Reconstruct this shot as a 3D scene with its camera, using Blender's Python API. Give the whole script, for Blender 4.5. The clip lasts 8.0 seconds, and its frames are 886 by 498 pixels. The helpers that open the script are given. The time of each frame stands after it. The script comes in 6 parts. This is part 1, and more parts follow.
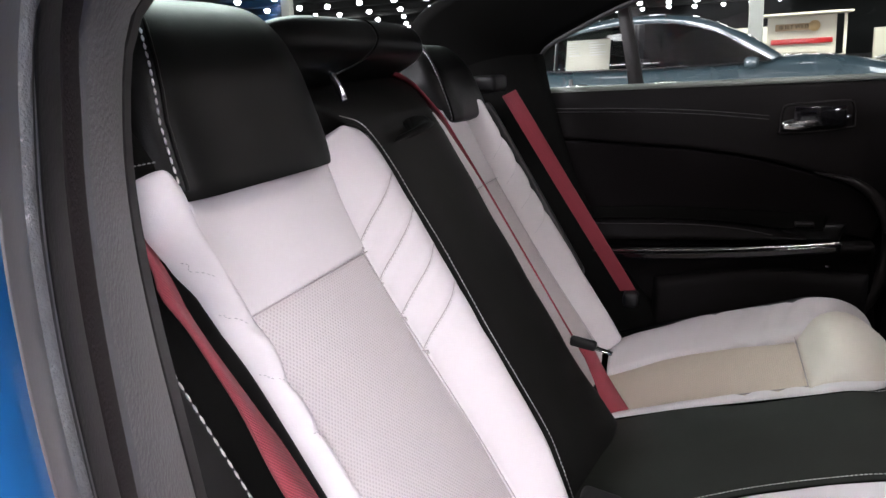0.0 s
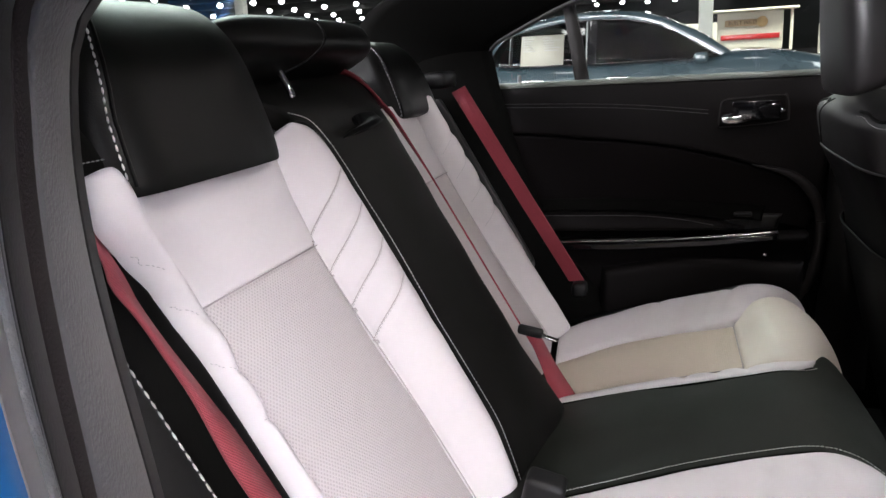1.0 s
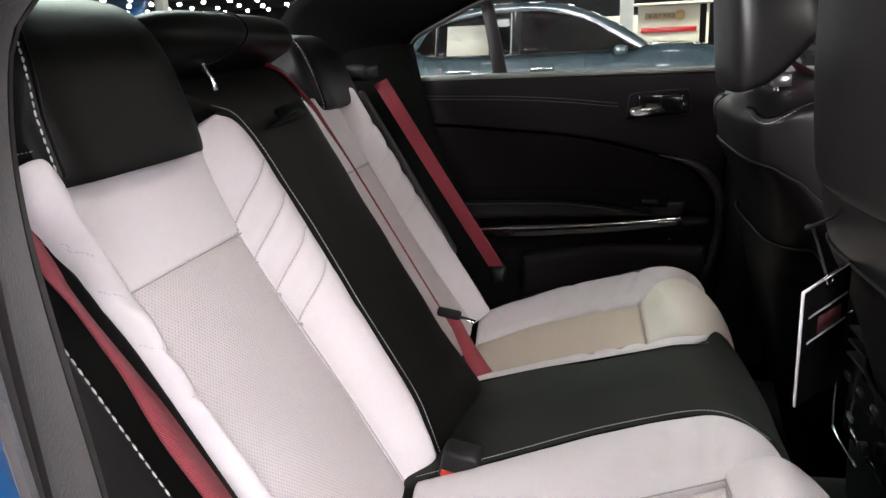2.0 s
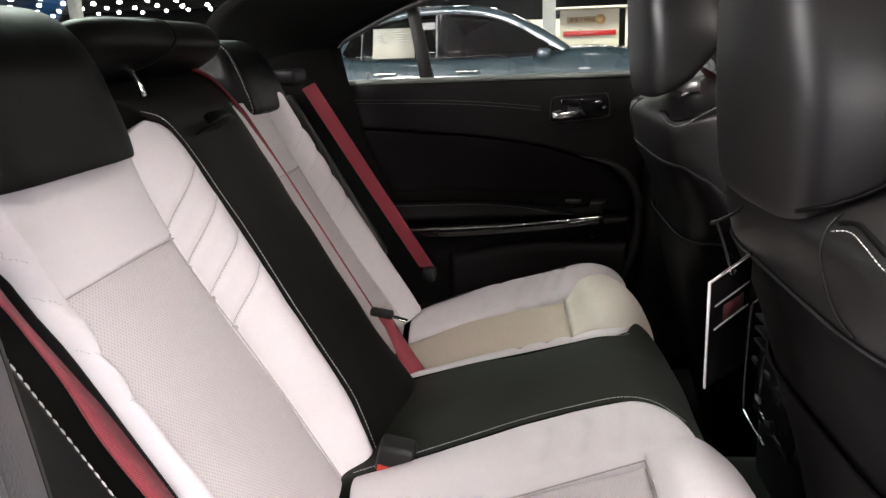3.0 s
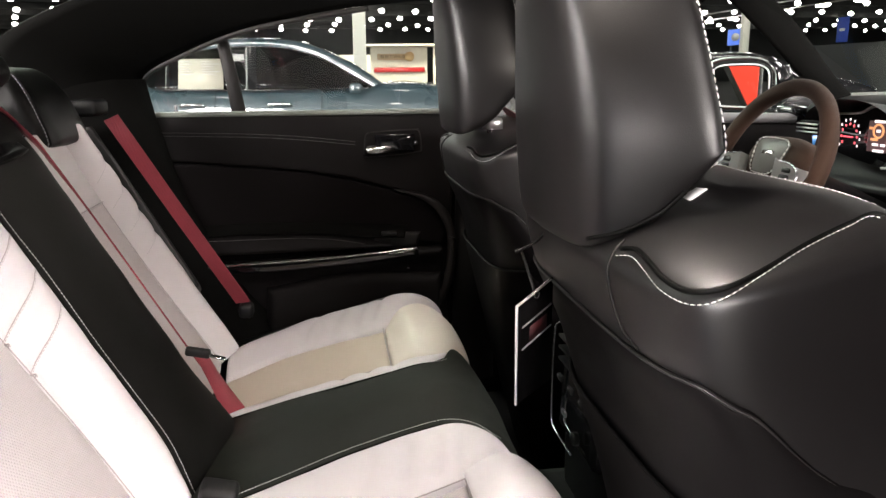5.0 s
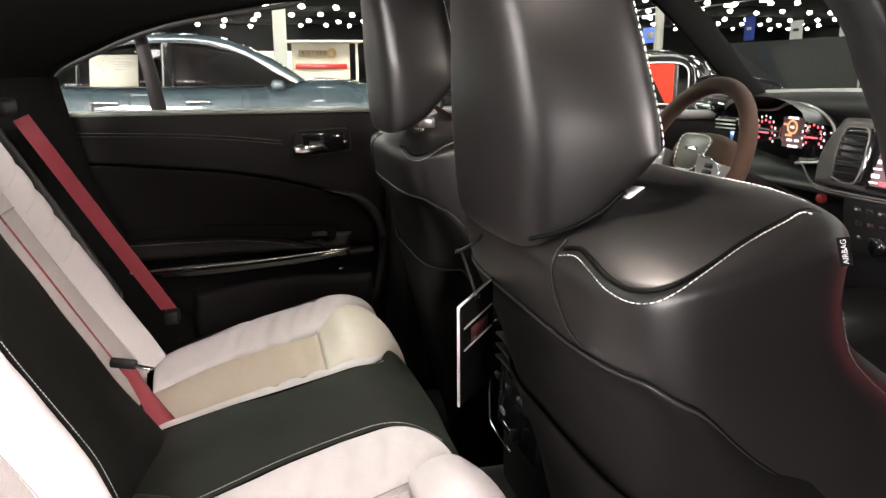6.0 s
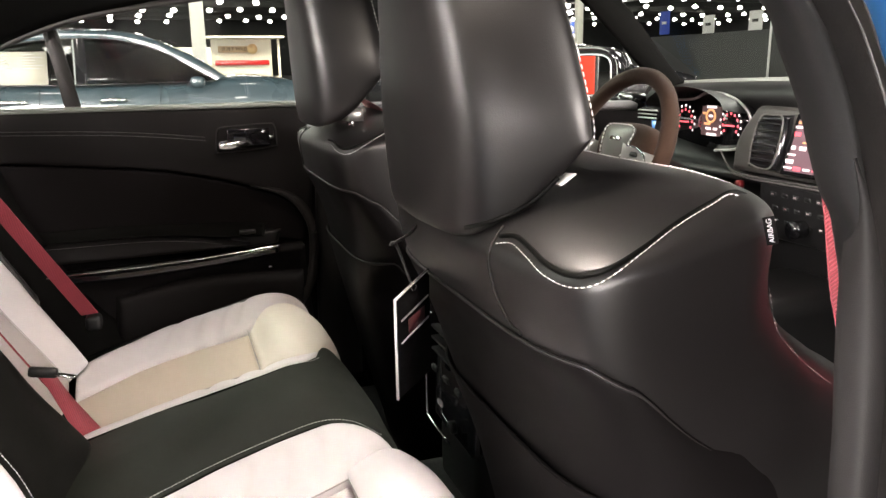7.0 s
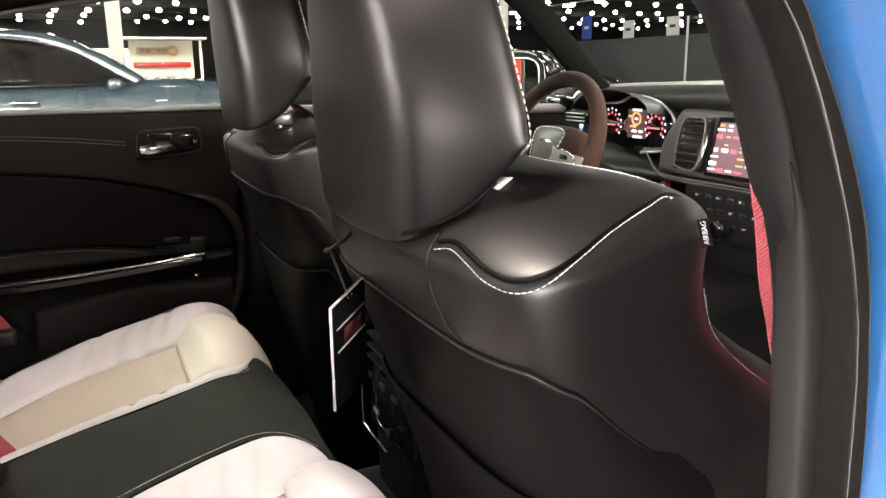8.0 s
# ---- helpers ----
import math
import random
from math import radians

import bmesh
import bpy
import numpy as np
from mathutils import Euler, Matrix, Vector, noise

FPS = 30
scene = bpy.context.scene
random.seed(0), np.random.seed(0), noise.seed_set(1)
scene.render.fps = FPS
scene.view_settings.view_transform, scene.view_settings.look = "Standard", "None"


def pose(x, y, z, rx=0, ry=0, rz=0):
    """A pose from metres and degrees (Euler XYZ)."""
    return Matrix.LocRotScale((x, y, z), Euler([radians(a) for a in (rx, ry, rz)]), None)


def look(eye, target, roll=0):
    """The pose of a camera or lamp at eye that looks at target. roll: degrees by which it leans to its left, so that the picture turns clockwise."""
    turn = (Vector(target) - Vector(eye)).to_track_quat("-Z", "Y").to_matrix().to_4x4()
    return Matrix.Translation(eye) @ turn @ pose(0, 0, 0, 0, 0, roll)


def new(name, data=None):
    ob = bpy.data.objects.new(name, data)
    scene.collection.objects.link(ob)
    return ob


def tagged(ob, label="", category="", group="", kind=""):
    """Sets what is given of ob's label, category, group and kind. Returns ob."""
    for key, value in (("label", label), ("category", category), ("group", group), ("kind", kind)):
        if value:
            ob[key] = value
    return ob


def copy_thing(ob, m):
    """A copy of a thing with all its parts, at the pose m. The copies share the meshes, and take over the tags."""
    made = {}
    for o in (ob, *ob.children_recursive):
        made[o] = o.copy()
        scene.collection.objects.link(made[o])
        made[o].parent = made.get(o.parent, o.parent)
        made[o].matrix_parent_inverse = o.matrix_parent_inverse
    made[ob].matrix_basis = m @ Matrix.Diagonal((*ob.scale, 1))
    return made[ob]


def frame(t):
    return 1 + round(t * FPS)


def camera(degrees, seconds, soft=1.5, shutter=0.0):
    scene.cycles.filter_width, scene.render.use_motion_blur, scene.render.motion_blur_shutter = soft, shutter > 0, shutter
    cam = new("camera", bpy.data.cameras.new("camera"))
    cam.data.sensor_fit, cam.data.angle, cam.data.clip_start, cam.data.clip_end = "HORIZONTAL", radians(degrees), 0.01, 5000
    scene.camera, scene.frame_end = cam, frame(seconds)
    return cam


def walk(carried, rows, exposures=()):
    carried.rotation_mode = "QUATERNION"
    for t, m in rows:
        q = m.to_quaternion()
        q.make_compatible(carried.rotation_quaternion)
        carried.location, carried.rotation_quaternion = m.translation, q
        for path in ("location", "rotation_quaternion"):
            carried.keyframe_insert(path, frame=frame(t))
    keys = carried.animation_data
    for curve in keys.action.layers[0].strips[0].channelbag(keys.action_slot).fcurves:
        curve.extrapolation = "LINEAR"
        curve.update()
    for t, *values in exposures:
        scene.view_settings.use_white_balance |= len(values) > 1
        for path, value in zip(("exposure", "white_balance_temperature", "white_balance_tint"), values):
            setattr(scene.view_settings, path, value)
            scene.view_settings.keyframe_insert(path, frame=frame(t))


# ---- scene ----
from mathutils.bvhtree import BVHTree

cam = camera(60.29, 8.0)
PATH = [
    (0, (0.2844, -0.8838, 1.0407), (-0.2094, 0.4902, 0.6966), -3.14),
    (0.5, (0.2915, -0.8902, 1.0417), (-0.1787, 0.4910, 0.6935), -3.04),
    (1, (0.3053, -0.9064, 1.0427), (-0.1125, 0.4894, 0.6859), -3.24),
    (1.5, (0.3210, -0.9301, 1.0472), (-0.0302, 0.4805, 0.6769), -2.93),
    (2.8, (0.3325, -0.9780, 1.0560), (0.1571, 0.4581, 0.6598), -2.24),
    (3, (0.3326, -0.9821, 1.0569), (0.1860, 0.4600, 0.6712), -2.23),
    (3.5, (0.3339, -0.9962, 1.0561), (0.2875, 0.4559, 0.6829), -1.26),
    (4, (0.3344, -1.0051, 1.0547), (0.3697, 0.4517, 0.6991), -0.99),
    (4.5, (0.3332, -1.0067, 1.0580), (0.4610, 0.4495, 0.7217), -0.74),
    (6, (0.3191, -0.9899, 1.0640), (0.6725, 0.4280, 0.7252), -0.43),
    (6.5, (0.3154, -0.9864, 1.0610), (0.7363, 0.4106, 0.7128), -0.74),
    (7, (0.3155, -0.9834, 1.0586), (0.8005, 0.3925, 0.7099), -0.87),
    (7.5, (0.3139, -0.9796, 1.0601), (0.8652, 0.3722, 0.7154), -0.45),
    (8, (0.3145, -0.9700, 1.0587), (0.9271, 0.3550, 0.7137), -0.63),
]
walk(cam, [(t, look(eye, target, roll)) for t, eye, target, roll in PATH], [(0, 0.05, 6170, 16), (1.5, 0.0, 6320, 13), (3.5, 0.04, 6620, 13), (4.5, 0.27, 6770, 13), (6, 0.60, 6970, 13), (7, 0.72, 7070, 13), (8, 0.74, 7070, 13)])

# ---- world and light ----
world = bpy.data.worlds.new("hall_air")
scene.world = world
world.use_nodes = True
world.node_tree.nodes["Background"].inputs[0].default_value = (0.55, 0.6, 0.58, 1)
world.node_tree.nodes["Background"].inputs[1].default_value = 0.02


def added_lamp(name, place, target, size, watts, colour):
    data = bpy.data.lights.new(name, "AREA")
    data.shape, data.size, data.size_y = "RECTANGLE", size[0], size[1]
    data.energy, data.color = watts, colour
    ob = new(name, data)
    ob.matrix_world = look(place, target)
    return tagged(ob, "unseen warm lamp added under the headliner" if size[0] < 1 else "added area light standing in for the hall floodlights", "ceiling light")


# unseen area lights added round the car, many well below the ceiling
added_lamp("added_hall_light", (4.0, -10.6, 4.4), (0.1, 0.0, 0.7), (5.0, 2.0), 760, (1.0, 0.96, 0.95))
added_lamp("added_hall_light", (-2.6, -6.8, 7.6), (0.5, -0.5, 0.9), (3.0, 2.0), 900, (1.0, 0.97, 0.96))
added_lamp("added_hall_light", (-6.8, -6.2, 1.6), (0.55, -0.45, 1.04), (1.8, 1.3), 1500, (1.0, 0.97, 0.96))
added_lamp("added_hall_light", (5.6, -7.4, 2.8), (0.0, -0.2, 0.8), (4.0, 1.4), 740, (1.0, 0.96, 0.95))
added_lamp("added_hall_light", (-5.0, -8.9, 3.4), (0.55, -0.45, 1.02), (2.6, 2.0), 700, (1.0, 0.96, 0.96))
added_lamp("added_hall_light", (-9.5, -1.1, 3.5), (0.5, -0.2, 1.05), (2.0, 1.4), 950, (1.0, 0.97, 0.97))
added_lamp("added_hall_light", (7.5, 2.0, 7.4), (1.4, 0.2, 1.0), (4.0, 3.0), 450, (0.95, 1.0, 0.97))
added_lamp("added_hall_light", (-8.0, 4.0, 7.4), (0.0, 0.0, 0.9), (8.0, 5.0), 900, (0.90, 1.0, 0.93))
added_lamp("added_hall_light", (-2.0, 4.3, 4.7), (-0.1, -0.2, 1.0), (2.6, 1.8), 260, (0.86, 1.0, 0.88))
added_lamp("added_hall_light", (4.0, 21.0, 7.4), (4.0, 24.0, 0.9), (16.0, 6.0), 3300, (1.0, 1.0, 0.86))


# warm lamps added under the headliner, unseen, to brighten cushions and seat tops
added_lamp("added_cabin_light", (0.48, -0.40, 1.33), (0.46, -0.38, 0.6), (0.10, 0.07), 2.8, (1.0, 0.93, 0.86))
added_lamp("added_cabin_light", (0.48, 0.40, 1.33), (0.46, 0.38, 0.6), (0.10, 0.07), 0.85, (1.0, 0.90, 0.80))


# ---- materials ----
def material(name, colour, rough=0.5, metal=0.0, bump=0.0, scale=400.0, stain=0.15, stain_scale=9.0, coat=0.0, kind="noise", spec=0.5, sheen=0.0):
    m = bpy.data.materials.new(name)
    m.use_nodes = True
    n, l = m.node_tree.nodes, m.node_tree.links
    b = n["Principled BSDF"]
    b.inputs["Roughness"].default_value, b.inputs["Metallic"].default_value = rough, metal
    b.inputs["Specular IOR Level"].default_value = spec
    b.inputs["Coat Weight"].default_value = coat
    b.inputs["Coat Roughness"].default_value = 0.06
    b.inputs["Sheen Weight"].default_value = sheen
    co = n.new("ShaderNodeTexCoord")
    big = n.new("ShaderNodeTexNoise")
    big.inputs["Scale"].default_value, big.inputs["Detail"].default_value = stain_scale, 5
    l.new(co.outputs["Object"], big.inputs["Vector"])
    mix = n.new("ShaderNodeMix")
    mix.data_type = "RGBA"
    mix.inputs["A"].default_value = (*[c * (1 - stain) for c in colour], 1)
    mix.inputs["B"].default_value = (*[min(1, c * (1 + stain)) for c in colour], 1)
    l.new(big.outputs["Fac"], mix.inputs["Factor"])
    l.new(mix.outputs["Result"], b.inputs["Base Color"])
    vary = n.new("ShaderNodeMapRange")
    vary.inputs["To Min"].default_value, vary.inputs["To Max"].default_value = rough * 0.82, min(1, rough * 1.18)
    l.new(big.outputs["Fac"], vary.inputs["Value"])
    l.new(vary.outputs["Result"], b.inputs["Roughness"])
    if bump:
        fine = n.new("ShaderNodeTexVoronoi" if kind == "cells" else "ShaderNodeTexNoise")
        fine.inputs["Scale"].default_value = scale
        l.new(co.outputs["Object"], fine.inputs["Vector"])
        bp = n.new("ShaderNodeBump")
        bp.inputs["Strength"].default_value, bp.inputs["Distance"].default_value = bump, 0.001
        l.new(fine.outputs["Distance" if kind == "cells" else "Fac"], bp.inputs["Height"])
        l.new(bp.outputs["Normal"], b.inputs["Normal"])
    return m


def dotted(name, colour, dark, pitch):
    """Perforated cloth: a staggered grid of small dark holes, laid out along the seat's width and length (UV in metres)."""
    m = material(name, colour, 0.75, stain=0.05, stain_scale=14)
    n, l = m.node_tree.nodes, m.node_tree.links
    b = n["Principled BSDF"]
    uv = n.new("ShaderNodeUVMap")
    holes = None
    for off in (0.0, 0.5):
        sc = n.new("ShaderNodeVectorMath")
        sc.operation = "MULTIPLY_ADD"
        sc.inputs[1].default_value = (1 / pitch, 1 / (pitch * 1.15), 0)
        sc.inputs[2].default_value = (off + 40, off + 40, 0)
        l.new(uv.outputs["UV"], sc.inputs[0])
        fr = n.new("ShaderNodeVectorMath")
        fr.operation = "FRACTION"
        l.new(sc.outputs[0], fr.inputs[0])
        ds = n.new("ShaderNodeVectorMath")
        ds.operation = "DISTANCE"
        ds.inputs[1].default_value = (0.5, 0.5, 0)
        l.new(fr.outputs[0], ds.inputs[0])
        step = n.new("ShaderNodeMapRange")
        step.interpolation_type = "SMOOTHSTEP"
        step.inputs["From Min"].default_value, step.inputs["From Max"].default_value = 0.12, 0.27
        step.inputs["To Min"].default_value, step.inputs["To Max"].default_value = 1, 0
        l.new(ds.outputs["Value"], step.inputs["Value"])
        if holes:
            mx = n.new("ShaderNodeMath")
            mx.operation = "MAXIMUM"
            l.new(holes, mx.inputs[0])
            l.new(step.outputs["Result"], mx.inputs[1])
            holes = mx.outputs[0]
        else:
            holes = step.outputs["Result"]
    mix = n.new("ShaderNodeMix")
    mix.data_type = "RGBA"
    mix.inputs["B"].default_value = (*dark, 1)
    old = b.inputs["Base Color"].links[0].from_socket
    l.new(old, mix.inputs["A"])
    l.new(holes, mix.inputs["Factor"])
    l.new(mix.outputs["Result"], b.inputs["Base Color"])
    bp = n.new("ShaderNodeBump")
    bp.invert = True
    bp.inputs["Strength"].default_value, bp.inputs["Distance"].default_value = 0.5, 0.001
    l.new(holes, bp.inputs["Height"])
    l.new(bp.outputs["Normal"], b.inputs["Normal"])
    return m


def woven(name, colour, pitch):
    """Belt webbing: fine diagonal ribs along the band (UV in metres)."""
    m = material(name, colour, 0.6, stain=0.12, stain_scale=20, sheen=0.05)
    n, l = m.node_tree.nodes, m.node_tree.links
    b = n["Principled BSDF"]
    uv = n.new("ShaderNodeUVMap")
    wave = n.new("ShaderNodeTexWave")
    wave.bands_direction = "DIAGONAL"
    wave.inputs["Scale"].default_value, wave.inputs["Distortion"].default_value = 1 / pitch / 3.2, 1.5
    wave.inputs["Detail Scale"].default_value = 3
    l.new(uv.outputs["UV"], wave.inputs["Vector"])
    mix = n.new("ShaderNodeMix")
    mix.data_type = "RGBA"
    mix.blend_type = "MULTIPLY"
    mix.inputs["Factor"].default_value = 0.42
    l.new(b.inputs["Base Color"].links[0].from_socket, mix.inputs["A"])
    l.new(wave.outputs["Color"], mix.inputs["B"])
    l.new(mix.outputs["Result"], b.inputs["Base Color"])
    bp = n.new("ShaderNodeBump")
    bp.inputs["Strength"].default_value, bp.inputs["Distance"].default_value = 0.6, 0.001
    l.new(wave.outputs["Fac"], bp.inputs["Height"])
    l.new(bp.outputs["Normal"], b.inputs["Normal"])
    return m


def glow(name, colour, strength):
    m = bpy.data.materials.new(name)
    m.use_nodes = True
    b = m.node_tree.nodes["Principled BSDF"]
    b.inputs["Base Color"].default_value = (*[0.3 * c for c in colour], 1)
    b.inputs["Emission Color"].default_value = (*colour, 1)
    b.inputs["Emission Strength"].default_value = strength
    return m


def pane(name, tint, gloss=1.0):
    """Thin glass: clear with a tint, and a mirror that grows towards grazing angles."""
    m = bpy.data.materials.new(name)
    m.use_nodes = True
    n, l = m.node_tree.nodes, m.node_tree.links
    n.remove(n["Principled BSDF"])
    clear, shiny, mix, fres = n.new("ShaderNodeBsdfTransparent"), n.new("ShaderNodeBsdfGlossy"), n.new("ShaderNodeMixShader"), n.new("ShaderNodeFresnel")
    clear.inputs["Color"].default_value = (*tint, 1)
    shiny.inputs["Roughness"].default_value = 0.01
    shiny.inputs["Color"].default_value = (gloss, gloss, gloss, 1)
    fres.inputs["IOR"].default_value = 1.5
    l.new(fres.outputs[0], mix.inputs["Fac"])
    l.new(clear.outputs[0], mix.inputs[1])
    l.new(shiny.outputs[0], mix.inputs[2])
    l.new(mix.outputs[0], n["Material Output"].inputs["Surface"])
    return m


WHITE_LEATHER = material("white_leather", (0.72, 0.68, 0.70), 0.6, spec=0.3, bump=0.1, scale=900, stain=0.03, stain_scale=7, kind="cells")
# tan-tinted leather and cloth, used on the far cushion only
TAN_LEATHER = material("cream_leather", (0.70, 0.63, 0.57), 0.5, bump=0.3, scale=800, stain=0.06, stain_scale=11, kind="cells")
BLACK_LEATHER = material("black_leather", (0.0034, 0.0035, 0.0032), 0.46, spec=0.08, bump=0.09, scale=850, stain=0.2, stain_scale=16, kind="cells")
SEAT_BACK_LEATHER = material("charcoal_leather", (0.0052, 0.0045, 0.0047), 0.40, spec=0.52, bump=0.07, scale=900, stain=0.12, stain_scale=9, kind="cells")
CENTRE_BLACK = material("black_centre_leather", (0.0050, 0.0050, 0.0045), 0.55, spec=0.2, bump=0.12, scale=800, stain=0.25, stain_scale=14, kind="cells")
OLIVE_BLACK = material("black_seat_cloth", (0.0105, 0.0125, 0.009), 0.6, spec=0.35, bump=0.3, scale=1200, stain=0.25, stain_scale=10)
PERFORATED = dotted("perforated_cloth", (0.64, 0.59, 0.60), (0.53, 0.485, 0.49), 0.0046)
TAN_PERFORATED = dotted("tan_perforated_cloth", (0.64, 0.545, 0.46), (0.52, 0.44, 0.37), 0.0050)
RED_BELT = woven("red_webbing", (0.42, 0.062, 0.085), 0.0017)
THREAD = material("white_thread", (0.8, 0.79, 0.77), 0.6, stain=0.08, stain_scale=60)
GREY_THREAD = material("grey_thread", (0.42, 0.41, 0.42), 0.6, stain=0.08, stain_scale=60)
# same plastic as TRIM_GREY, its colour darkened for the less lit centre pillars
PILLAR_TRIM = material("shaded_pillar_plastic", (0.0095, 0.0095, 0.010), 0.5, spec=0.3, bump=0.12, scale=1100, stain=0.12, stain_scale=12)
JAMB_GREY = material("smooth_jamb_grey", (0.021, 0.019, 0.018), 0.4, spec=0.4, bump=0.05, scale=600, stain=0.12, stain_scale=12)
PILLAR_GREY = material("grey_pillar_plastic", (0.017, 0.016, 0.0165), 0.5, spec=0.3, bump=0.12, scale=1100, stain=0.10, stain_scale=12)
# lit copy of JAMB_GREY: the reflected hall light is in its paler colour
JAMB_LIT = material("lit_jamb_grey", (0.17, 0.165, 0.165), 0.34, spec=0.5, bump=0.05, scale=600, stain=0.15, stain_scale=12)
SEAL_FELT = material("seal_felt", (0.032, 0.026, 0.026), 0.9, spec=0.1, bump=0.9, scale=700, stain=0.35, stain_scale=40)
EDGE_GREY = material("grey_edge_rubber", (0.15, 0.15, 0.15), 0.36, bump=0.25, scale=500, stain=0.15, stain_scale=30)
DIM_THREAD = material("dull_thread", (0.16, 0.16, 0.16), 0.7, stain=0.1, stain_scale=60)
# darker colour for seam tubes that paint the shade into the creases
CREASE = material("crease_shade", (0.42, 0.385, 0.385), 0.8, stain=0.1, stain_scale=60)
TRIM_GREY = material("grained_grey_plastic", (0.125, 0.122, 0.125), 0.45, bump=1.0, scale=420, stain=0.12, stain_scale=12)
DOOR_TRIM = material("soft_black_trim", (0.0072, 0.0063, 0.0065), 0.62, spec=0.12, bump=0.35, scale=800, stain=0.15, stain_scale=10)
DOOR_EDGE = material("moulded_door_edge", (0.022, 0.020, 0.020), 0.55, spec=0.3, bump=0.2, scale=700, stain=0.12)
DOOR_CLOTH = material("black_door_cloth", (0.0068, 0.0059, 0.0062), 0.85, spec=0.05, bump=0.3, scale=1500, stain=0.2)
RUBBER = material("door_seal_rubber", (0.010, 0.009, 0.009), 0.6, spec=0.3, bump=0.2, scale=500)
SEAL_SHINE = material("seal_strip", (0.20, 0.20, 0.20), 0.30, metal=0.3, bump=0.6, scale=900, stain=0.25, stain_scale=60)
FABRIC_BLACK = material("black_headliner", (0.0045, 0.0045, 0.0042), 0.9, spec=0.05, bump=0.4, scale=1400, stain=0.2)
CARPET = material("black_carpet", (0.008, 0.008, 0.008), 1.0, bump=1.0, scale=900, stain=0.3, stain_scale=20)
BLACK_PLASTIC = material("black_plastic", (0.009, 0.009, 0.0095), 0.45, spec=0.35, bump=0.1, scale=500)
GLOSS_BLACK = material("gloss_black", (0.006, 0.006, 0.007), 0.08, coat=0.6)
CHROME = material("chrome", (0.78, 0.77, 0.77), 0.16, metal=1.0, stain=0.03)
SATIN = material("satin_metal", (0.55, 0.54, 0.53), 0.38, metal=0.9, stain=0.06)
HEADREST_LEATHER = material("headrest_leather", (0.0042, 0.0042, 0.0041), 0.38, spec=0.13, bump=0.10, scale=850, stain=0.2, stain_scale=16, kind="cells")
SHELL_HIGHLIGHT = material("shell_edge_highlight", (0.014, 0.013, 0.013), 0.42, spec=0.4, stain=0.1)
SHELL_LEATHER = material("shell_leather", (0.0040, 0.0035, 0.0037), 0.52, spec=0.06, bump=0.07, scale=900, stain=0.12, stain_scale=9, kind="cells")
BLUE_PAINT = material("blue_car_paint", (0.020, 0.155, 0.42), 0.3, metal=0.15, bump=0.05, scale=2500, stain=0.04, coat=1.0)
SURROUND_GREY = material("satin_fascia", (0.045, 0.042, 0.040), 0.42, spec=0.4, stain=0.1)
BADGE_GREY = material("grey_hub_plastic", (0.10, 0.095, 0.09), 0.4, spec=0.4, stain=0.1)
SUEDE = material("brown_black_suede", (0.034, 0.0155, 0.0085), 0.8, bump=0.4, scale=1500, stain=0.3, stain_scale=10, sheen=0.05, spec=0.3)
CARD = material("dark_card", (0.0025, 0.0022, 0.0025), 0.8, spec=0.06, stain=0.1)
WHITE_CARD = material("white_card_edge", (0.85, 0.83, 0.82), 0.6, stain=0.02)
RED_INK = material("red_ink", (0.045, 0.004, 0.006), 0.6)
RED_DARK = material("dark_red_button", (0.16, 0.008, 0.012), 0.3, stain=0.05)
RED_PLASTIC = material("red_button", (0.55, 0.05, 0.03), 0.4, stain=0.05)
SCREEN_GLASS = pane("windscreen_glass", (0.90, 0.93, 0.91), 0.18)
CLEAR = pane("clear_glass", (0.93, 0.96, 0.94))
SHOW_GLASS = pane("lightly_tinted_glass", (0.24, 0.27, 0.26))
TINTED = pane("tinted_glass", (0.09, 0.105, 0.10))


# ---- building helpers ----
def part(name, mesh, mat, parent=None, label="", smooth=True, sharp=None):
    """Links one mesh (a bmesh or vertices and faces) as one object under its thing."""
    if isinstance(mesh, bmesh.types.BMesh):
        data = bpy.data.meshes.new(name)
        mesh.to_mesh(data)
        mesh.free()
    elif isinstance(mesh, tuple):
        data = bpy.data.meshes.new(name)
        data.from_pydata([tuple(v) for v in mesh[0]], [], mesh[1])
        if len(mesh) > 2 and mesh[2]:
            layer = data.uv_layers.new(name="UVMap")
            for loop in data.loops:
                layer.data[loop.index].uv = mesh[2][loop.vertex_index]
    else:
        data = mesh
    data.validate()
    if smooth:
        data.polygons.foreach_set("use_smooth", [True] * len(data.polygons))
        if sharp:
            data.set_sharp_from_angle(angle=radians(sharp))
    if not data.materials:
        data.materials.append(mat)
    ob = new(name, data)
    if parent:
        ob.parent = parent
    if label:
        ob["label"] = label
    return ob


def thing(name, label, category, group="", kind="", place=(0, 0, 0)):
    ob = new(name)
    ob.location = place
    ob.empty_display_size = 0.05
    return tagged(ob, label, category, group, kind)


def spline(points, count):
    """Points spread evenly along a smooth curve through the given ones."""
    p = [Vector(q) for q in points]
    if len(p) == 2:
        return [p[0].lerp(p[1], k / (count - 1)) for k in range(count)]
    ext = [2 * p[0] - p[1], *p, 2 * p[-1] - p[-2]]
    dense = []
    for a, b, c, d in zip(ext, ext[1:], ext[2:], ext[3:]):
        for k in range(24):
            t = k / 24
            dense.append(0.5 * (2 * b + (c - a) * t + (2 * a - 5 * b + 4 * c - d) * t * t + (3 * b - a - 3 * c + d) * t ** 3))
    dense.append(p[-1])
    run = [0.0]
    for a, b in zip(dense, dense[1:]):
        run.append(run[-1] + (b - a).length)
    out, n = [], 0
    for k in range(count):
        want = run[-1] * k / (count - 1)
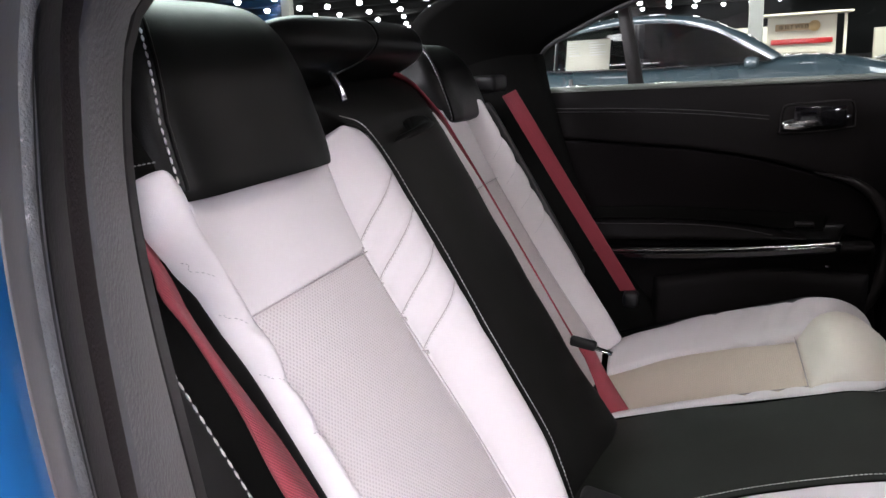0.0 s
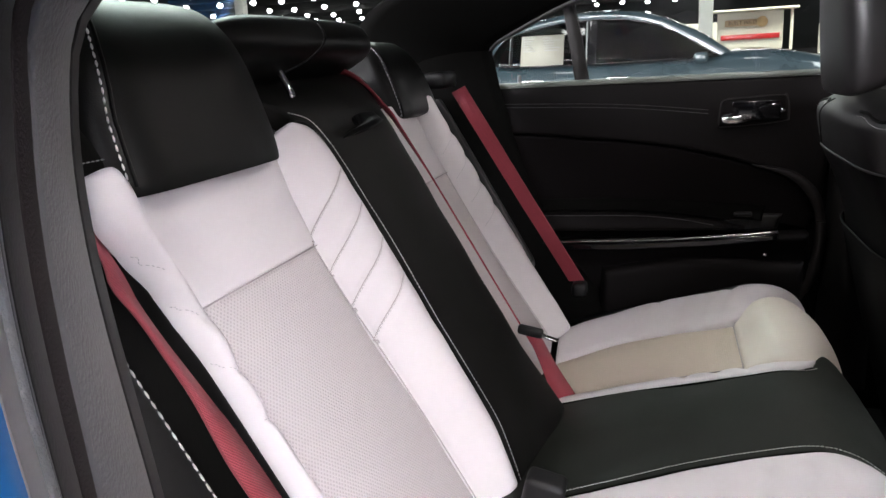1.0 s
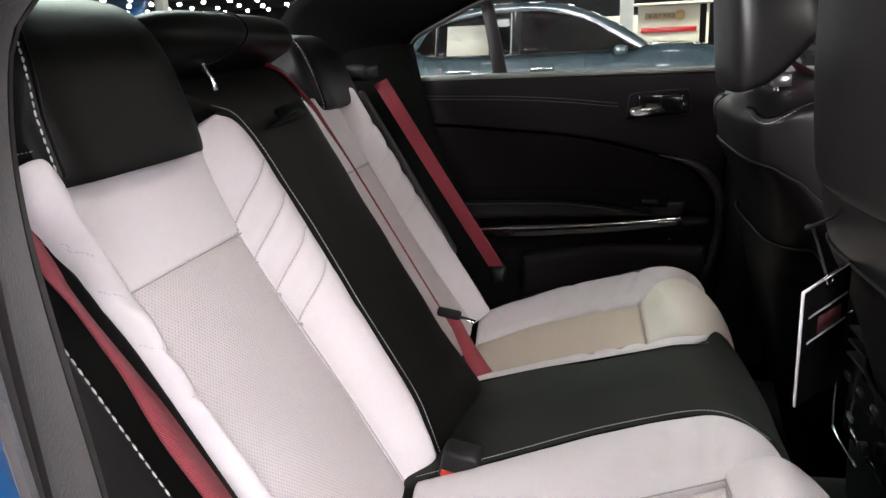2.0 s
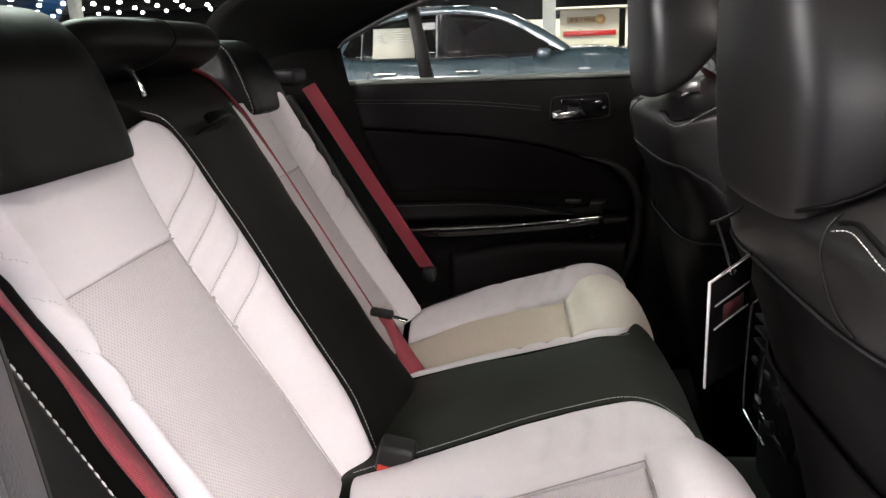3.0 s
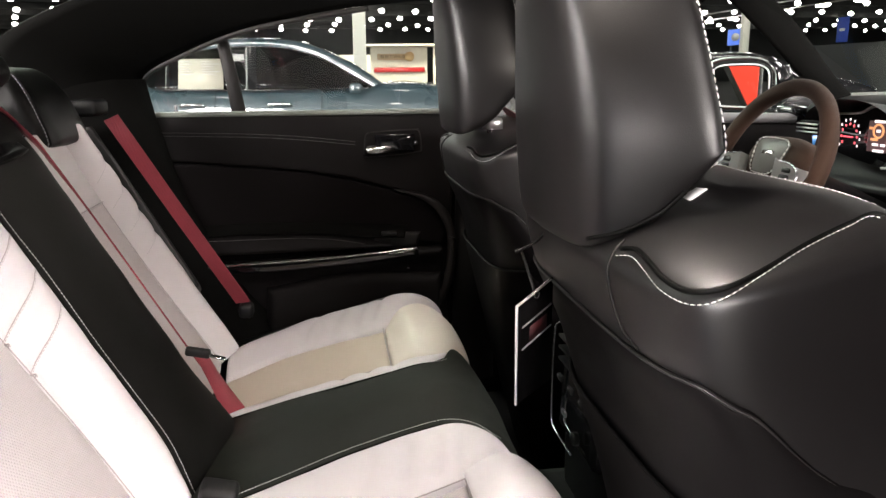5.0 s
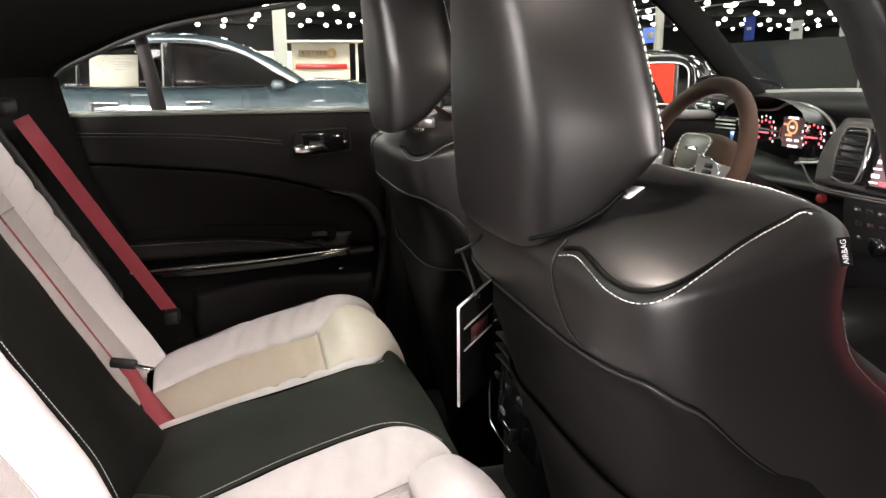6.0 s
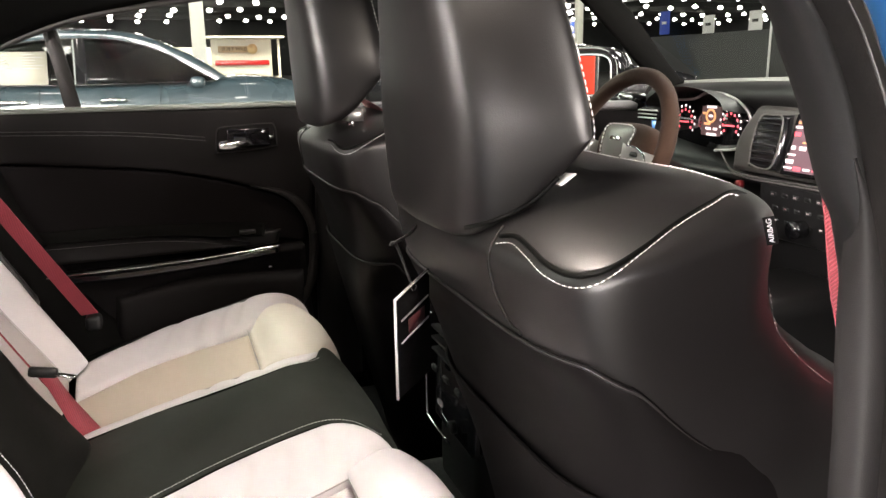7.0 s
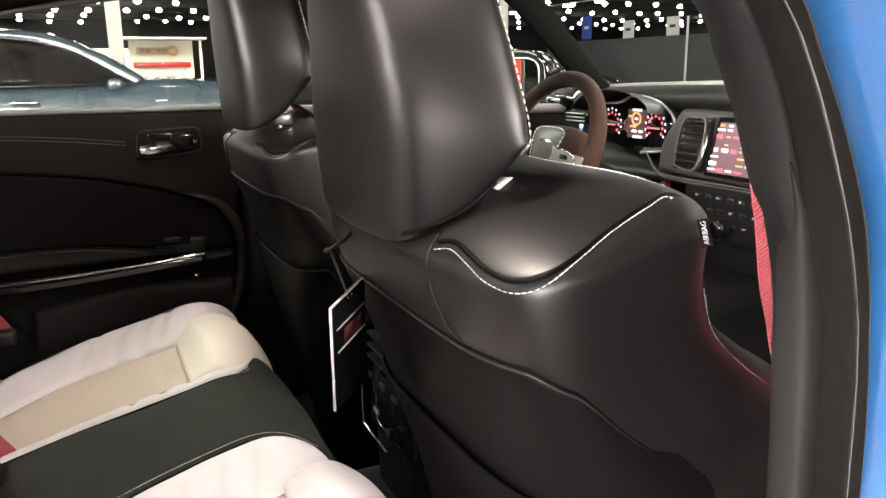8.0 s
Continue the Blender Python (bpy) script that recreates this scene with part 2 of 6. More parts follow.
        while n < len(run) - 2 and run[n + 1] < want:
            n += 1
        gap = run[n + 1] - run[n]
        out.append(dense[n].lerp(dense[n + 1], (want - run[n]) / gap if gap > 1e-9 else 0))
    return out


def profile(rows, count):
    """Smoothly blended rows of numbers, evenly spread from the first row to the last."""
    ext = [[2 * a - b for a, b in zip(rows[0], rows[1])], *rows, [2 * a - b for a, b in zip(rows[-1], rows[-2])]]
    out = []
    for k in range(count):
        f = k / (count - 1) * (len(rows) - 1)
        n = min(int(f), len(rows) - 2)
        t = f - n
        out.append([0.5 * (2 * b + (c - a) * t + (2 * a - 5 * b + 4 * c - d) * t * t + (3 * b - a - 3 * c + d) * t ** 3) for a, b, c, d in zip(*ext[n:n + 4])])
    return out


def bowed(k):
    return (1 - math.cos(math.pi * k)) / 2


def panel(left, right, surf, height, nu=20, nv=40, edge=0.008, drop=0.02, ends=(1, 1)):
    """An upholstered panel between two side curves of the surface surf(a, b, h): its rim rolls down over edge and then drops into the seam."""
    ls, rs = spline(left, nv + 1), spline(right, nv + 1)
    rows_v = [bowed(j / nv) * 0.6 + 0.4 * j / nv for j in range(nv + 1)]
    pick = lambda c, v: c[int(v * nv)].lerp(c[min(nv, int(v * nv) + 1)], v * nv - int(v * nv))
    length = sum((b - a).length for a, b in zip(ls, ls[1:]))
    verts, uvs, faces, flat = [], [], [], []
    for j, v in enumerate(rows_v):
        a, b = pick(ls, v), pick(rs, v)
        for i in range(nu + 1):
            u = bowed(i / nu) * 0.7 + 0.3 * i / nu
            q = a.lerp(b, u)
            d = min(min(u, 1 - u) * (b - a).length, v * length if ends[0] else 9, (1 - v) * length if ends[1] else 9)
            k = min(1.0, d / edge)
            h = height(u, v, q.x, q.y) + (math.sqrt(max(0.0, 1 - (1 - k) ** 2)) - 1) * edge * 0.8
            verts.append(surf(q.x, q.y, h))
            flat.append((q, h))
            uvs.append((q.x, q.y))
    w = nu + 1
    for j in range(nv):
        for i in range(nu):
            faces.append((j * w + i, j * w + i + 1, (j + 1) * w + i + 1, (j + 1) * w + i))
    rim = [i for i in range(w)] + [j * w + nu for j in range(1, nv + 1)] + [nv * w + i for i in range(nu - 1, -1, -1)] + [j * w for j in range(nv - 1, 0, -1)]
    base = len(verts)
    for r in rim:
        q, h = flat[r]
        verts.append(surf(q.x, q.y, h - drop))
        uvs.append((q.x, q.y))
    for k in range(len(rim)):
        n = (k + 1) % len(rim)
        faces.append((rim[k], base + k, base + n, rim[n]))
    return fixed((verts, faces, uvs))


def fixed(data):
    """The same mesh with all faces turned outwards, where it can be told."""
    bm = bmesh.new()
    vs = [bm.verts.new(v) for v in data[0]]
    uv = bm.loops.layers.uv.new("UVMap") if len(data) > 2 and data[2] else None
    for f in data[1]:
        try:
            face = bm.faces.new([vs[k] for k in f])
        except ValueError:
            continue
        if uv:
            for loop, k in zip(face.loops, f):
                loop[uv].uv = data[2][k]
    bmesh.ops.recalc_face_normals(bm, faces=bm.faces)
    return bm


def loft(rings, caps=True, closed=True):
    """Skin over rings of equal length."""
    n = len(rings[0])
    verts = [v for r in rings for v in r]
    faces = []
    for k in range(len(rings) - 1):
        for i in range(n if closed else n - 1):
            j = (i + 1) % n
            faces.append((k * n + i, k * n + j, (k + 1) * n + j, (k + 1) * n + i))
    if caps and closed:
        faces.append(tuple(range(n - 1, -1, -1)))
        faces.append(tuple((len(rings) - 1) * n + i for i in range(n)))
    return fixed((verts, faces))


def oval(n, power):
    """A unit superellipse."""
    out = []
    for k in range(n):
        a = 2 * math.pi * k / n
        c, s = math.cos(a), math.sin(a)
        out.append((math.copysign(abs(c) ** (2 / power), c), math.copysign(abs(s) ** (2 / power), s)))
    return out


def tube(points, radius, count=60, sides=8, flat=1.0):
    pts = spline(points, count)
    rings, a = [], None
    for k, p in enumerate(pts):
        d = (pts[min(k + 1, count - 1)] - pts[max(k - 1, 0)]).normalized()
        if a is None:
            a = d.cross(Vector((0, 0, 1)) if abs(d.z) < 0.95 else Vector((0, 1, 0)))
        a = (a - d * a.dot(d)).normalized()
        b = a.cross(d).normalized()
        r = radius(k / (count - 1)) if callable(radius) else radius
        rings.append([p + a * math.cos(2 * math.pi * i / sides) * r + b * math.sin(2 * math.pi * i / sides) * r * flat for i in range(sides)])
    return loft(rings)


def dashes(points, step=0.0065, long=0.0045, radius=0.0007):
    """A row of stitches along a smooth curve: short threads, thick in the middle."""
    rough = spline(points, 200)
    total = sum((b - a).length for a, b in zip(rough, rough[1:]))
    count = max(2, int(total / step))
    fine = spline(points, count * 3 + 1)
    verts, faces = [], []
    for k in range(count):
        a, c = fine[3 * k], fine[3 * k + 2]
        d = (c - a).normalized()
        a, c = (a + c) / 2 - d * long / 2, (a + c) / 2 + d * long / 2
        x = d.cross(Vector((0.3, 0.5, 0.8))).normalized()
        y = d.cross(x)
        base = len(verts)
        for t, r in ((0, 0.45), (0.5, 1.0), (1, 0.45)):
            p = a.lerp(c, t)
            verts += [p + (x * math.cos(q) + y * math.sin(q)) * radius * r for q in (0.8, 2.37, 3.94, 5.51)]
        for s in (0, 4):
            for q in range(4):
                faces.append((base + s + q, base + s + (q + 1) % 4, base + s + 4 + (q + 1) % 4, base + s + 4 + q))
        faces.append((base + 3, base + 2, base + 1, base))
        faces.append((base + 8, base + 9, base + 10, base + 11))
    return (verts, faces)


def band(left, right, count=50, thick=0.0014):
    """A flat strap between two edge curves."""
    a, b = spline(left, count), spline(right, count)
    verts, faces, uvs, run = [], [], [], 0.0
    for k in range(count):
        if k:
            run += (a[k] - a[k - 1]).length
        d = (a[min(k + 1, count - 1)] - a[max(k - 1, 0)]).cross(b[k] - a[k])
        d = d.normalized() * thick / 2 if d.length > 1e-9 else Vector((0, 0, thick / 2))
        w = (b[k] - a[k]).length
        verts += [a[k] + d, b[k] + d, b[k] - d, a[k] - d]
        uvs += [(0, run), (w, run), (w, run), (0, run)]
    for k in range(count - 1):
        for i in range(4):
            j = (i + 1) % 4
            faces.append((4 * k + i, 4 * k + j, 4 * k + 4 + j, 4 * k + 4 + i))
    faces += [(3, 2, 1, 0), tuple(4 * (count - 1) + i for i in range(4))]
    return fixed((verts, faces, uvs))


def strip(a, b, bulge, count=60, across=8, out=Vector((0, -1, 0.1))):
    """A curved moulding between two edge curves, bulging outwards."""
    p, q = spline(a, count), spline(b, count)
    o = out.normalized()
    rings = [[p[k].lerp(q[k], i / across) + o * bulge * math.sin(math.pi * i / across) for i in range(across + 1)] for k in range(count)]
    n = across + 1
    verts = [v for r in rings for v in r]
    faces = [(k * n + i, k * n + i + 1, (k + 1) * n + i + 1, (k + 1) * n + i) for k in range(count - 1) for i in range(across)]
    back = len(verts)
    verts += [v - o * 0.012 for v in verts]
    faces += [(back + f[3], back + f[2], back + f[1], back + f[0]) for f in list(faces)]
    for k in range(count - 1):
        faces.append((k * n, (k + 1) * n, back + (k + 1) * n, back + k * n))
        faces.append((k * n + across, back + k * n + across, back + (k + 1) * n + across, (k + 1) * n + across))
    return fixed((verts, faces))


def box(size, place=(0, 0, 0), bevel=0.0, segments=2, turn=None):
    bm = bmesh.new()
    bmesh.ops.create_cube(bm, size=1.0)
    bmesh.ops.scale(bm, vec=size, verts=bm.verts)
    if bevel:
        bmesh.ops.bevel(bm, geom=list(bm.edges), offset=bevel, segments=segments, profile=0.5, affect="EDGES")
    if turn is not None:
        bmesh.ops.transform(bm, matrix=turn, verts=bm.verts)
    bmesh.ops.translate(bm, vec=place, verts=bm.verts)
    return bm


def slab(outline, to_world, thick, bevel=0.0):
    """A flat plate with the given outline (a, b), from depth 0 to thick; to_world(a, b, c)."""
    n = len(outline)
    inner = outline
    verts = [to_world(a, b, 0) for a, b in outline] + [to_world(a, b, thick) for a, b in inner]
    faces = [tuple(range(n)), tuple(range(2 * n - 1, n - 1, -1))] + [(i, (i + 1) % n, n + (i + 1) % n, n + i) for i in range(n)]
    bm = fixed((verts, faces))
    if bevel:
        bmesh.ops.bevel(bm, geom=list(bm.edges), offset=bevel, segments=2, profile=0.5, affect="EDGES")
    return bm


def faced(ob, towards):
    """Turns an open sheet's faces towards a point."""
    bm = bmesh.new()
    bm.from_mesh(ob.data)
    wrong = [f for f in bm.faces if (Vector(towards) - f.calc_center_median()).dot(f.normal) < 0]
    bmesh.ops.reverse_faces(bm, faces=wrong)
    bm.to_mesh(ob.data)
    bm.free()


def smooth01(t):
    t = max(0.0, min(1.0, t))
    return t * t * (3 - 2 * t)


# ---- rear seat ----
LEAN = radians(28.63)
UP = Vector((-math.sin(LEAN), 0, math.cos(LEAN)))
OUT = Vector((math.cos(LEAN), 0, math.sin(LEAN)))
FOOT = Vector((0.1016, 0, 0.555))
TOP_S, TOP_R = 0.475, 0.045


def back(y, s, h):
    """The rear backrest: y across, s up its slope, h out of it; over the top it rolls to the rear."""
    side = Vector((0, y, 0))
    if s <= TOP_S:
        return FOOT + side + UP * s + OUT * h
    a = min((s - TOP_S) / TOP_R, 1.3)
    rest = max(0.0, s - TOP_S - 1.3 * TOP_R)
    n = OUT * math.cos(a) + UP * math.sin(a)
    t = UP * math.cos(a) - OUT * math.sin(a)
    return FOOT + side + UP * TOP_S + (UP * math.sin(a) - OUT * (1 - math.cos(a))) * TOP_R + n * h + t * rest


SLOPE = math.atan(0.264)
ALONG = Vector((math.cos(SLOPE), 0, math.sin(SLOPE)))
RISE = Vector((-math.sin(SLOPE), 0, math.cos(SLOPE)))
SEAT = Vector((0.2, 0, 0.558))
ROLL_X, ROLL_R = 0.445, 0.085


def cushion(y, x, h):
    """The rear cushion: y across, x forwards along it, h out of it; at the front it rolls down."""
    side = Vector((0, y, 0))
    near = smooth01((-y - 0.10) / 0.07)
    longer, radius = 0.030 * near, ROLL_R - 0.030 * near
    x += longer * smooth01((x - 0.26) / 0.16)
    roll = ROLL_X + 0.7 * longer
    if x <= roll:
        return SEAT + side + ALONG * ((x - 0.2) / math.cos(SLOPE)) + RISE * h
    e = SEAT + side + ALONG * ((roll - 0.2) / math.cos(SLOPE))
    a = min((x - roll) / radius, 1.75)
    rest = max(0.0, x - roll - 1.75 * radius)
    n = RISE * math.cos(a) + ALONG * math.sin(a)
    t = ALONG * math.cos(a) - RISE * math.sin(a)
    return e + (ALONG * math.sin(a) - RISE * (1 - math.cos(a))) * radius + n * h + t * rest


def flip(points, side):
    return [(side * a, b) for a, b in points]


def seam_depth(q, lines, width=0.003):
    """How deep a sewn line pulls the cover down at the point q."""
    d = 9.0
    for a, b in lines:
        a, b = Vector(a), Vector(b)
        t = max(0, min(1, (q - a).dot(b - a) / (b - a).length_squared))
        d = min(d, (a + (b - a) * t - q).length)
    return math.exp(-(d / width) ** 2)


rear_seat = thing("rear_seat", "white and black leather rear bench seat with red belts", "car seat", place=(0, 0, 0))

part("seat_frame", panel([(-0.62, -0.06), (-0.62, 0.47)], [(0.62, -0.06), (0.62, 0.47)], back, lambda u, v, a, b: -0.03, 12, 20, 0.01, 0.05), BLACK_LEATHER, rear_seat)
part("cushion_frame", panel([(-0.62, 0.06), (-0.62, 0.72)], [(0.62, 0.06), (0.62, 0.72)], cushion, lambda u, v, a, b: -0.025, 12, 30, 0.01, 0.05), BLACK_LEATHER, rear_seat)


def surface_of(ob):
    tree = BVHTree.FromPolygons([v.co.copy() for v in ob.data.vertices], [tuple(p.vertices) for p in ob.data.polygons])

    def snap(p, lift=0.0006):
        near, normal, _, _ = tree.find_nearest(Vector(p))
        return near + normal * lift

    return snap


def laid_on(ob, out):
    """Drops points onto a cover along one direction, so that a line keeps its course."""
    tree = BVHTree.FromPolygons([v.co.copy() for v in ob.data.vertices], [tuple(p.vertices) for p in ob.data.polygons])

    def lay(p, lift=0.0004):
        hit = tree.ray_cast(Vector(p) + out * 0.06, -out)[0]
        return (hit if hit else Vector(p)) + out * lift

    return lay


IN_LEFT = [(0.156, -0.02), (0.158, 0.10), (0.166, 0.21), (0.173, 0.28), (0.173, 0.345), (0.162, 0.40), (0.149, 0.447), (0.146, 0.466)]
IN_RIGHT = [(0.112, -0.02), (0.094, 0.02), (0.083, 0.055), (0.080, 0.117), (0.081, 0.19), (0.079, 0.263), (0.079, 0.31), (0.081, 0.36), (0.082, 0.405), (0.086, 0.437), (0.102, 0.464), (0.136, 0.473)]
IN_SEAMS = [((0.085, 0.406), (0.176, 0.345)), ((0.083, 0.360), (0.176, 0.302)), ((0.081, 0.312), (0.178, 0.256)), ((0.080, 0.264), (0.172, 0.213))]
# outer bolsters: the one beside the open door is wider than the one across the car
OUT_LEFT = {-1: [(0.424, -0.02), (0.428, 0.12), (0.430, 0.209), (0.431, 0.265), (0.433, 0.309), (0.440, 0.342), (0.454, 0.368), (0.484, 0.398), (0.501, 0.415), (0.504, 0.430), (0.502, 0.442), (0.499, 0.452)],
            1: [(0.438, -0.02), (0.436, 0.017), (0.431, 0.119), (0.421, 0.238), (0.413, 0.355), (0.410, 0.44), (0.402, 0.474)]}
OUT_RIGHT = {-1: [(0.388, -0.02), (0.392, 0.10), (0.395, 0.171), (0.400, 0.226), (0.396, 0.262), (0.400, 0.290), (0.392, 0.314), (0.396, 0.342), (0.405, 0.361), (0.423, 0.384), (0.443, 0.411), (0.451, 0.438), (0.454, 0.447), (0.457, 0.455)],
             1: [(0.392, -0.02), (0.385, 0.028), (0.364, 0.139), (0.355, 0.253), (0.356, 0.352), (0.362, 0.42), (0.370, 0.476)]}
OUT_SEAMS = {-1: [((0.503, 0.398), (0.477, 0.391), (0.443, 0.374)), ((0.464, 0.358), (0.433, 0.347), (0.416, 0.332)), ((0.452, 0.308), (0.432, 0.298), (0.405, 0.276)), ((0.430, 0.243), (0.414, 0.240), (0.397, 0.234))],
             1: [((0.416, 0.415), (0.386, 0.388), (0.356, 0.366)), ((0.418, 0.365), (0.386, 0.338), (0.354, 0.318)), ((0.422, 0.315), (0.388, 0.288), (0.354, 0.270)), ((0.425, 0.265), (0.390, 0.240), (0.356, 0.222))]}


def sewn(lines):
    """Pairs of points along each sewn line, for seam_depth."""
    return [pair for line in lines for pair in zip(line, line[1:])]


def inner_h(u, v, a, b):
    return 0.002 + 0.036 * smooth01(u * 1.15) + 0.005 * math.sin(math.pi * u) - 0.0034 * smooth01((1 - u) * 7 - 0.4) * seam_depth(Vector((abs(a), b)), IN_SEAMS, 0.0045) + 0.0012 * noise.noise((a * 30, b * 30, 2))


def wing(a, b):
    """How far the bolster beside the open door swells forwards, round the headrest."""
    return 0.050 * smooth01((b - 0.33) / 0.11) if a < 0 else 0.0


def outer_h(u, v, a, b):
    side = 1 if a > 0 else -1
    fold = seam_depth(Vector((abs(a), b)), sewn(OUT_SEAMS[side]), 0.0065)
    return 0.004 + wing(a, b) + (0.014 if side < 0 else 0.026) * smooth01(1.25 - 1.15 * u) + 0.011 * math.sin(math.pi * u) - 0.0040 * math.sin(math.pi * min(1, u + 0.1)) * fold + 0.0022 * noise.noise((a * 26, b * 18, 5))


for side in (-1, 1):
    cover = part("inner_bolster", panel(flip(IN_LEFT, side), flip(IN_RIGHT, side), back, inner_h, 34, 150, 0.006), WHITE_LEATHER, rear_seat, "white leather bolster with slanted stitching")
    on_cover = laid_on(cover, OUT)
    for (a0, b0), (a1, b1) in IN_SEAMS:
        row = [on_cover(back(side * (a0 + (a1 - a0) * k / 24), b0 + (b1 - b0) * k / 24, 0.040 - 0.034 * k / 24), 0.0005) for k in range(25)]
        part("stitching", dashes(row, 0.0044, 0.0031, 0.00055), GREY_THREAD, cover)
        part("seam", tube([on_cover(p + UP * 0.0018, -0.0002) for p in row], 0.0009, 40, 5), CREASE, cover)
    part("edge_stitching", dashes([on_cover(back(side * (a + 0.005), b - (0.006 if b > 0.455 else 0.0), 0.040), 0.0004) for a, b in IN_RIGHT[8:]], 0.0040, 0.0028, 0.0004), GREY_THREAD, cover)
    cover = part("outer_bolster", panel(flip(OUT_LEFT[side], side), flip(OUT_RIGHT[side], side), back, outer_h, 34, 130, 0.009, 0.003), WHITE_LEATHER, rear_seat, "white leather side bolster with quilted seams")
    on_cover = laid_on(cover, OUT)
    for line in OUT_SEAMS[side]:
        row = [on_cover(p, 0.0004) for p in spline([back(side * a, b, 0.022 + wing(side, b)) for a, b in line], 9)]
        part("stitching", dashes(row[2:-1], 0.0046, 0.0030, 0.00045), GREY_THREAD, cover)
    inner_edge, outer_edge = [(0.167, 0.3425), (0.158, 0.40), (0.145, 0.475)], ([(0.397, 0.3405), (0.406, 0.361), (0.424, 0.384), (0.444, 0.411), (0.452, 0.438), (0.456, 0.475)] if side < 0 else [(0.357, 0.3405), (0.362, 0.42), (0.370, 0.475)])
    part("shoulder_panel", panel(flip(outer_edge, side), flip(inner_edge, side), back,
         lambda u, v, a, b: 0.004 + wing(a, b) * max(0, 1 - 3.2 * u) ** 1.8 + 0.012 * math.sin(math.pi * u) ** 0.8 * (0.6 + 0.4 * v) + (0.030 if a < 0 else 0.004) * math.sin(math.pi * u) ** 0.6 * smooth01((v - 0.40) / 0.5) + 0.0012 * noise.noise((a * 22, b * 22, 8)), 30, 24, 0.0045), WHITE_LEATHER, rear_seat, "smooth white leather shoulder panel")
    outer_edge = [(a, b) for a, b in OUT_RIGHT[side] if b < 0.335] + [(0.402 if side < 0 else 0.356, 0.342)]
    part("backrest_insert", panel(flip(outer_edge, side), flip([(0.157, -0.02), (0.159, 0.10), (0.167, 0.21), (0.173, 0.28), (0.172, 0.342)], side), back,
         lambda u, v, a, b: 0.002 + 0.010 * math.sin(math.pi * u) ** 0.7 + 0.0016 * noise.noise((a * 12, b * 12, 11)), 30, 60, 0.0045), PERFORATED, rear_seat, "grey perforated cloth backrest insert")
    # thin tubes darken the creases between the panels
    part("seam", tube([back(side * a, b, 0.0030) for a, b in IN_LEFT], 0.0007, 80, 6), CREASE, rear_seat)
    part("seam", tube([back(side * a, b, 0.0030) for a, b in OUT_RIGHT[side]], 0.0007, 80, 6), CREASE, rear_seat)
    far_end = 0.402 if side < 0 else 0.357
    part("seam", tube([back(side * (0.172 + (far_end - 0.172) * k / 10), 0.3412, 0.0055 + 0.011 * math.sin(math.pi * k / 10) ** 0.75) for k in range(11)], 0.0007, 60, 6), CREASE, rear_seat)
    part("piping", tube([back(side * (a - 0.003), b, 0.036) for a, b in IN_RIGHT], 0.0028, 90, 7), BLACK_LEATHER, rear_seat)
    top = OUT_LEFT[side][-1][0]
    part("top_edge", panel(flip([(top + 0.03, 0.455 if side < 0 else 0.474), (top + 0.03, 0.53)], side), flip([(0.455, 0.457), (0.455, 0.53)] if side < 0 else [(0.39, 0.474), (0.39, 0.53)], side), back, lambda u, v, a, b: 0.026 + 0.6 * wing(a, b), 12, 12, 0.008), BLACK_LEATHER, rear_seat)
    part("stitching", dashes([back(side * a, 0.464 if side < 0 else 0.4825, 0.0275 + 0.6 * wing(side, 0.48)) for a in (top + 0.012, top - 0.012, 0.460 if side < 0 else 0.412)], 0.0046, 0.0032, 0.0006), GREY_THREAD, rear_seat)
    part("side_panel", panel(flip([(0.55, -0.06), (0.56, 0.2), (0.56, 0.50)], side), flip([(a - 0.003, b) for a, b in OUT_LEFT[side]], side), back,
         lambda u, v, a, b: -0.012 + 0.8 * wing(a, b) * smooth01((u - 0.6) / 0.4) + (0.024 if a < 0 else 0.030) * smooth01((u - 0.35) / 0.6), 24, 40, 0.006), BLACK_LEATHER, rear_seat, "plain black leather side panel")

CENTRE = [(-0.120, -0.03), (-0.106, 0.02), (-0.090, 0.06), (-0.085, 0.12), (-0.084, 0.26), (-0.085, 0.36), (-0.086, 0.405), (-0.092, 0.440), (-0.120, 0.474), (-0.165, 0.495), (-0.205, 0.515), (-0.205, 0.56)]


def centre_h(u, v, a, b):
    """Fuller towards the far side, with a soft dent where the armrest folds out."""
    dent = 0.006 * math.exp(-((b - 0.452) / 0.010) ** 2) * smooth01((a + 0.09) / 0.04) * smooth01((0.07 - a) / 0.04)
    return 0.034 + (0.008 + 0.028 * smooth01(u * 1.3)) * (1 - abs(2 * u - 1) ** 7) * smooth01((0.56 - b) / 0.14) - dent + 0.0014 * noise.noise((a * 18, b * 18, 3))


centre = part("centre_backrest", panel(CENTRE, [(-a, b) for a, b in CENTRE], back, centre_h, 44, 110, 0.006), CENTRE_BLACK, rear_seat, "black leather centre backrest with folding armrest")
for side in (-1, 1):
    part("top_pad", panel(flip([(0.50, 0.478), (0.50, 0.58)], side), flip([(0.13, 0.478), (0.13, 0.58)], side), back, lambda u, v, a, b: 0.010, 20, 20, 0.01), BLACK_LEATHER, rear_seat)
snap = surface_of(centre)
# the pull flap of the armrest, a soft fold of leather
part("armrest_pull", panel([(-0.060, 0.440), (-0.030, 0.436), (0.010, 0.436), (0.045, 0.442)], [(-0.060, 0.445), (-0.030, 0.452), (0.010, 0.458), (0.045, 0.457)], lambda a, b, h: snap(back(a, b, 0.07), h),
     lambda u, v, a, b: 0.0005 + 0.003 * math.sin(math.pi * u) * math.sin(math.pi * v), 14, 30, 0.002, 0.003), HEADREST_LEATHER, centre, "soft leather pull flap of the armrest")
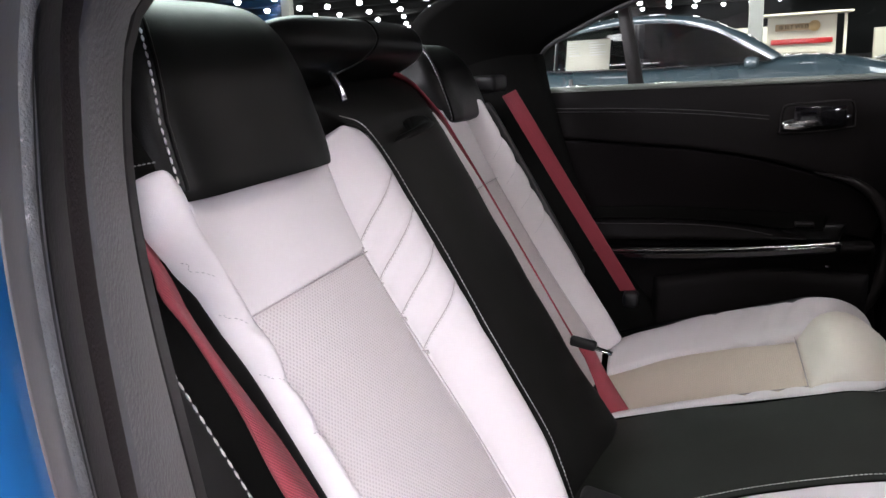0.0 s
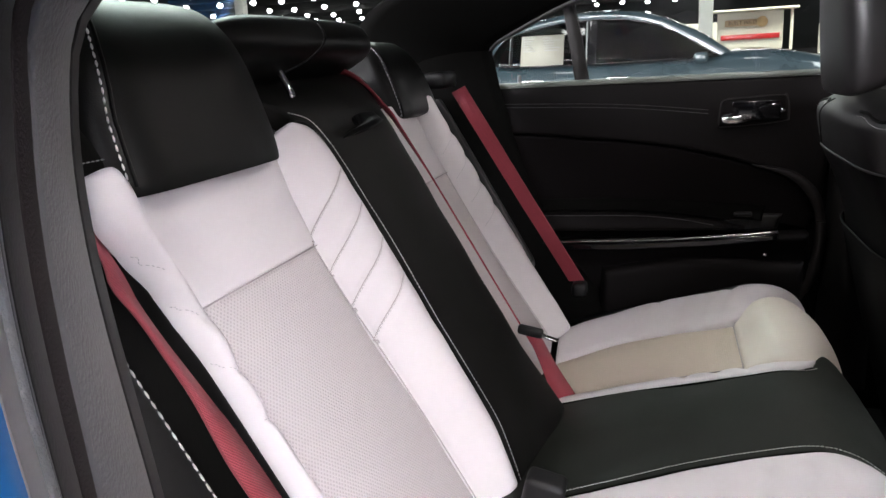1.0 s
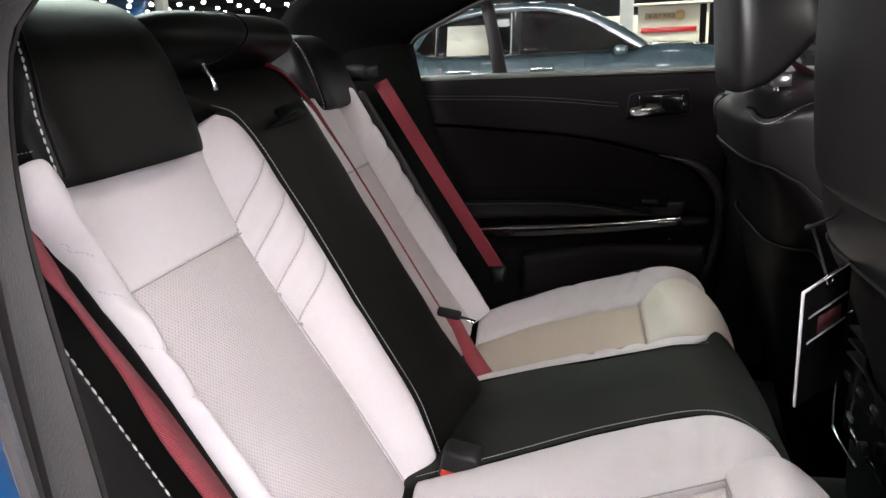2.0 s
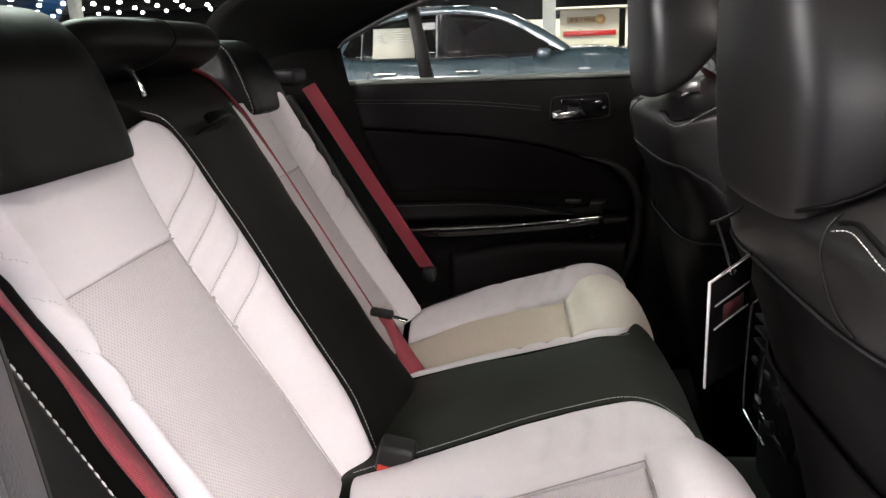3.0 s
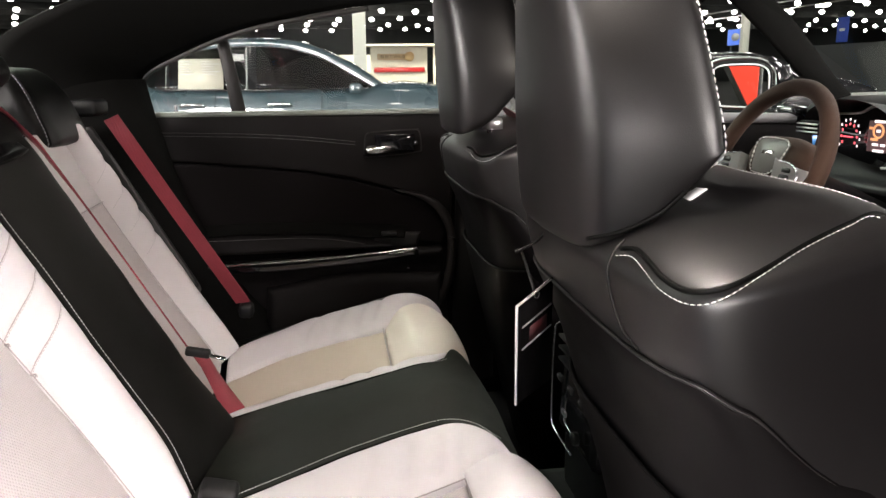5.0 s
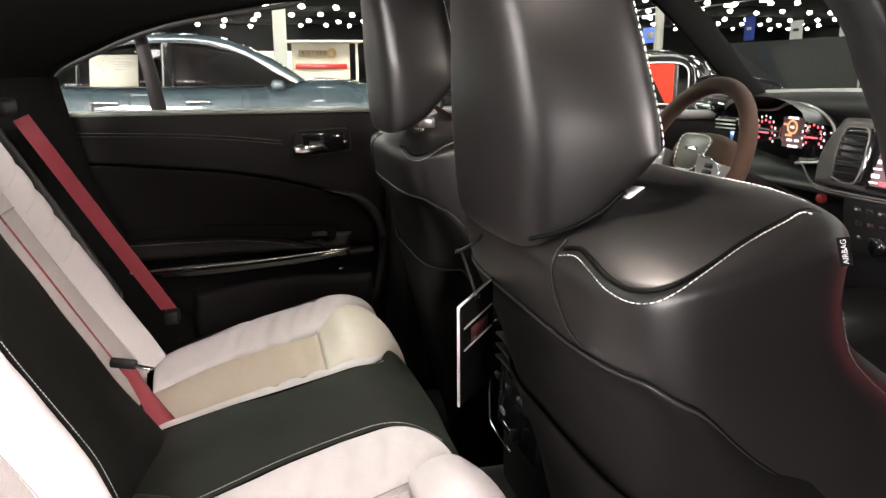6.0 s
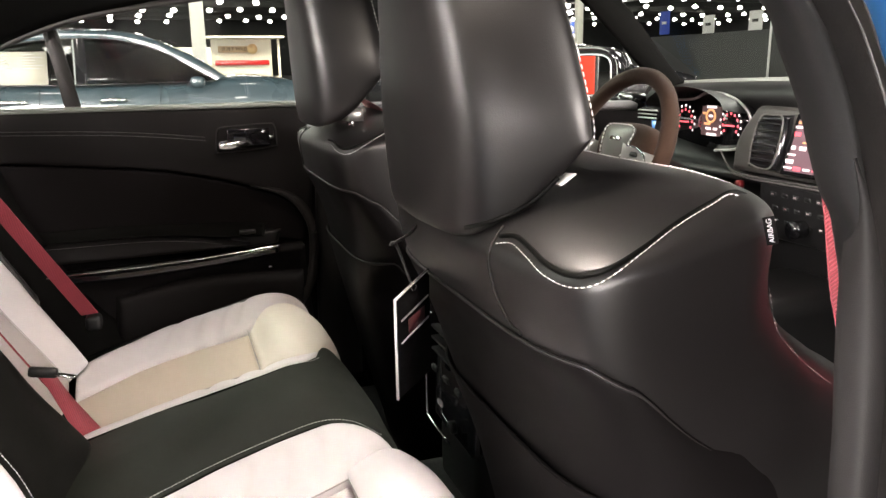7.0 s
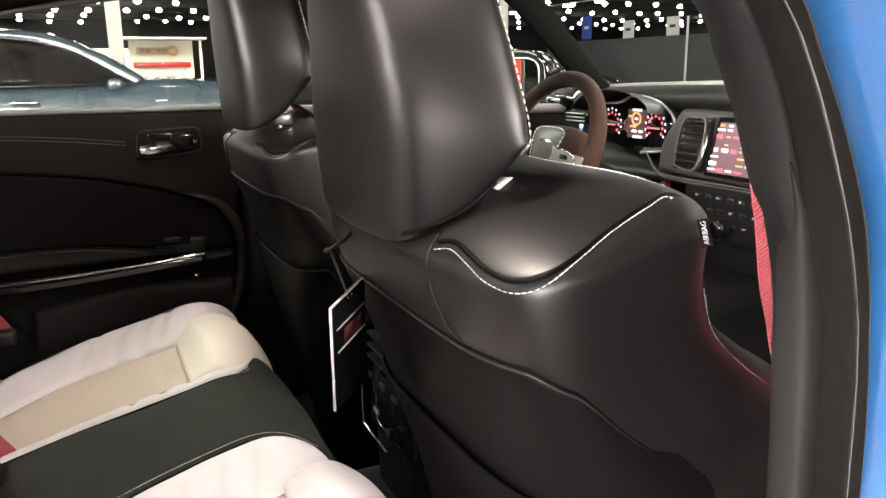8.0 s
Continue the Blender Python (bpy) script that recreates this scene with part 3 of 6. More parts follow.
for side in (-1, 1):
    part("stitching", dashes([snap(back(side * (a - 0.006), b + (0.006 if b > 0.43 else 0), 0.044), 0.0006) for a, b in IN_RIGHT], 0.0050, 0.0036, 0.0007), THREAD, centre)


def headrest(rows, side, power, parent, label):
    """A padded headrest built up the backrest's slope: height, middle and half-width across, front and rear depth."""
    rings, shape = [], oval(88, power)
    for s, yc, hy, front, rear in profile(rows, 56):
        ring = []
        for c, w in shape:
            soft = 0.0012 * noise.noise((side * (yc + w * hy) * 24, s * 24, c * 2))
            h = (front + rear) / 2 + c * ((front - rear) / 2 + soft)
            foot = 0.45 * (h - 0.043) * (1 - smooth01((s - rows[0][0]) / 0.05))
            ring.append(FOOT + Vector((0, side * (yc + w * hy), 0)) + UP * (s - foot) + OUT * h)
        rings.append(ring)
    return part("headrest", loft(rings), HEADREST_LEATHER, parent, label)


def pad(y0, y1, s0, s1, h0, h1, tilt, power, parent, label):
    """A soft pad along the seat's width with rounded ends."""
    rings, shape = [], oval(56, 2.9)
    for n in range(45):
        f = bowed(n / 44)
        e = min(1.0, abs(2 * f - 1))
        k = max(0.02, (1 - e ** power) ** (1 / 2.3))
        rings.append([])
        for c, w in shape:
            s = (s0 + s1) / 2 + w * k * (s1 - s0) / 2
            rings[-1].append(FOOT + Vector((0, y0 + (y1 - y0) * f, 0)) + UP * s + OUT * ((h0 + h1) / 2 + c * k * (h1 - h0) / 2 + tilt * (s - s0)))
    return part("headrest", loft(rings), HEADREST_LEATHER, parent, label)


def groove(rest, points, thread, step=0.0068, long=0.0050, radius=0.0012, beside=Vector((0, 0.006, 0))):
    """A sewn edge: a row of stitches and a dark seam beside it, laid onto the cover."""
    lay = surface_of(rest)
    line = [lay(p, 0.0008) for p in spline(points, 40)]
    part("stitching", dashes(line, step, long, radius), thread, rest)
    part("seam", tube([lay(p + beside, 0.0002) for p in line], 0.0016, 60, 6), BLACK_LEATHER, rest)


rest = headrest([(0.4355, 0.346, 0.098, 0.040, -0.03), (0.4370, 0.346, 0.115, 0.062, -0.044), (0.4410, 0.346, 0.1210, 0.0670, -0.048), (0.465, 0.342, 0.125, 0.072, -0.05), (0.49, 0.341, 0.125, 0.077, -0.05), (0.52, 0.340, 0.122, 0.083, -0.048), (0.555, 0.338, 0.119, 0.082, -0.040),
                 (0.584, 0.336, 0.110, 0.072, -0.026), (0.602, 0.334, 0.090, 0.052, -0.006), (0.609, 0.333, 0.045, 0.030, 0.015)], -1, 5.0, rear_seat, "padded black leather headrest with white stitching")
groove(rest, [FOOT + Vector((0, y, 0)) + UP * s + OUT * h for y, s, h in ((-0.457, 0.438, 0.060), (-0.457, 0.452, 0.067), (-0.455, 0.478, 0.075), (-0.449, 0.505, 0.082), (-0.439, 0.535, 0.085), (-0.428, 0.56, 0.085), (-0.413, 0.585, 0.07), (-0.408, 0.60, 0.04), (-0.408, 0.605, 0.0))], THREAD)
rest = headrest([(0.434, 0.350, 0.100, 0.010, -0.03), (0.441, 0.350, 0.113, 0.024, -0.046), (0.464, 0.350, 0.116, 0.031, -0.05), (0.50, 0.350, 0.114, 0.036, -0.05), (0.537, 0.35, 0.108, 0.038, -0.045), (0.565, 0.350, 0.095, 0.034, -0.036),
                 (0.584, 0.350, 0.076, 0.024, -0.022), (0.594, 0.350, 0.05, 0.008, -0.005), (0.598, 0.350, 0.014, 0.0, 0.0)], 1, 4.5, rear_seat, "padded black leather headrest with white stitching")
groove(rest, [FOOT + Vector((0, y, 0)) + UP * s + OUT * h for y, s, h in ((0.246, 0.445, 0.03), (0.248, 0.47, 0.04), (0.250, 0.50, 0.045), (0.258, 0.54, 0.045), (0.272, 0.57, 0.03), (0.282, 0.59, 0.01), (0.285, 0.60, -0.02))], GREY_THREAD, 0.0060, 0.0042, 0.0008)
rest = pad(-0.262, 0.154, 0.529, 0.584, -0.004, 0.088, 0.05, 6, rear_seat, "raised black leather centre headrest on a chrome post")
groove(rest, [FOOT + Vector((0, y, 0)) + UP * s + OUT * h for y, s, h in ((-0.110, 0.527, 0.045), (-0.066, 0.531, 0.085), (-0.048, 0.546, 0.105), (-0.048, 0.568, 0.105), (-0.060, 0.585, 0.095), (-0.10, 0.593, 0.080), (-0.19, 0.593, 0.075))], DIM_THREAD, 0.0050, 0.0034, 0.0005)
part("post", tube([FOOT + Vector((0, y, 0)) + UP * s + OUT * h for y, s, h in ((-0.117, 0.497, 0.046), (-0.118, 0.510, 0.048), (-0.119, 0.540, 0.049), (-0.128, 0.56, 0.05))], 0.0042, 12, 10), CHROME, rest, "chrome headrest post")

# cushions
C_IN = {-1: [(0.164, 0.13), (0.143, 0.25), (0.127, 0.33), (0.123, 0.40), (0.127, 0.452), (0.140, 0.473), (0.165, 0.489), (0.197, 0.499)],
        1: [(0.104, 0.13), (0.105, 0.25), (0.098, 0.33), (0.091, 0.41), (0.089, 0.45), (0.092, 0.475), (0.110, 0.49), (0.140, 0.50)]}
C_IN_R = {-1: [(0.250, 0.13), (0.246, 0.28), (0.236, 0.36), (0.226, 0.430), (0.214, 0.465), (0.200, 0.498)],
          1: [(0.150, 0.13), (0.172, 0.25), (0.176, 0.32), (0.170, 0.405), (0.160, 0.45), (0.142, 0.499)]}
C_SEAMS = {-1: [((0.142, 0.352), (0.20, 0.334)), ((0.134, 0.391), (0.20, 0.370)), ((0.126, 0.430), (0.205, 0.404)), ((0.136, 0.457), (0.202, 0.438))],
           1: [((0.105, 0.345), (0.175, 0.318)), ((0.100, 0.388), (0.175, 0.357)), ((0.095, 0.43), (0.17, 0.395))]}
C_FRONT = {-1: 0.434, 1: 0.412}
C_SEAMS_OUT = [((0.56, 0.30), (0.39, 0.255)), ((0.53, 0.345), (0.37, 0.312)), ((0.52, 0.388), (0.37, 0.355)), ((0.56, 0.435), (0.40, 0.39))]


def cushion_in_h(u, v, a, b):
    return 0.010 - 0.026 * smooth01(u) + 0.008 * math.sin(math.pi * u) - 0.0050 * smooth01(u * 4 - 0.3) * seam_depth(Vector((abs(a), b)), C_SEAMS[1 if a > 0 else -1], 0.0075) + 0.002 * noise.noise((a * 18, b * 18, 1))


def cushion_out_h(u, v, a, b):
    return -0.016 + (0.040 if a < 0 else 0.030) * math.sin(math.pi * min(1, 0.05 + u * 0.75)) ** 1.1 - (0.018 * u if a > 0 else 0) - 0.0045 * seam_depth(Vector((abs(a), b)), C_SEAMS_OUT, 0.009) + 0.002 * noise.noise((a * 16, b * 16, 6))


for side in (-1, 1):
    far = side > 0
    end = C_FRONT[side]
    part("cushion_inner_bolster", panel(flip(C_IN[side], side), flip(C_IN_R[side], side), cushion, cushion_in_h, 26, 90, 0.008), WHITE_LEATHER, rear_seat, "white leather cushion edge with soft creases")
    inner_edge = [(a, b) for a, b in C_IN_R[side] if b < end - 0.01] + [(C_IN_R[side][3][0], end)]
    part("cushion_insert", panel(flip(inner_edge, side), flip([(0.340, 0.12), (0.372, 0.22), (0.374, 0.30), (0.362, end)], side), cushion,
         lambda u, v, a, b: -0.018 + 0.015 * math.sin(math.pi * u) ** 0.8 * math.sin(math.pi * min(1, v + 0.12)) ** 0.5 + 0.0025 * noise.noise((a * 14, b * 14, 4)), 30, 44, 0.008), TAN_PERFORATED if far else PERFORATED, rear_seat,
         "cream cushion insert with a tan tinge" if far else "pale perforated cushion insert")
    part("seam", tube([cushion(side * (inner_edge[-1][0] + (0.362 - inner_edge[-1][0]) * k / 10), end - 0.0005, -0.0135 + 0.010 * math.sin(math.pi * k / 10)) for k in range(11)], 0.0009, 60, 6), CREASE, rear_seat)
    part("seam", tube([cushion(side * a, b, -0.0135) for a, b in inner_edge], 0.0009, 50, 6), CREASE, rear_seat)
    start = C_IN_R[side][3][0]
    part("cushion_front_roll", panel(flip([(start + 0.001, end), *[(a + 0.002, b) for a, b in C_IN_R[side][4:]], (0.180, 0.56), (0.180, 0.68)], side), flip([(0.364, end), (0.415, 0.445), (0.470, 0.51), (0.485, 0.58), (0.485, 0.68)], side), cushion,
         lambda u, v, a, b: (-0.016 if a > 0 else 0.0) + (0.030 if a > 0 else 0.038) * math.sin(math.pi * (0.08 + 0.86 * u)) ** 0.6 * smooth01(v * 4 + 0.05) + 0.0025 * noise.noise((a * 14, b * 14, 9)), 38, 80, 0.011), TAN_LEATHER if far else WHITE_LEATHER, rear_seat,
         "cream leather front roll of the cushion" if far else "white leather front roll of the cushion")
    part("cushion_outer_bolster", panel(flip([(0.342, 0.12), (0.374, 0.22), (0.376, 0.30), (0.364, end), (0.418, 0.447), (0.472, 0.511), (0.486, 0.57)], side), flip([(0.51, 0.12), (0.560, 0.24), (0.565, 0.34), (0.550, 0.42), (0.530, 0.50), (0.525, 0.57)], side), cushion, cushion_out_h, 30, 80, 0.010), WHITE_LEATHER, rear_seat, "white leather outer cushion bolster")
    part("cushion_side", panel(flip([(0.48, 0.10), (0.560, 0.20), (0.575, 0.30), (0.570, 0.40), (0.540, 0.50), (0.525, 0.58), (0.52, 0.68)], side), flip([(0.63, 0.10), (0.64, 0.20), (0.64, 0.30), (0.64, 0.40), (0.63, 0.52), (0.62, 0.68)], side), cushion,
         lambda u, v, a, b: (0.008 if a < 0 else -0.03) - 0.02 * u, 14, 50, 0.008), BLACK_LEATHER, rear_seat)
    part("piping", tube([cushion(side * (a - 0.001), b, 0.0075) for a, b in C_IN[side][:-1]], 0.0022, 70, 7), BLACK_LEATHER, rear_seat)
    part("stitching", dashes([cushion(side * (a - 0.007), b + (0.004 if b > 0.46 else 0), 0.0125) for a, b in C_IN[side][:-1]], 0.0042, 0.0032, 0.0006), THREAD, rear_seat)
CC = {side: [(side * (C_IN[side][0][0] + 0.002), 0.11), *[(side * (a + 0.002), b) for a, b in C_IN[side][:-1]], (side * 0.195, 0.52), (side * 0.20, 0.56), (side * 0.20, 0.70)] for side in (-1, 1)}
part("centre_cushion", panel(CC[-1], CC[1], cushion, lambda u, v, a, b: 0.008 + 0.007 * math.sin(math.pi * u) + 0.0022 * noise.noise((a * 10, b * 10, 7)), 40, 80, 0.007), OLIVE_BLACK, rear_seat, "matt black centre cushion")

# outer side bolster beside the door, with its white seam
for side in (-1, 1):
    trim = part("seat_side_bolster", panel(flip([(0.533 if side < 0 else 0.575, 0.10), (0.538 if side < 0 else 0.578, 0.25), (0.544 if side < 0 else 0.58, 0.40), (0.544 if side < 0 else 0.58, 0.48)], side), flip([(0.66, 0.06), (0.66, 0.25), (0.655, 0.40), (0.65, 0.48)], side), back,
                lambda u, v, a, b: (0.060 if a < 0 else 0.0) - 0.05 * u + 0.01 * math.sin(math.pi * u), 16, 40, 0.01, 0.07), SEAT_BACK_LEATHER, rear_seat, "charcoal leather side bolster with white seam")
    if side < 0:
        part("stitching", dashes([back(side * (a - 0.003), b, 0.064) for a, b in ((0.548, 0.12), (0.552, 0.25), (0.556, 0.40), (0.556, 0.475))], 0.0075, 0.0055, 0.0011), THREAD, trim)

# ---- belts ----
def webbing(left, right, belt):
    """A strap with its two thicker woven edges."""
    part("webbing", band(left, right), RED_BELT, belt)
    for line in (left, right):
        part("edge", tube(line, 0.0009, 60, 6), RED_BELT, belt)


near_belt = thing("seat_belt", "red woven seat belt beside the white bolster", "seat belt", "rear seat belts")
webbing([back(-0.488, 0.50, 0.045), back(-0.493, 0.401, 0.045), back(-0.489, 0.367, 0.040), back(-0.487, 0.336, 0.040), back(-0.484, 0.314, 0.040), back(-0.479, 0.278, 0.040), back(-0.475, 0.248, 0.040), back(-0.468, 0.15, 0.038), back(-0.462, -0.02, 0.034)],
     [back(-0.500, 0.50, 0.040), back(-0.507, 0.412, 0.050), back(-0.513, 0.381, 0.050), back(-0.508, 0.355, 0.050), back(-0.506, 0.322, 0.050), back(-0.505, 0.289, 0.050), back(-0.509, 0.236, 0.050), back(-0.504, 0.15, 0.050), back(-0.500, -0.02, 0.050)], near_belt)
far_belt = thing("seat_belt", "red woven seat belt running down from the pillar", "seat belt", "rear seat belts")
part("webbing", band([back(0.523, 0.468, 0.040), back(0.530, 0.40, 0.040), back(0.545, 0.26, 0.040), back(0.565, 0.12, 0.040), back(0.578, 0.03, 0.040)],
     [back(0.516, 0.465, 0.070), back(0.523, 0.40, 0.070), back(0.537, 0.25, 0.070), back(0.555, 0.11, 0.070), back(0.567, 0.02, 0.070)]), RED_BELT, far_belt, sharp=35)
part("guide", box((0.05, 0.09, 0.03), back(0.520, 0.490, 0.035), 0.008), BLACK_PLASTIC, far_belt, "black belt guide on the pillar")
part("anchor", box((0.03, 0.035, 0.03), back(0.572, 0.008, 0.052), 0.008), BLACK_PLASTIC, far_belt)
mid_belt = thing("seat_belt", "red centre belt tucked in beside the armrest", "seat belt", "rear seat belts")
MID = ((0.60, 0.045, 0.030, 0.034), (0.54, 0.070, 0.048, 0.030), (0.50, 0.082, 0.058, 0.026), (0.46, 0.090, 0.064, 0.020), (0.42, 0.094, 0.066, 0.016), (0.35, 0.099, 0.066, 0.006), (0.25, 0.102, 0.066, 0.006), (0.15, 0.104, 0.066, 0.005), (0.07, 0.106, 0.066, 0.005))
part("webbing", band([back(y, s, h) for s, y, h, w in MID], [back(y + w, s - 0.004, h - 0.6 * w) for s, y, h, w in MID], 60), RED_BELT, mid_belt)
part("tongue", box((0.036, 0.012, 0.014), (0.128, 0.088, 0.672), 0.004, 2, pose(0, 0, 0, 0, 12, 0)), BLACK_PLASTIC, mid_belt, "black belt tongue with steel tip")
part("tongue_tip", box((0.030, 0.010, 0.003), (0.152, 0.088, 0.664), 0.001, 2, pose(0, 0, 0, 0, 18, 0)), CHROME, mid_belt)
part("lower_webbing", band([(0.120, 0.105, 0.662), (0.135, 0.11, 0.62), (0.158, 0.112, 0.552)], [(0.136, 0.125, 0.652), (0.155, 0.13, 0.61), (0.186, 0.134, 0.556)]), RED_BELT, mid_belt)
for y, z in ((-0.142, 0.560),):
    buckle = thing("belt_buckle", "black seat belt buckle with red release button", "belt buckle", "belt buckles")
    part("housing", box((0.046, 0.036, 0.115), (0.170, y, z - 0.030), 0.007, 3, pose(0, 0, 0, 0, 14, 0)), BLACK_PLASTIC, buckle)
    part("button", box((0.030, 0.007, 0.008), (0.172, y - 0.0175, z - 0.002), 0.0015, 2, pose(0, 0, 0, 0, 14, 0)), RED_PLASTIC, buckle, "red release button")


# ---- front seats ----
def front_seat(yc, side, lift, label):
    """A front seat seen from behind: side is -1 for the passenger's (outer flank towards -y)."""
    seat = thing("front_seat", label, "car seat", "front seats", place=(0, 0, 0))
    shape = oval(72, 4.4)
    rows = [(0.28, 0.82, 0.11, 0.165, 0.05), (0.40, 0.80, 0.12, 0.170, 0.06), (0.55, 0.775, 0.130, 0.180, 0.08), (0.66, 0.750, 0.130, 0.200, 0.12), (0.74, 0.747, 0.144, 0.219, 0.2),
            (0.79, 0.710, 0.116, 0.222, 0.24), (0.84, 0.669, 0.095, 0.223, 0.26), (0.880, 0.648, 0.096, 0.226, 0.25), (0.924, 0.642, 0.100, 0.2305, 0.23), (0.940, 0.642, 0.098, 0.2285, 0.22), (0.949, 0.643, 0.088, 0.214, 0.22),
            (0.956, 0.644, 0.070, 0.186, 0.22), (0.961, 0.645, 0.046, 0.145, 0.22), (0.963, 0.645, 0.02, 0.08, 0.22)]
    blend = profile(rows, 61)
    levels, extra = [r[:3] for r in blend], [(r[0], r[3], r[4]) for r in blend]
    inner = lambda z: 1 - 0.42 * smooth01((0.80 - z) / 0.13)
    rings = []
    for (z, cx, hx), (_, hy, tilt) in zip(levels, extra):
        ring = []
        for c, w in shape:
            x, y = cx + c * hx, yc + w * hy * (inner(z) if w * side < 0 else 1)
            ring.append(Vector((x, y, z + tilt * (x - cx) - 0.003 * smooth01((abs(w) - 0.6) / 0.4))))
        rings.append(ring)
    cover = part("backrest", loft(rings), SEAT_BACK_LEATHER, seat, "charcoal leather backrest with white stitched shoulder")
    snap = surface_of(cover)
    # stitched shoulder seam: from the inner edge, dipping behind, rising to the outer front corner
    line = [(0.549, 0.105, 0.922), (0.553, 0.124, 0.926), (0.552, 0.152, 0.922), (0.553, 0.178, 0.916), (0.559, 0.199, 0.913), (0.568, 0.212, 0.915), (0.580, 0.219, 0.921), (0.604, 0.217, 0.932), (0.639, 0.205, 0.945), (0.677, 0.194, 0.957), (0.703, 0.187, 0.961), (0.722, 0.195, 0.945)]
    line = [snap((x, yc + side * w, z), 0.001) for x, w, z in line]
    part("stitching", dashes(line, 0.0048, 0.0036, 0.0005), THREAD, cover)
    part("piping", tube([snap(p + Vector((0.005, -side * 0.004, 0.006)), 0.0006) for p in line], 0.0022, 70, 7), BLACK_LEATHER, cover)
    inner_line = [snap((x, yc - side * w, z), 0.001) for x, w, z in ((0.549, 0.118, 0.922), (0.551, 0.150, 0.922), (0.553, 0.178, 0.916), (0.559, 0.199, 0.913), (0.568, 0.212, 0.915), (0.580, 0.219, 0.921), (0.604, 0.217, 0.932), (0.639, 0.205, 0.945), (0.677, 0.194, 0.957), (0.703, 0.187, 0.961))]
    part("stitching", dashes(inner_line, 0.0048, 0.0036, 0.0005), GREY_THREAD, cover)
    part("piping", tube([snap(p + Vector((0.005, side * 0.004, 0.006)), 0.0006) for p in inner_line], 0.0022, 70, 7), BLACK_LEATHER, cover)
    front = [snap(p, 0.001) for p in ((0.740, yc + side * 0.145, 0.97), (0.728, yc + side * 0.10, 0.99), (0.715, yc, 0.995), (0.722, yc - side * 0.1, 0.995), (0.70, yc - side * 0.18, 0.975))]
    part("stitching", dashes(front, 0.0060, 0.0050, 0.0006), THREAD, cover)
    upright = [snap(p, 0.0004) for p in ((0.561, yc + side * 0.090, 0.932), (0.550, yc + side * 0.098, 0.922), (0.543, yc + side * 0.103, 0.912), (0.543, yc + side * 0.106, 0.897), (0.546, yc + side * 0.112, 0.882), (0.550, yc + side * 0.123, 0.867), (0.556, yc + side * 0.14, 0.860))]
    part("seam", tube(upright, 0.0016, 40, 6), RUBBER, cover)
    flank = [snap(p, 0.0008) for p in ((0.735, yc + side * 0.225, 0.90), (0.745, yc + side * 0.23, 0.87), (0.775, yc + side * 0.23, 0.842), (0.81, yc + side * 0.23, 0.82), (0.84, yc + side * 0.22, 0.79))]
    part("stitching", dashes(flank, 0.0048, 0.0034, 0.0003), DIM_THREAD, cover)
    # hard rear shell with its pocket, wrapping round the flanks
    def at_height(z):
        n = min(range(59), key=lambda q: abs((levels[q][0] + levels[q + 1][0]) / 2 - z))
        t = (z - levels[n][0]) / max(1e-6, levels[n + 1][0] - levels[n][0])
        mix = lambda p, q: p + (q - p) * t
        return [mix(levels[n][1], levels[n + 1][1]), mix(levels[n][2], levels[n + 1][2]), mix(extra[n][1], extra[n + 1][1])]

    def rear(w, z, proud, reach=1.57):
        """A point of the rear face: w runs from flank to flank."""
        a = math.pi + w * reach
        c, s = math.cos(a), math.sin(a)
        c, s = math.copysign(abs(c) ** (2 / 4.4), c), math.copysign(abs(s) ** (2 / 4.4), s)
        cx, hx, hy = at_height(z + 0.02)
        return Vector((cx + c * (hx + proud), yc + s * (hy + proud) * (inner(z + 0.026) if s * side < 0 else 1), z))

    shell = []
    for k in range(44):
        f = 1 - (1 - k / 43) ** 1.7
        ring = []
        for i in range(61):
            w = -1 + 2 * i / 60
            top = 0.858 - 0.018 * smooth01((abs(w) - 0.55) / 0.3) - 0.075 * smooth01((abs(w) - 0.80) / 0.24)
            proud = 0.010 * math.sqrt(max(0, 1 - abs(w) ** 16)) * math.sqrt(max(0, 1 - f ** 22)) - 0.001
            ring.append(rear(w, 0.30 + (top - 0.30) * f, proud))
        shell.append(ring)
    part("rear_shell", loft(shell, closed=False), SHELL_LEATHER, seat, "moulded grey rear shell")
    pocket = []
    for k in range(20):
        f = k / 19
        ring = []
        for i in range(41):
            w = -1 + 2 * i / 40
            z = 0.40 + 0.340 * f - 0.012 * (1 - w * w) * f - 0.03 * f * smooth01((abs(w) - 0.85) / 0.15)
            p = rear(w * 0.80, z, 0.011)
            p.x -= 0.003 * f * (1 - w ** 4)
            ring.append(p)
        pocket.append(ring)
    part("map_pocket", loft(pocket, closed=False), SHELL_LEATHER, seat, "black map pocket")
    part("pocket_rim", tube(pocket[-1], 0.0022, 60, 8), SHELL_LEATHER, seat)
    # paler tube standing for the highlight along the shell's top edge
    part("shell_highlight", tube([p + Vector((-0.001, 0, 0)) for p in shell[-3][1:-1]], lambda f: 0.0016 * math.sin(math.pi * f) ** 0.4 + 0.0001, 110, 8), SHELL_HIGHLIGHT, seat, "thin paler tube for the highlight on the shell edge")
    # seat cushion, mostly hidden
    part("cushion", box((0.52, 0.46, 0.14), (1.02, yc, 0.47), 0.05, 4), BLACK_LEATHER, seat)
    part("seat_base", box((0.42, 0.40, 0.12), (1.0, yc, 0.345), 0.02, 2), BLACK_PLASTIC, seat)
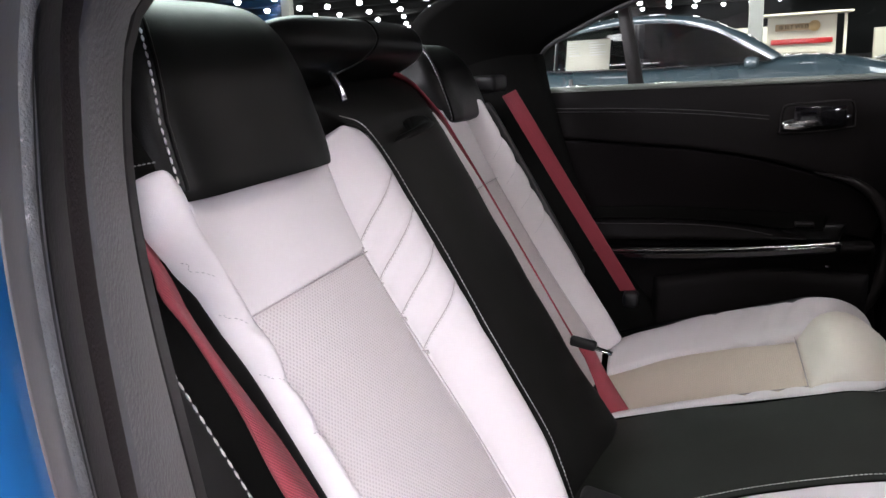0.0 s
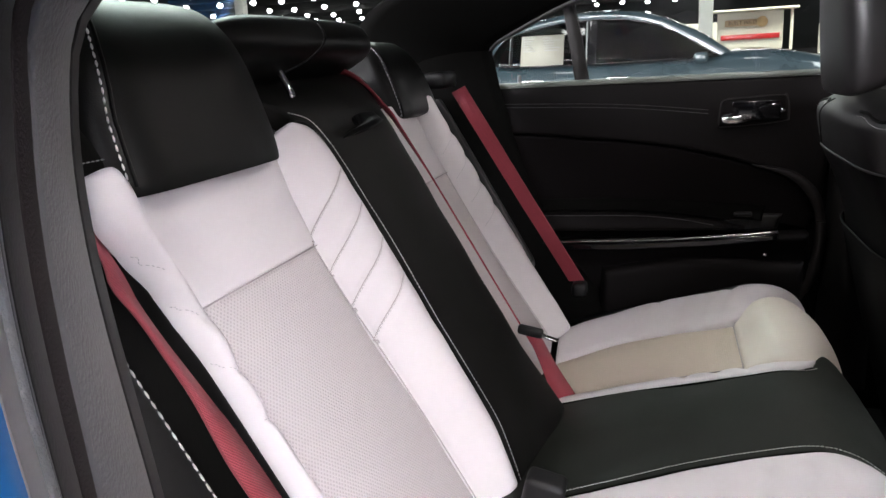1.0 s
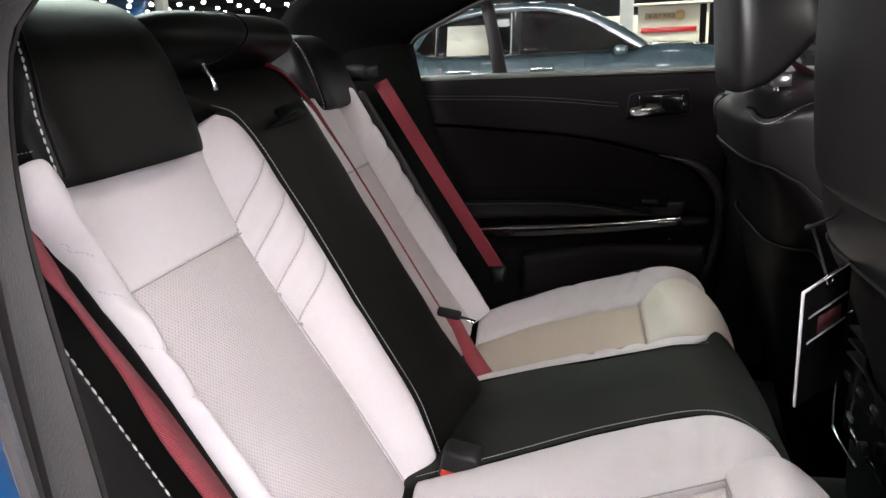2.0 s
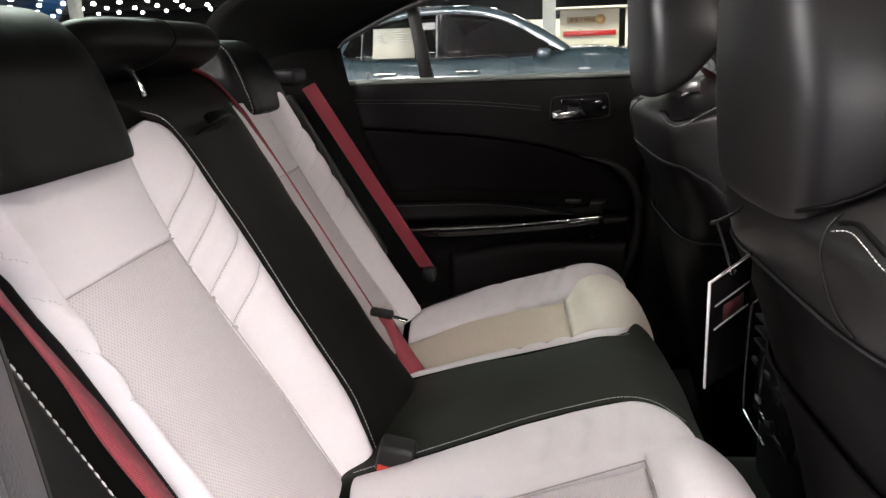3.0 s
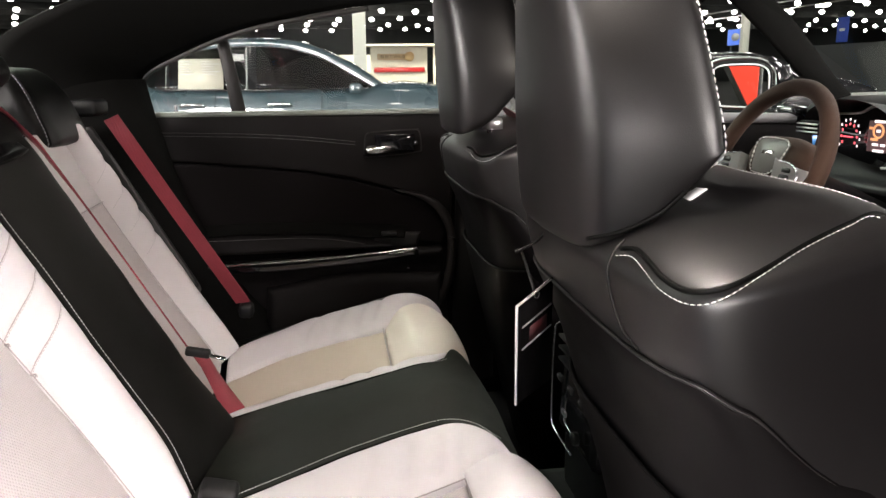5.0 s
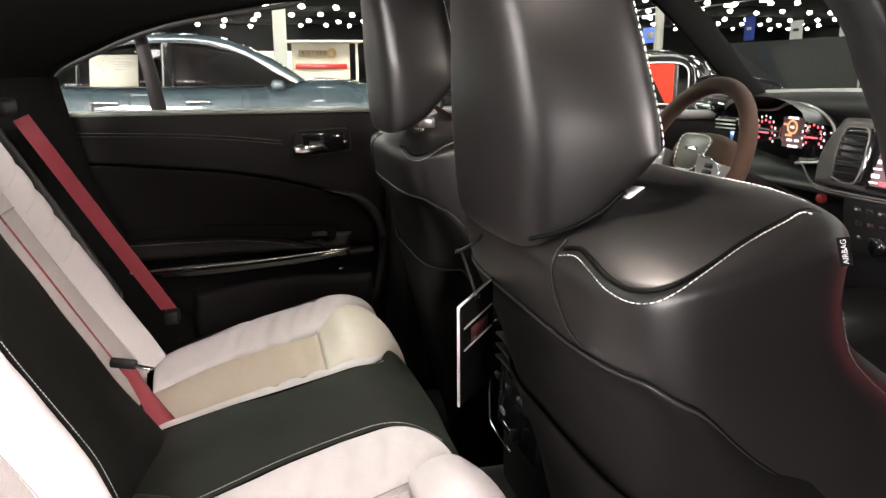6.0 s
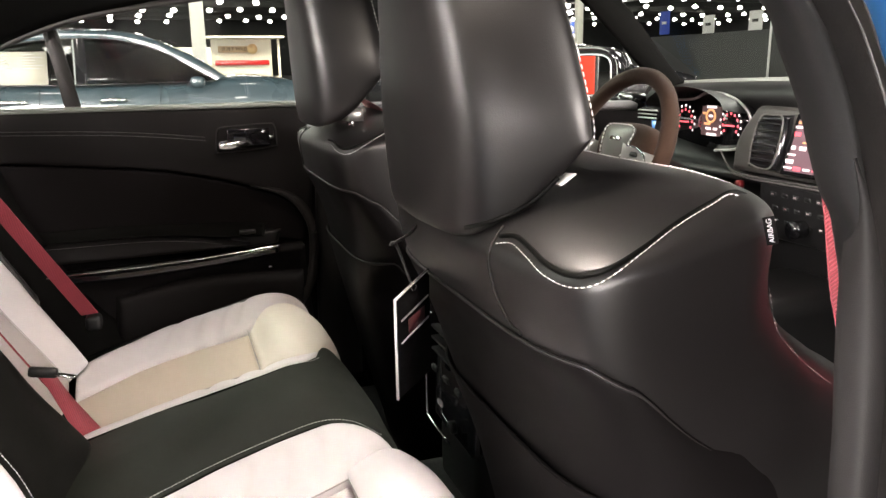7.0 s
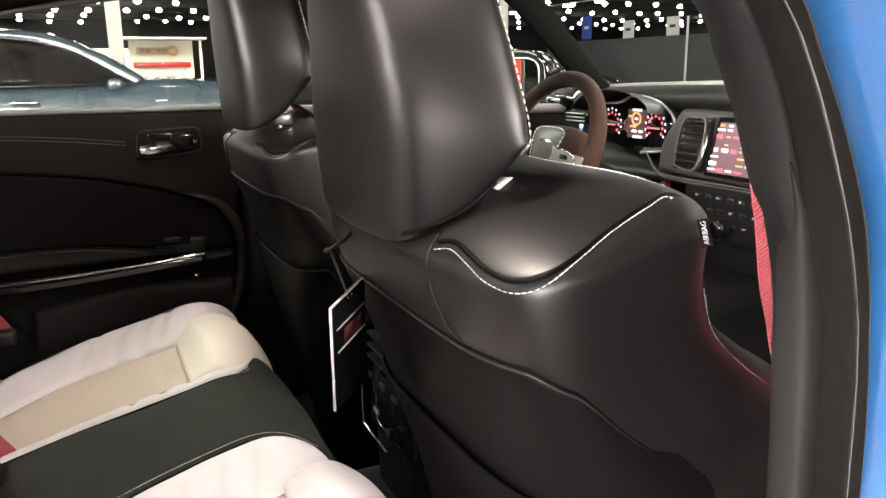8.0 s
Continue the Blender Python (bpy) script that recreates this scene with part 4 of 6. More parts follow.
    # headrest
    rows = [(0.9365, 0.589, 0.040, 0.110), (0.9380, 0.588, 0.0535, 0.140), (0.944, 0.587, 0.0580, 0.155), (0.958, 0.586, 0.060, 0.161), (0.985, 0.583, 0.060, 0.163), (1.02, 0.580, 0.060, 0.160), (1.06, 0.576, 0.059, 0.1475), (1.10, 0.572, 0.057, 0.133), (1.14, 0.567, 0.055, 0.112), (1.17, 0.563, 0.046, 0.084), (1.19, 0.560, 0.026, 0.05)]
    hy0 = yc + side * (-0.050 if side < 0 else -0.03)
    rings = []
    blend = profile(rows, 50)
    a, b = [r[:3] for r in blend], [(r[0], r[3], 0) for r in blend]
    shape = oval(120, 6.2)
    for (z, cx, hx), (_, hy, _) in zip(a, b):
        rings.append([Vector((cx + c * hx * (1.0 if c > 0 else 1.0 - 0.10 * abs(w)), hy0 + w * hy * (1 - 0.26 * ((1 - c) / 2) ** 1.4), z + lift + c * hx * (0.10 + (0.75 if c > 0 else 0.32) * smooth01((1.01 - z) / 0.08)) + 0.02 * max(0, c + 0.3) * smooth01((1.01 - z) / 0.08))) for c, w in shape])
    rest = part("headrest", loft(rings), SEAT_BACK_LEATHER, seat, "tall charcoal leather headrest with white edge stitching")
    snap = surface_of(rest)
    for s in (-1, 1):
        edge = [snap((0.66, hy0 + s * w, z + lift), 0.001) for w, z in ((0.11, 0.935), (0.160, 0.965), (0.172, 1.01), (0.170, 1.06), (0.160, 1.11), (0.142, 1.15), (0.09, 1.185), (0.0, 1.20))]
        part("stitching", dashes(edge, 0.0062, 0.0046, 0.00075), THREAD, rest)
    part("base_seam", tube([snap((x, hy0 + side * w, z + lift), 0.001) for x, w, z in ((0.530, 0.115, 0.925), (0.545, 0.150, 0.928), (0.565, 0.165, 0.934), (0.59, 0.17, 0.945), (0.612, 0.17, 0.957))], 0.0022, 30, 6), BLACK_LEATHER, rest)
    for s in (-0.055, 0.055):
        part("post", tube([(0.60, hy0 + s, 0.90), (0.595, hy0 + s, 0.96 + lift)], 0.006, 6, 10), CHROME, rest, "chrome headrest post")
        part("guide_sleeve", loft([[Vector((0.60 + 0.016 * k * u, hy0 + s + 0.022 * k * w, z)) for u, w in oval(20, 3)] for z, k in ((0.955, 1.0), (0.968, 1.0), (0.972, 0.92), (0.973, 0.5))]), SATIN, rest, "pale plastic headrest guide")
    return seat


near_front = front_seat(-0.345, -1, 0.0, "charcoal leather front passenger seat seen from behind")
far_front = front_seat(0.345, 1, 0.032, "charcoal leather driver seat seen from behind")
far_front.location.z = 0.020
part("white_label", box((0.030, 0.011, 0.001), (0.638, -0.390, 0.9605), 0.0, 1, pose(0, 0, 0, 0, -13, 35)), WHITE_CARD, near_front, "small white paper label")

# printed airbag flag on the seat's flank
FLAG = look((0.694, -0.574, 0.946), (1.096, -0.157, 0.816))
flag = part("airbag_flag", box((0.0078, 0.0195, 0.0010), (0, 0, 0), 0.0003), CARD, near_front, "dark airbag label with pale letters")
flag.matrix_local = FLAG @ pose(0.004, 0.0, 0, 0, 0, 14)


def lettering(name, text, size, matrix, mat, parent):
    data = bpy.data.curves.new(name, "FONT")
    data.body, data.size, data.extrude, data.align_x, data.align_y = text, size, 0.0002, "CENTER", "CENTER"
    ob = new(name, data)
    data.materials.append(mat)
    ob.parent = parent
    ob.matrix_local = matrix
    return ob


lettering("airbag_letters", "AIRBAG", 0.0048, pose(0, 0, 0.0008, 0, 0, 90), GREY_THREAD, flag)

# ---- hang tag ----
tag = thing("hang_tag", "dark card hang tag with white edge and red panel", "tag")
tag_l, tag_w = Vector((0.506, -0.302, 0)), Vector((0.062, 0.045, 0))


def on_tag(a, b, c):
    n = Vector((0.045, -0.062, 0)).normalized()
    return tag_l + tag_w * a + Vector((0, 0, 0.735 + 0.128 * b)) + n * (-0.0015 + c)


part("card", slab([(0, 0), (0.74, 0.10), (0.74, 0.967), (0, 0.82)], on_tag, 0.0014), CARD, tag)
part("edge", slab([(0, 0), (0.016, 0), (0.016, 0.811), (0.70, 0.949), (0.70, 0.957), (0, 0.82)], lambda a, b, c: on_tag(a - 0.003, b, c - 0.0006), 0.0026), WHITE_CARD, tag, "white card edge")
part("red_panel", slab([(0.26, 0.50), (0.62, 0.56), (0.62, 0.68), (0.26, 0.62)], lambda a, b, c: on_tag(a, b, c + 0.0015), 0.0004), RED_INK, tag, "red printed panel")
for b in (0.445, 0.625):
    part("printed_line", slab([(0.10, b), (0.70, b + 0.12), (0.70, b + 0.135), (0.10, b + 0.014)], lambda a, q, c: on_tag(a, q, c + 0.002), 0.0004), GREY_THREAD, tag)
part("eyelet", tube([on_tag(0.39 + 0.05 * math.cos(k), 0.862 + 0.025 * math.sin(k), 0.002) for k in (0, 1, 2, 3, 4, 5, 6.28)], 0.0008, 24, 6), CHROME, tag)
part("cord", tube([on_tag(0.39, 0.862, 0.0), (0.520, -0.262, 0.885), (0.512, -0.275, 0.889), (0.54, -0.262, 0.90), (0.556, -0.258, 0.93)], 0.0016, 40, 6), RUBBER, tag, "black cord")


# ---- far rear door ----
car_door = thing("door_1", "black rear door lining with chrome handle and strip", "car door", kind="structure")


def door(x, z, c):
    """The far door's inner face: c metres towards the cabin."""
    bow = 0.012 * math.sin(math.pi * max(0, min(1, (z - 0.45) / 0.55)))
    return Vector((x, 0.735 - bow - c, z))


def door_sheet(left, right, c, nu=30, nv=14, edge=0.008, drop=0.02, bulge=0.0):
    return panel(left, right, lambda a, b, h: door(a, b, h), lambda u, v, a, b: c + bulge * math.sin(math.pi * u) * math.sin(math.pi * v), nu, nv, edge, drop)


part("door_core", door_sheet([(-0.16, 0.32), (-0.16, 0.97)], [(0.66, 0.32), (0.66, 0.97)], -0.006, 20, 20), DOOR_CLOTH, car_door)
FOLD = [(-0.14, 0.888), (0.0, 0.884), (0.146, 0.871), (0.253, 0.860), (0.363, 0.841), (0.479, 0.809), (0.54, 0.785), (0.60, 0.74)]
part("upper_lining", door_sheet(FOLD, [(-0.14, 0.984), (0.0, 0.984), (0.18, 0.983), (0.30, 0.981), (0.43, 0.979), (0.53, 0.979), (0.62, 0.978)], 0.012, 22, 60, 0.006, 0.03, 0.004), DOOR_TRIM, car_door, "soft black upper lining with grey seam")
# sill colour lightened to stand for the reflection along the window edge
SILL_SHEEN = material("sill_sheen", (0.17, 0.19, 0.17), 0.4, stain=0.1)
part("window_sill", tube([door(x, 0.985, 0.010) for x in (-0.08, 0.2, 0.4, 0.62)], 0.006, 40, 8), SILL_SHEEN, car_door, "window sill, pale for the light reflected along it")
SEW = [(-0.10, 0.950), (0.004, 0.947), (0.154, 0.942), (0.271, 0.934), (0.387, 0.921)]
for off in (0.0, -0.007):
    part("stitching", dashes([door(x, z + off, 0.0172) for x, z in SEW], 0.0050, 0.0044, 0.0006), DIM_THREAD, car_door)
part("middle_panel", door_sheet([(-0.14, 0.715), (0.1, 0.716), (0.3, 0.712), (0.42, 0.70), (0.52, 0.69), (0.58, 0.68)], [(x, z - 0.003) for x, z in FOLD], 0.008, 22, 60, 0.004, 0.02), DOOR_CLOTH, car_door, "black cloth door panel")
arm = part("armrest", panel([(-0.14, 0.682), (0.1, 0.682), (0.30, 0.684), (0.40, 0.686), (0.46, 0.688)], [(-0.14, 0.722), (0.1, 0.722), (0.25, 0.722), (0.36, 0.712), (0.44, 0.692)], lambda a, b, h: door(a, b, h),
           lambda u, v, a, b: 0.055 - 0.030 * u * u, 18, 60, 0.012, 0.06), DOOR_TRIM, car_door, "padded black armrest with grey seam")
part("stitching", dashes([door(x, z, c) for x, z, c in ((-0.1, 0.712, 0.040), (0.1, 0.713, 0.040), (0.25, 0.713, 0.040), (0.34, 0.706, 0.043), (0.40, 0.696, 0.049))], 0.0050, 0.0044, 0.0006), DIM_THREAD, arm)
part("armrest_recess", panel([(0.02, 0.722), (0.18, 0.724), (0.30, 0.720), (0.40, 0.708), (0.49, 0.702)], [(0.02, 0.742), (0.18, 0.745), (0.30, 0.741), (0.40, 0.736), (0.50, 0.728)], lambda a, b, h: door(a, b, h), lambda u, v, a, b: 0.014 + 0.022 * (1 - u) ** 2, 12, 50, 0.004, 0.03), FABRIC_BLACK, car_door, "deep black recess over the armrest")
part("trim_band", panel([(-0.14, 0.640), (0.16, 0.642), (0.30, 0.648), (0.42, 0.656), (0.52, 0.668)], [(-0.14, 0.653), (0.16, 0.659), (0.30, 0.665), (0.42, 0.673), (0.52, 0.683)], lambda a, b, h: door(a, b, h), lambda u, v, a, b: 0.060, 10, 50, 0.004, 0.04), GLOSS_BLACK, car_door, "dark glossy trim under the chrome strip")
part("pull_recess", panel([(0.40, 0.672), (0.45, 0.676), (0.52, 0.680)], [(0.42, 0.705), (0.47, 0.712), (0.53, 0.712)], lambda a, b, h: door(a, b, h), lambda u, v, a, b: 0.020, 12, 16, 0.008, 0.03), BLACK_PLASTIC, car_door, "black pull cup with switch")
part("window_switch", box((0.034, 0.010, 0.010), (0.455, 0.690, 0.715), 0.003), BLACK_PLASTIC, car_door)
part("chrome_strip", tube([door(x, z, 0.062) for x, z in ((-0.05, 0.655), (0.08, 0.660), (0.161, 0.664), (0.302, 0.669), (0.42, 0.677), (0.515, 0.686))], lambda t: 0.0045 - 0.0030 * smooth01((t - 0.45) / 0.5), 60, 8), CHROME, car_door, "bright chrome strip")
part("lower_lining", panel([(-0.14, 0.34), (0.2, 0.34), (0.45, 0.34), (0.60, 0.42)], [(-0.14, 0.655), (0.161, 0.660), (0.40, 0.670), (0.575, 0.68)], lambda a, b, h: door(a, b, h),
     lambda u, v, a, b: 0.030 + 0.026 * smooth01((u - 0.8) / 0.2), 26, 40, 0.010, 0.04), DOOR_TRIM, car_door, "black moulded lower lining")
part("door_pocket", panel([(0.16, 0.36), (0.3, 0.35), (0.56, 0.40)], [(0.18, 0.60), (0.36, 0.628), (0.57, 0.62)], lambda a, b, h: door(a, b, h), lambda u, v, a, b: 0.060 + 0.012 * math.sin(math.pi * u), 20, 30, 0.02, 0.05), DOOR_TRIM, car_door, "moulded door pocket")
part("screw_cap", box((0.008, 0.004, 0.005), (0.495, 0.655, 0.642), 0.001), CHROME, car_door)
bezel = part("handle_bezel", panel([(0.402, 0.888), (0.408, 0.932), (0.416, 0.940)], [(0.534, 0.898), (0.530, 0.944), (0.522, 0.946)], lambda a, b, h: door(a, b, h), lambda u, v, a, b: 0.024, 16, 16, 0.006, 0.02), DOOR_TRIM, car_door, "black handle surround")
part("handle_cup", box((0.088, 0.004, 0.036), (0.472, 0.692, 0.919), 0.0015), GLOSS_BLACK, bezel, "dark recess behind the handle")
part("handle", loft([[door(x, z + r * w, 0.030 + 0.010 * u - 0.010 * k) for u, w in oval(16, 2.4)] for x, z, r, k in ((0.408, 0.903, 0.004, 0.4), (0.412, 0.903, 0.010, 0.1), (0.430, 0.904, 0.0125, 0), (0.450, 0.907, 0.011, 0), (0.480, 0.911, 0.008, 0.2), (0.510, 0.915, 0.007, 0.5), (0.525, 0.917, 0.005, 0.9))]), CHROME, bezel, "polished chrome door handle")
part("bezel_rim", tube([door(x, z, 0.0255) for x, z in ((0.405, 0.890), (0.407, 0.925), (0.415, 0.940), (0.45, 0.943), (0.51, 0.946), (0.529, 0.940), (0.532, 0.905), (0.525, 0.897), (0.46, 0.890), (0.405, 0.888))], 0.0012, 70, 6), DOOR_EDGE, bezel)
part("lock_pin", tube([(0.006, 0.728, 0.985), (0.006, 0.728, 1.006)], 0.004, 6, 10), TRIM_GREY, car_door)
part("lining_edge", strip([(0.47, 0.705, 0.8125), (0.545, 0.70, 0.798), (0.592, 0.70, 0.758), (0.609, 0.70, 0.688), (0.601, 0.70, 0.596), (0.565, 0.70, 0.526), (0.51, 0.70, 0.47)],
     [(0.47, 0.705, 0.8115), (0.535, 0.70, 0.787), (0.575, 0.70, 0.746), (0.591, 0.70, 0.695), (0.583, 0.70, 0.608), (0.546, 0.70, 0.542), (0.50, 0.70, 0.49)], 0.006, 70, 8, Vector((0, -1, 0))), DOOR_EDGE, car_door, "dark grey moulded edge of the door lining")
part("edge_joint", box((0.020, 0.006, 0.0015), (0.600, 0.692, 0.700), 0.0004), RUBBER, car_door)
part("window_divider", strip([(0.122, 0.735, 0.985), (0.112, 0.728, 1.06), (0.100, 0.716, 1.14), (0.09, 0.70, 1.20)], [(0.152, 0.735, 0.985), (0.140, 0.728, 1.06), (0.126, 0.716, 1.14), (0.115, 0.70, 1.20)], 0.004), RUBBER, car_door, "black window divider")
glass = part("door_glass", ([(-0.05, 0.745, 0.97), (0.63, 0.745, 0.97), (0.60, 0.690, 1.25), (0.08, 0.690, 1.25), (-0.06, 0.730, 1.07)], [(0, 1, 2, 3, 4)]), CLEAR, car_door, "clear side window", smooth=False)
glass.visible_shadow = False
faced(glass, (0.3, 0, 0.9))

# ---- car shell ----
car = thing("car", "blue sedan with its rear door open, black cabin", "car")
part("floor_carpet", box((2.6, 1.46, 0.03), (0.72, 0, 0.285), 0.008), CARPET, car, "black carpet")
part("far_sill", box((2.7, 0.05, 0.30), (0.75, 0.775, 0.37), 0.01), BLACK_PLASTIC, car, "black sill panel")
part("tunnel", box((1.6, 0.24, 0.14), (0.95, 0.02, 0.36), 0.05, 3), CARPET, car)
part("rear_wall", box((0.03, 1.40, 0.5), (-0.30, 0, 0.70), 0.01), FABRIC_BLACK, car)
part("parcel_shelf", box((0.62, 1.24, 0.02), (-0.47, 0, 0.955), 0.008), FABRIC_BLACK, car, "black parcel shelf")
for x in (-0.45, 2.55):
    for y in (-0.80, 0.80):
        tyre = part("wheel", loft([[Vector((x + r * math.cos(q), y + w, 0.345 + r * math.sin(q))) for q in [2 * math.pi * i / 32 for i in range(32)]] for r, w in ((0.22, -0.10), (0.33, -0.11), (0.345, -0.07), (0.345, 0.07), (0.33, 0.11), (0.22, 0.10))]), RUBBER, car)
        part("rim", loft([[Vector((x + r * math.cos(q), y + w, 0.345 + r * math.sin(q))) for q in [2 * math.pi * i / 24 for i in range(24)]] for r, w in ((0.22, -0.106), (0.10, -0.112), (0.10, 0.112), (0.22, 0.106))]), SATIN, tyre)
part("underbody", box((3.2, 1.5, 0.05), (0.5, 0, 0.235), 0.01), BLACK_PLASTIC, car)


def flank(x0, x1, side):
    """Outer body side with a wheel arch, standing just outside the wheels."""
    rings = []
    for k in range(61):
        x = x0 + (x1 - x0) * k / 60
        low = 0.28
        for wheel_x in (-0.45, 2.55):
            if abs(x - wheel_x) < 0.40:
                low = max(low, 0.345 + math.sqrt(0.16 - (x - wheel_x) ** 2))
        end = smooth01((abs(x - 0.95) - 1.9) / 0.55)
        rings.append([Vector((x, side * (0.93 - 0.06 * (i / 10) ** 3 - 0.16 * end), low + (0.90 - 0.06 * end - low) * i / 10)) for i in range(11)])
    return loft(rings, closed=False)


def lid(x0, x1, z0, z1):
    """A crowned body panel across the car."""
    rings = []
    for k in range(25):
        f = k / 24
        half = 0.87 - 0.16 * smooth01((abs(x0 + (x1 - x0) * f - 0.95) - 1.9) / 0.55)
        rings.append([Vector((x0 + (x1 - x0) * f, half * w, z0 + (z1 - z0) * f * f + 0.03 * (1 - w * w))) for w in [-1 + i / 12 for i in range(25)]])
    return loft(rings, closed=False)


def nose(x, out):
    """A rounded end panel."""
    return loft([[Vector((x + out * math.sin(math.pi * i / 12), 0.71 * w, 0.28 + 0.56 * i / 12 + 0.03 * (1 - w * w) * (i / 12) ** 2)) for i in range(13)] for w in [-1 + k / 10 for k in range(21)]], closed=False)


for side in (-1, 1):
    part("front_wing", flank(1.88, 3.40, side), BLUE_PAINT, car, "blue painted front wing")
part("bonnet", lid(2.08, 3.40, 0.895, 0.84), BLUE_PAINT, car, "blue painted bonnet")
part("boot_lid", lid(-0.80, -1.50, 0.895, 0.84), BLUE_PAINT, car, "blue painted boot lid")
part("front_bumper", nose(3.40, 0.10), BLUE_PAINT, car)
part("rear_bumper", nose(-1.50, -0.08), BLUE_PAINT, car)


def roof_at(x, y):
    u = (x - 0.25) / 1.15
    return 1.385 - 0.15 * max(0, abs(u)) ** 2.6 - 0.10 * (abs(y) / 0.60) ** 3


rings = []
for k in range(25):
    x = -0.20 + 1.33 * k / 24
    rings.append([Vector((x, -0.60 + 1.20 * i / 24, roof_at(x, -0.60 + 1.20 * i / 24))) for i in range(25)])
part("headliner", loft(rings, closed=False), FABRIC_BLACK, car, "black cloth headliner")
part("roof_skin", loft([[v + Vector((0, v.y * 0.06, 0.045)) for v in r] for r in rings], closed=False), BLUE_PAINT, car)
# far side: rear pillar, roof rail and front pillar
part("rear_pillar", strip([(-0.045, 0.720, 0.95), (-0.052, 0.715, 1.03), (-0.045, 0.705, 1.068), (0.012, 0.695, 1.10), (0.112, 0.682, 1.142), (0.22, 0.665, 1.172), (0.42, 0.65, 1.205), (0.75, 0.64, 1.225), (0.98, 0.64, 1.215)],
     [(-0.30, 0.52, 0.93), (-0.28, 0.515, 1.06), (-0.255, 0.51, 1.125), (-0.19, 0.50, 1.165), (-0.06, 0.50, 1.22), (0.08, 0.52, 1.27), (0.36, 0.54, 1.30), (0.72, 0.55, 1.31), (0.98, 0.56, 1.30)], 0.012, 70, 10, Vector((0.2, -1, -0.3))), FABRIC_BLACK, car, "black cloth rear pillar and roof rail")
part("pillar_lining", strip([(-0.046, 0.705, 1.06), (-0.033, 0.705, 0.99), (-0.018, 0.70, 0.938), (0.0, 0.70, 0.867), (0.029, 0.70, 0.784), (0.099, 0.695, 0.651), (0.155, 0.69, 0.57), (0.24, 0.68, 0.49)],
     [(-0.30, 0.52, 1.06), (-0.28, 0.52, 0.97), (-0.24, 0.52, 0.90), (-0.20, 0.53, 0.82), (-0.14, 0.54, 0.73), (-0.06, 0.56, 0.62), (0.0, 0.58, 0.54), (0.08, 0.60, 0.46)], 0.012, 60, 10, Vector((0.7, -0.7, 0))), FABRIC_BLACK, car, "black lining of the rear door opening")
part("quarter_seal", tube([(-0.048, 0.722, 0.985), (-0.054, 0.718, 1.03), (-0.046, 0.708, 1.068), (0.012, 0.698, 1.098), (0.112, 0.685, 1.14), (0.22, 0.668, 1.168), (0.42, 0.652, 1.20)], 0.006, 60, 8), RUBBER, car)
part("far_centre_pillar", strip([(0.60, 0.715, 0.35), (0.615, 0.715, 0.9), (0.60, 0.69, 1.08), (0.57, 0.65, 1.24)], [(0.70, 0.70, 0.35), (0.70, 0.70, 0.9), (0.67, 0.67, 1.08), (0.63, 0.64, 1.24)], 0.02), PILLAR_TRIM, car, "grey centre pillar")
part("front_pillar", strip([(0.98, 0.60, 1.345), (1.206, 0.62, 1.212), (1.396, 0.63, 1.047), (1.50, 0.64, 0.95)], [(0.98, 0.52, 1.37), (1.300, 0.61, 1.218), (1.480, 0.62, 1.045), (1.60, 0.63, 0.95)], 0.014, 40, 8, Vector((-0.5, -0.8, 0.1))), FABRIC_BLACK, car, "black cloth front pillar")
part("front_door_sill", tube([(0.62, 0.735, 0.975), (1.0, 0.735, 0.965), (1.45, 0.73, 0.955)], 0.012, 40, 8), TRIM_GREY, car)
part("front_door_lining", strip([(0.64, 0.735, 0.965), (1.0, 0.735, 0.955), (1.5, 0.73, 0.945)], [(0.64, 0.71, 0.40), (1.0, 0.71, 0.40), (1.5, 0.71, 0.40)], 0.015, 30, 10, Vector((0, -1, 0))), DOOR_TRIM, car)
ws = part("windscreen", loft([[Vector((1.72 - 0.80 * t - 0.05 * (1 - t) * w * w, w * (0.70 - 0.12 * t), 0.99 + 0.375 * t + 0.02 * math.sin(math.pi * t))) for w in (-1, -0.75, -0.5, -0.25, 0, 0.25, 0.5, 0.75, 1)] for t in (0, 0.2, 0.4, 0.6, 0.8, 1)], closed=False), SCREEN_GLASS, car, "clear windscreen")
ws.visible_shadow = False
faced(ws, (0.3, 0, 0.9))
rw = part("rear_window", loft([[Vector((-0.86 + 0.66 * t, w * (0.60 - 0.08 * t), 0.985 + 0.40 * t + 0.02 * math.sin(math.pi * t) - 0.06 * t * w * w)) for w in (-1, -0.5, 0, 0.5, 1)] for t in (0, 0.5, 1)], closed=False), CLEAR, car, "clear rear window")
rw.visible_shadow = False
faced(rw, (0.3, 0, 0.9))
fw = part("front_side_window", ([(0.66, 0.735, 0.96), (1.46, 0.735, 0.95), (1.25, 0.65, 1.16), (0.98, 0.63, 1.26), (0.66, 0.64, 1.25)], [(0, 1, 2, 3, 4)]), CLEAR, car, smooth=False)
fw.visible_shadow = False
faced(fw, (0.3, 0, 0.9))
# glowing lenses added under the roof to match the two added lamps
for side in (-1, 1):
    part("added_lens", box((0.12, 0.09, 0.012), (0.48, side * 0.40, 1.343), 0.004), glow("lamp_lens", (1.0, 0.92, 0.84), 2.0), car, "glowing lens added for the unseen cabin light")
part("mirror_stem", box((0.03, 0.02, 0.05), (0.98, 0.02, 1.315), 0.006), BLACK_PLASTIC, car)
part("inner_mirror", box((0.03, 0.22, 0.06), (0.95, 0.02, 1.285), 0.012), BLACK_PLASTIC, car)

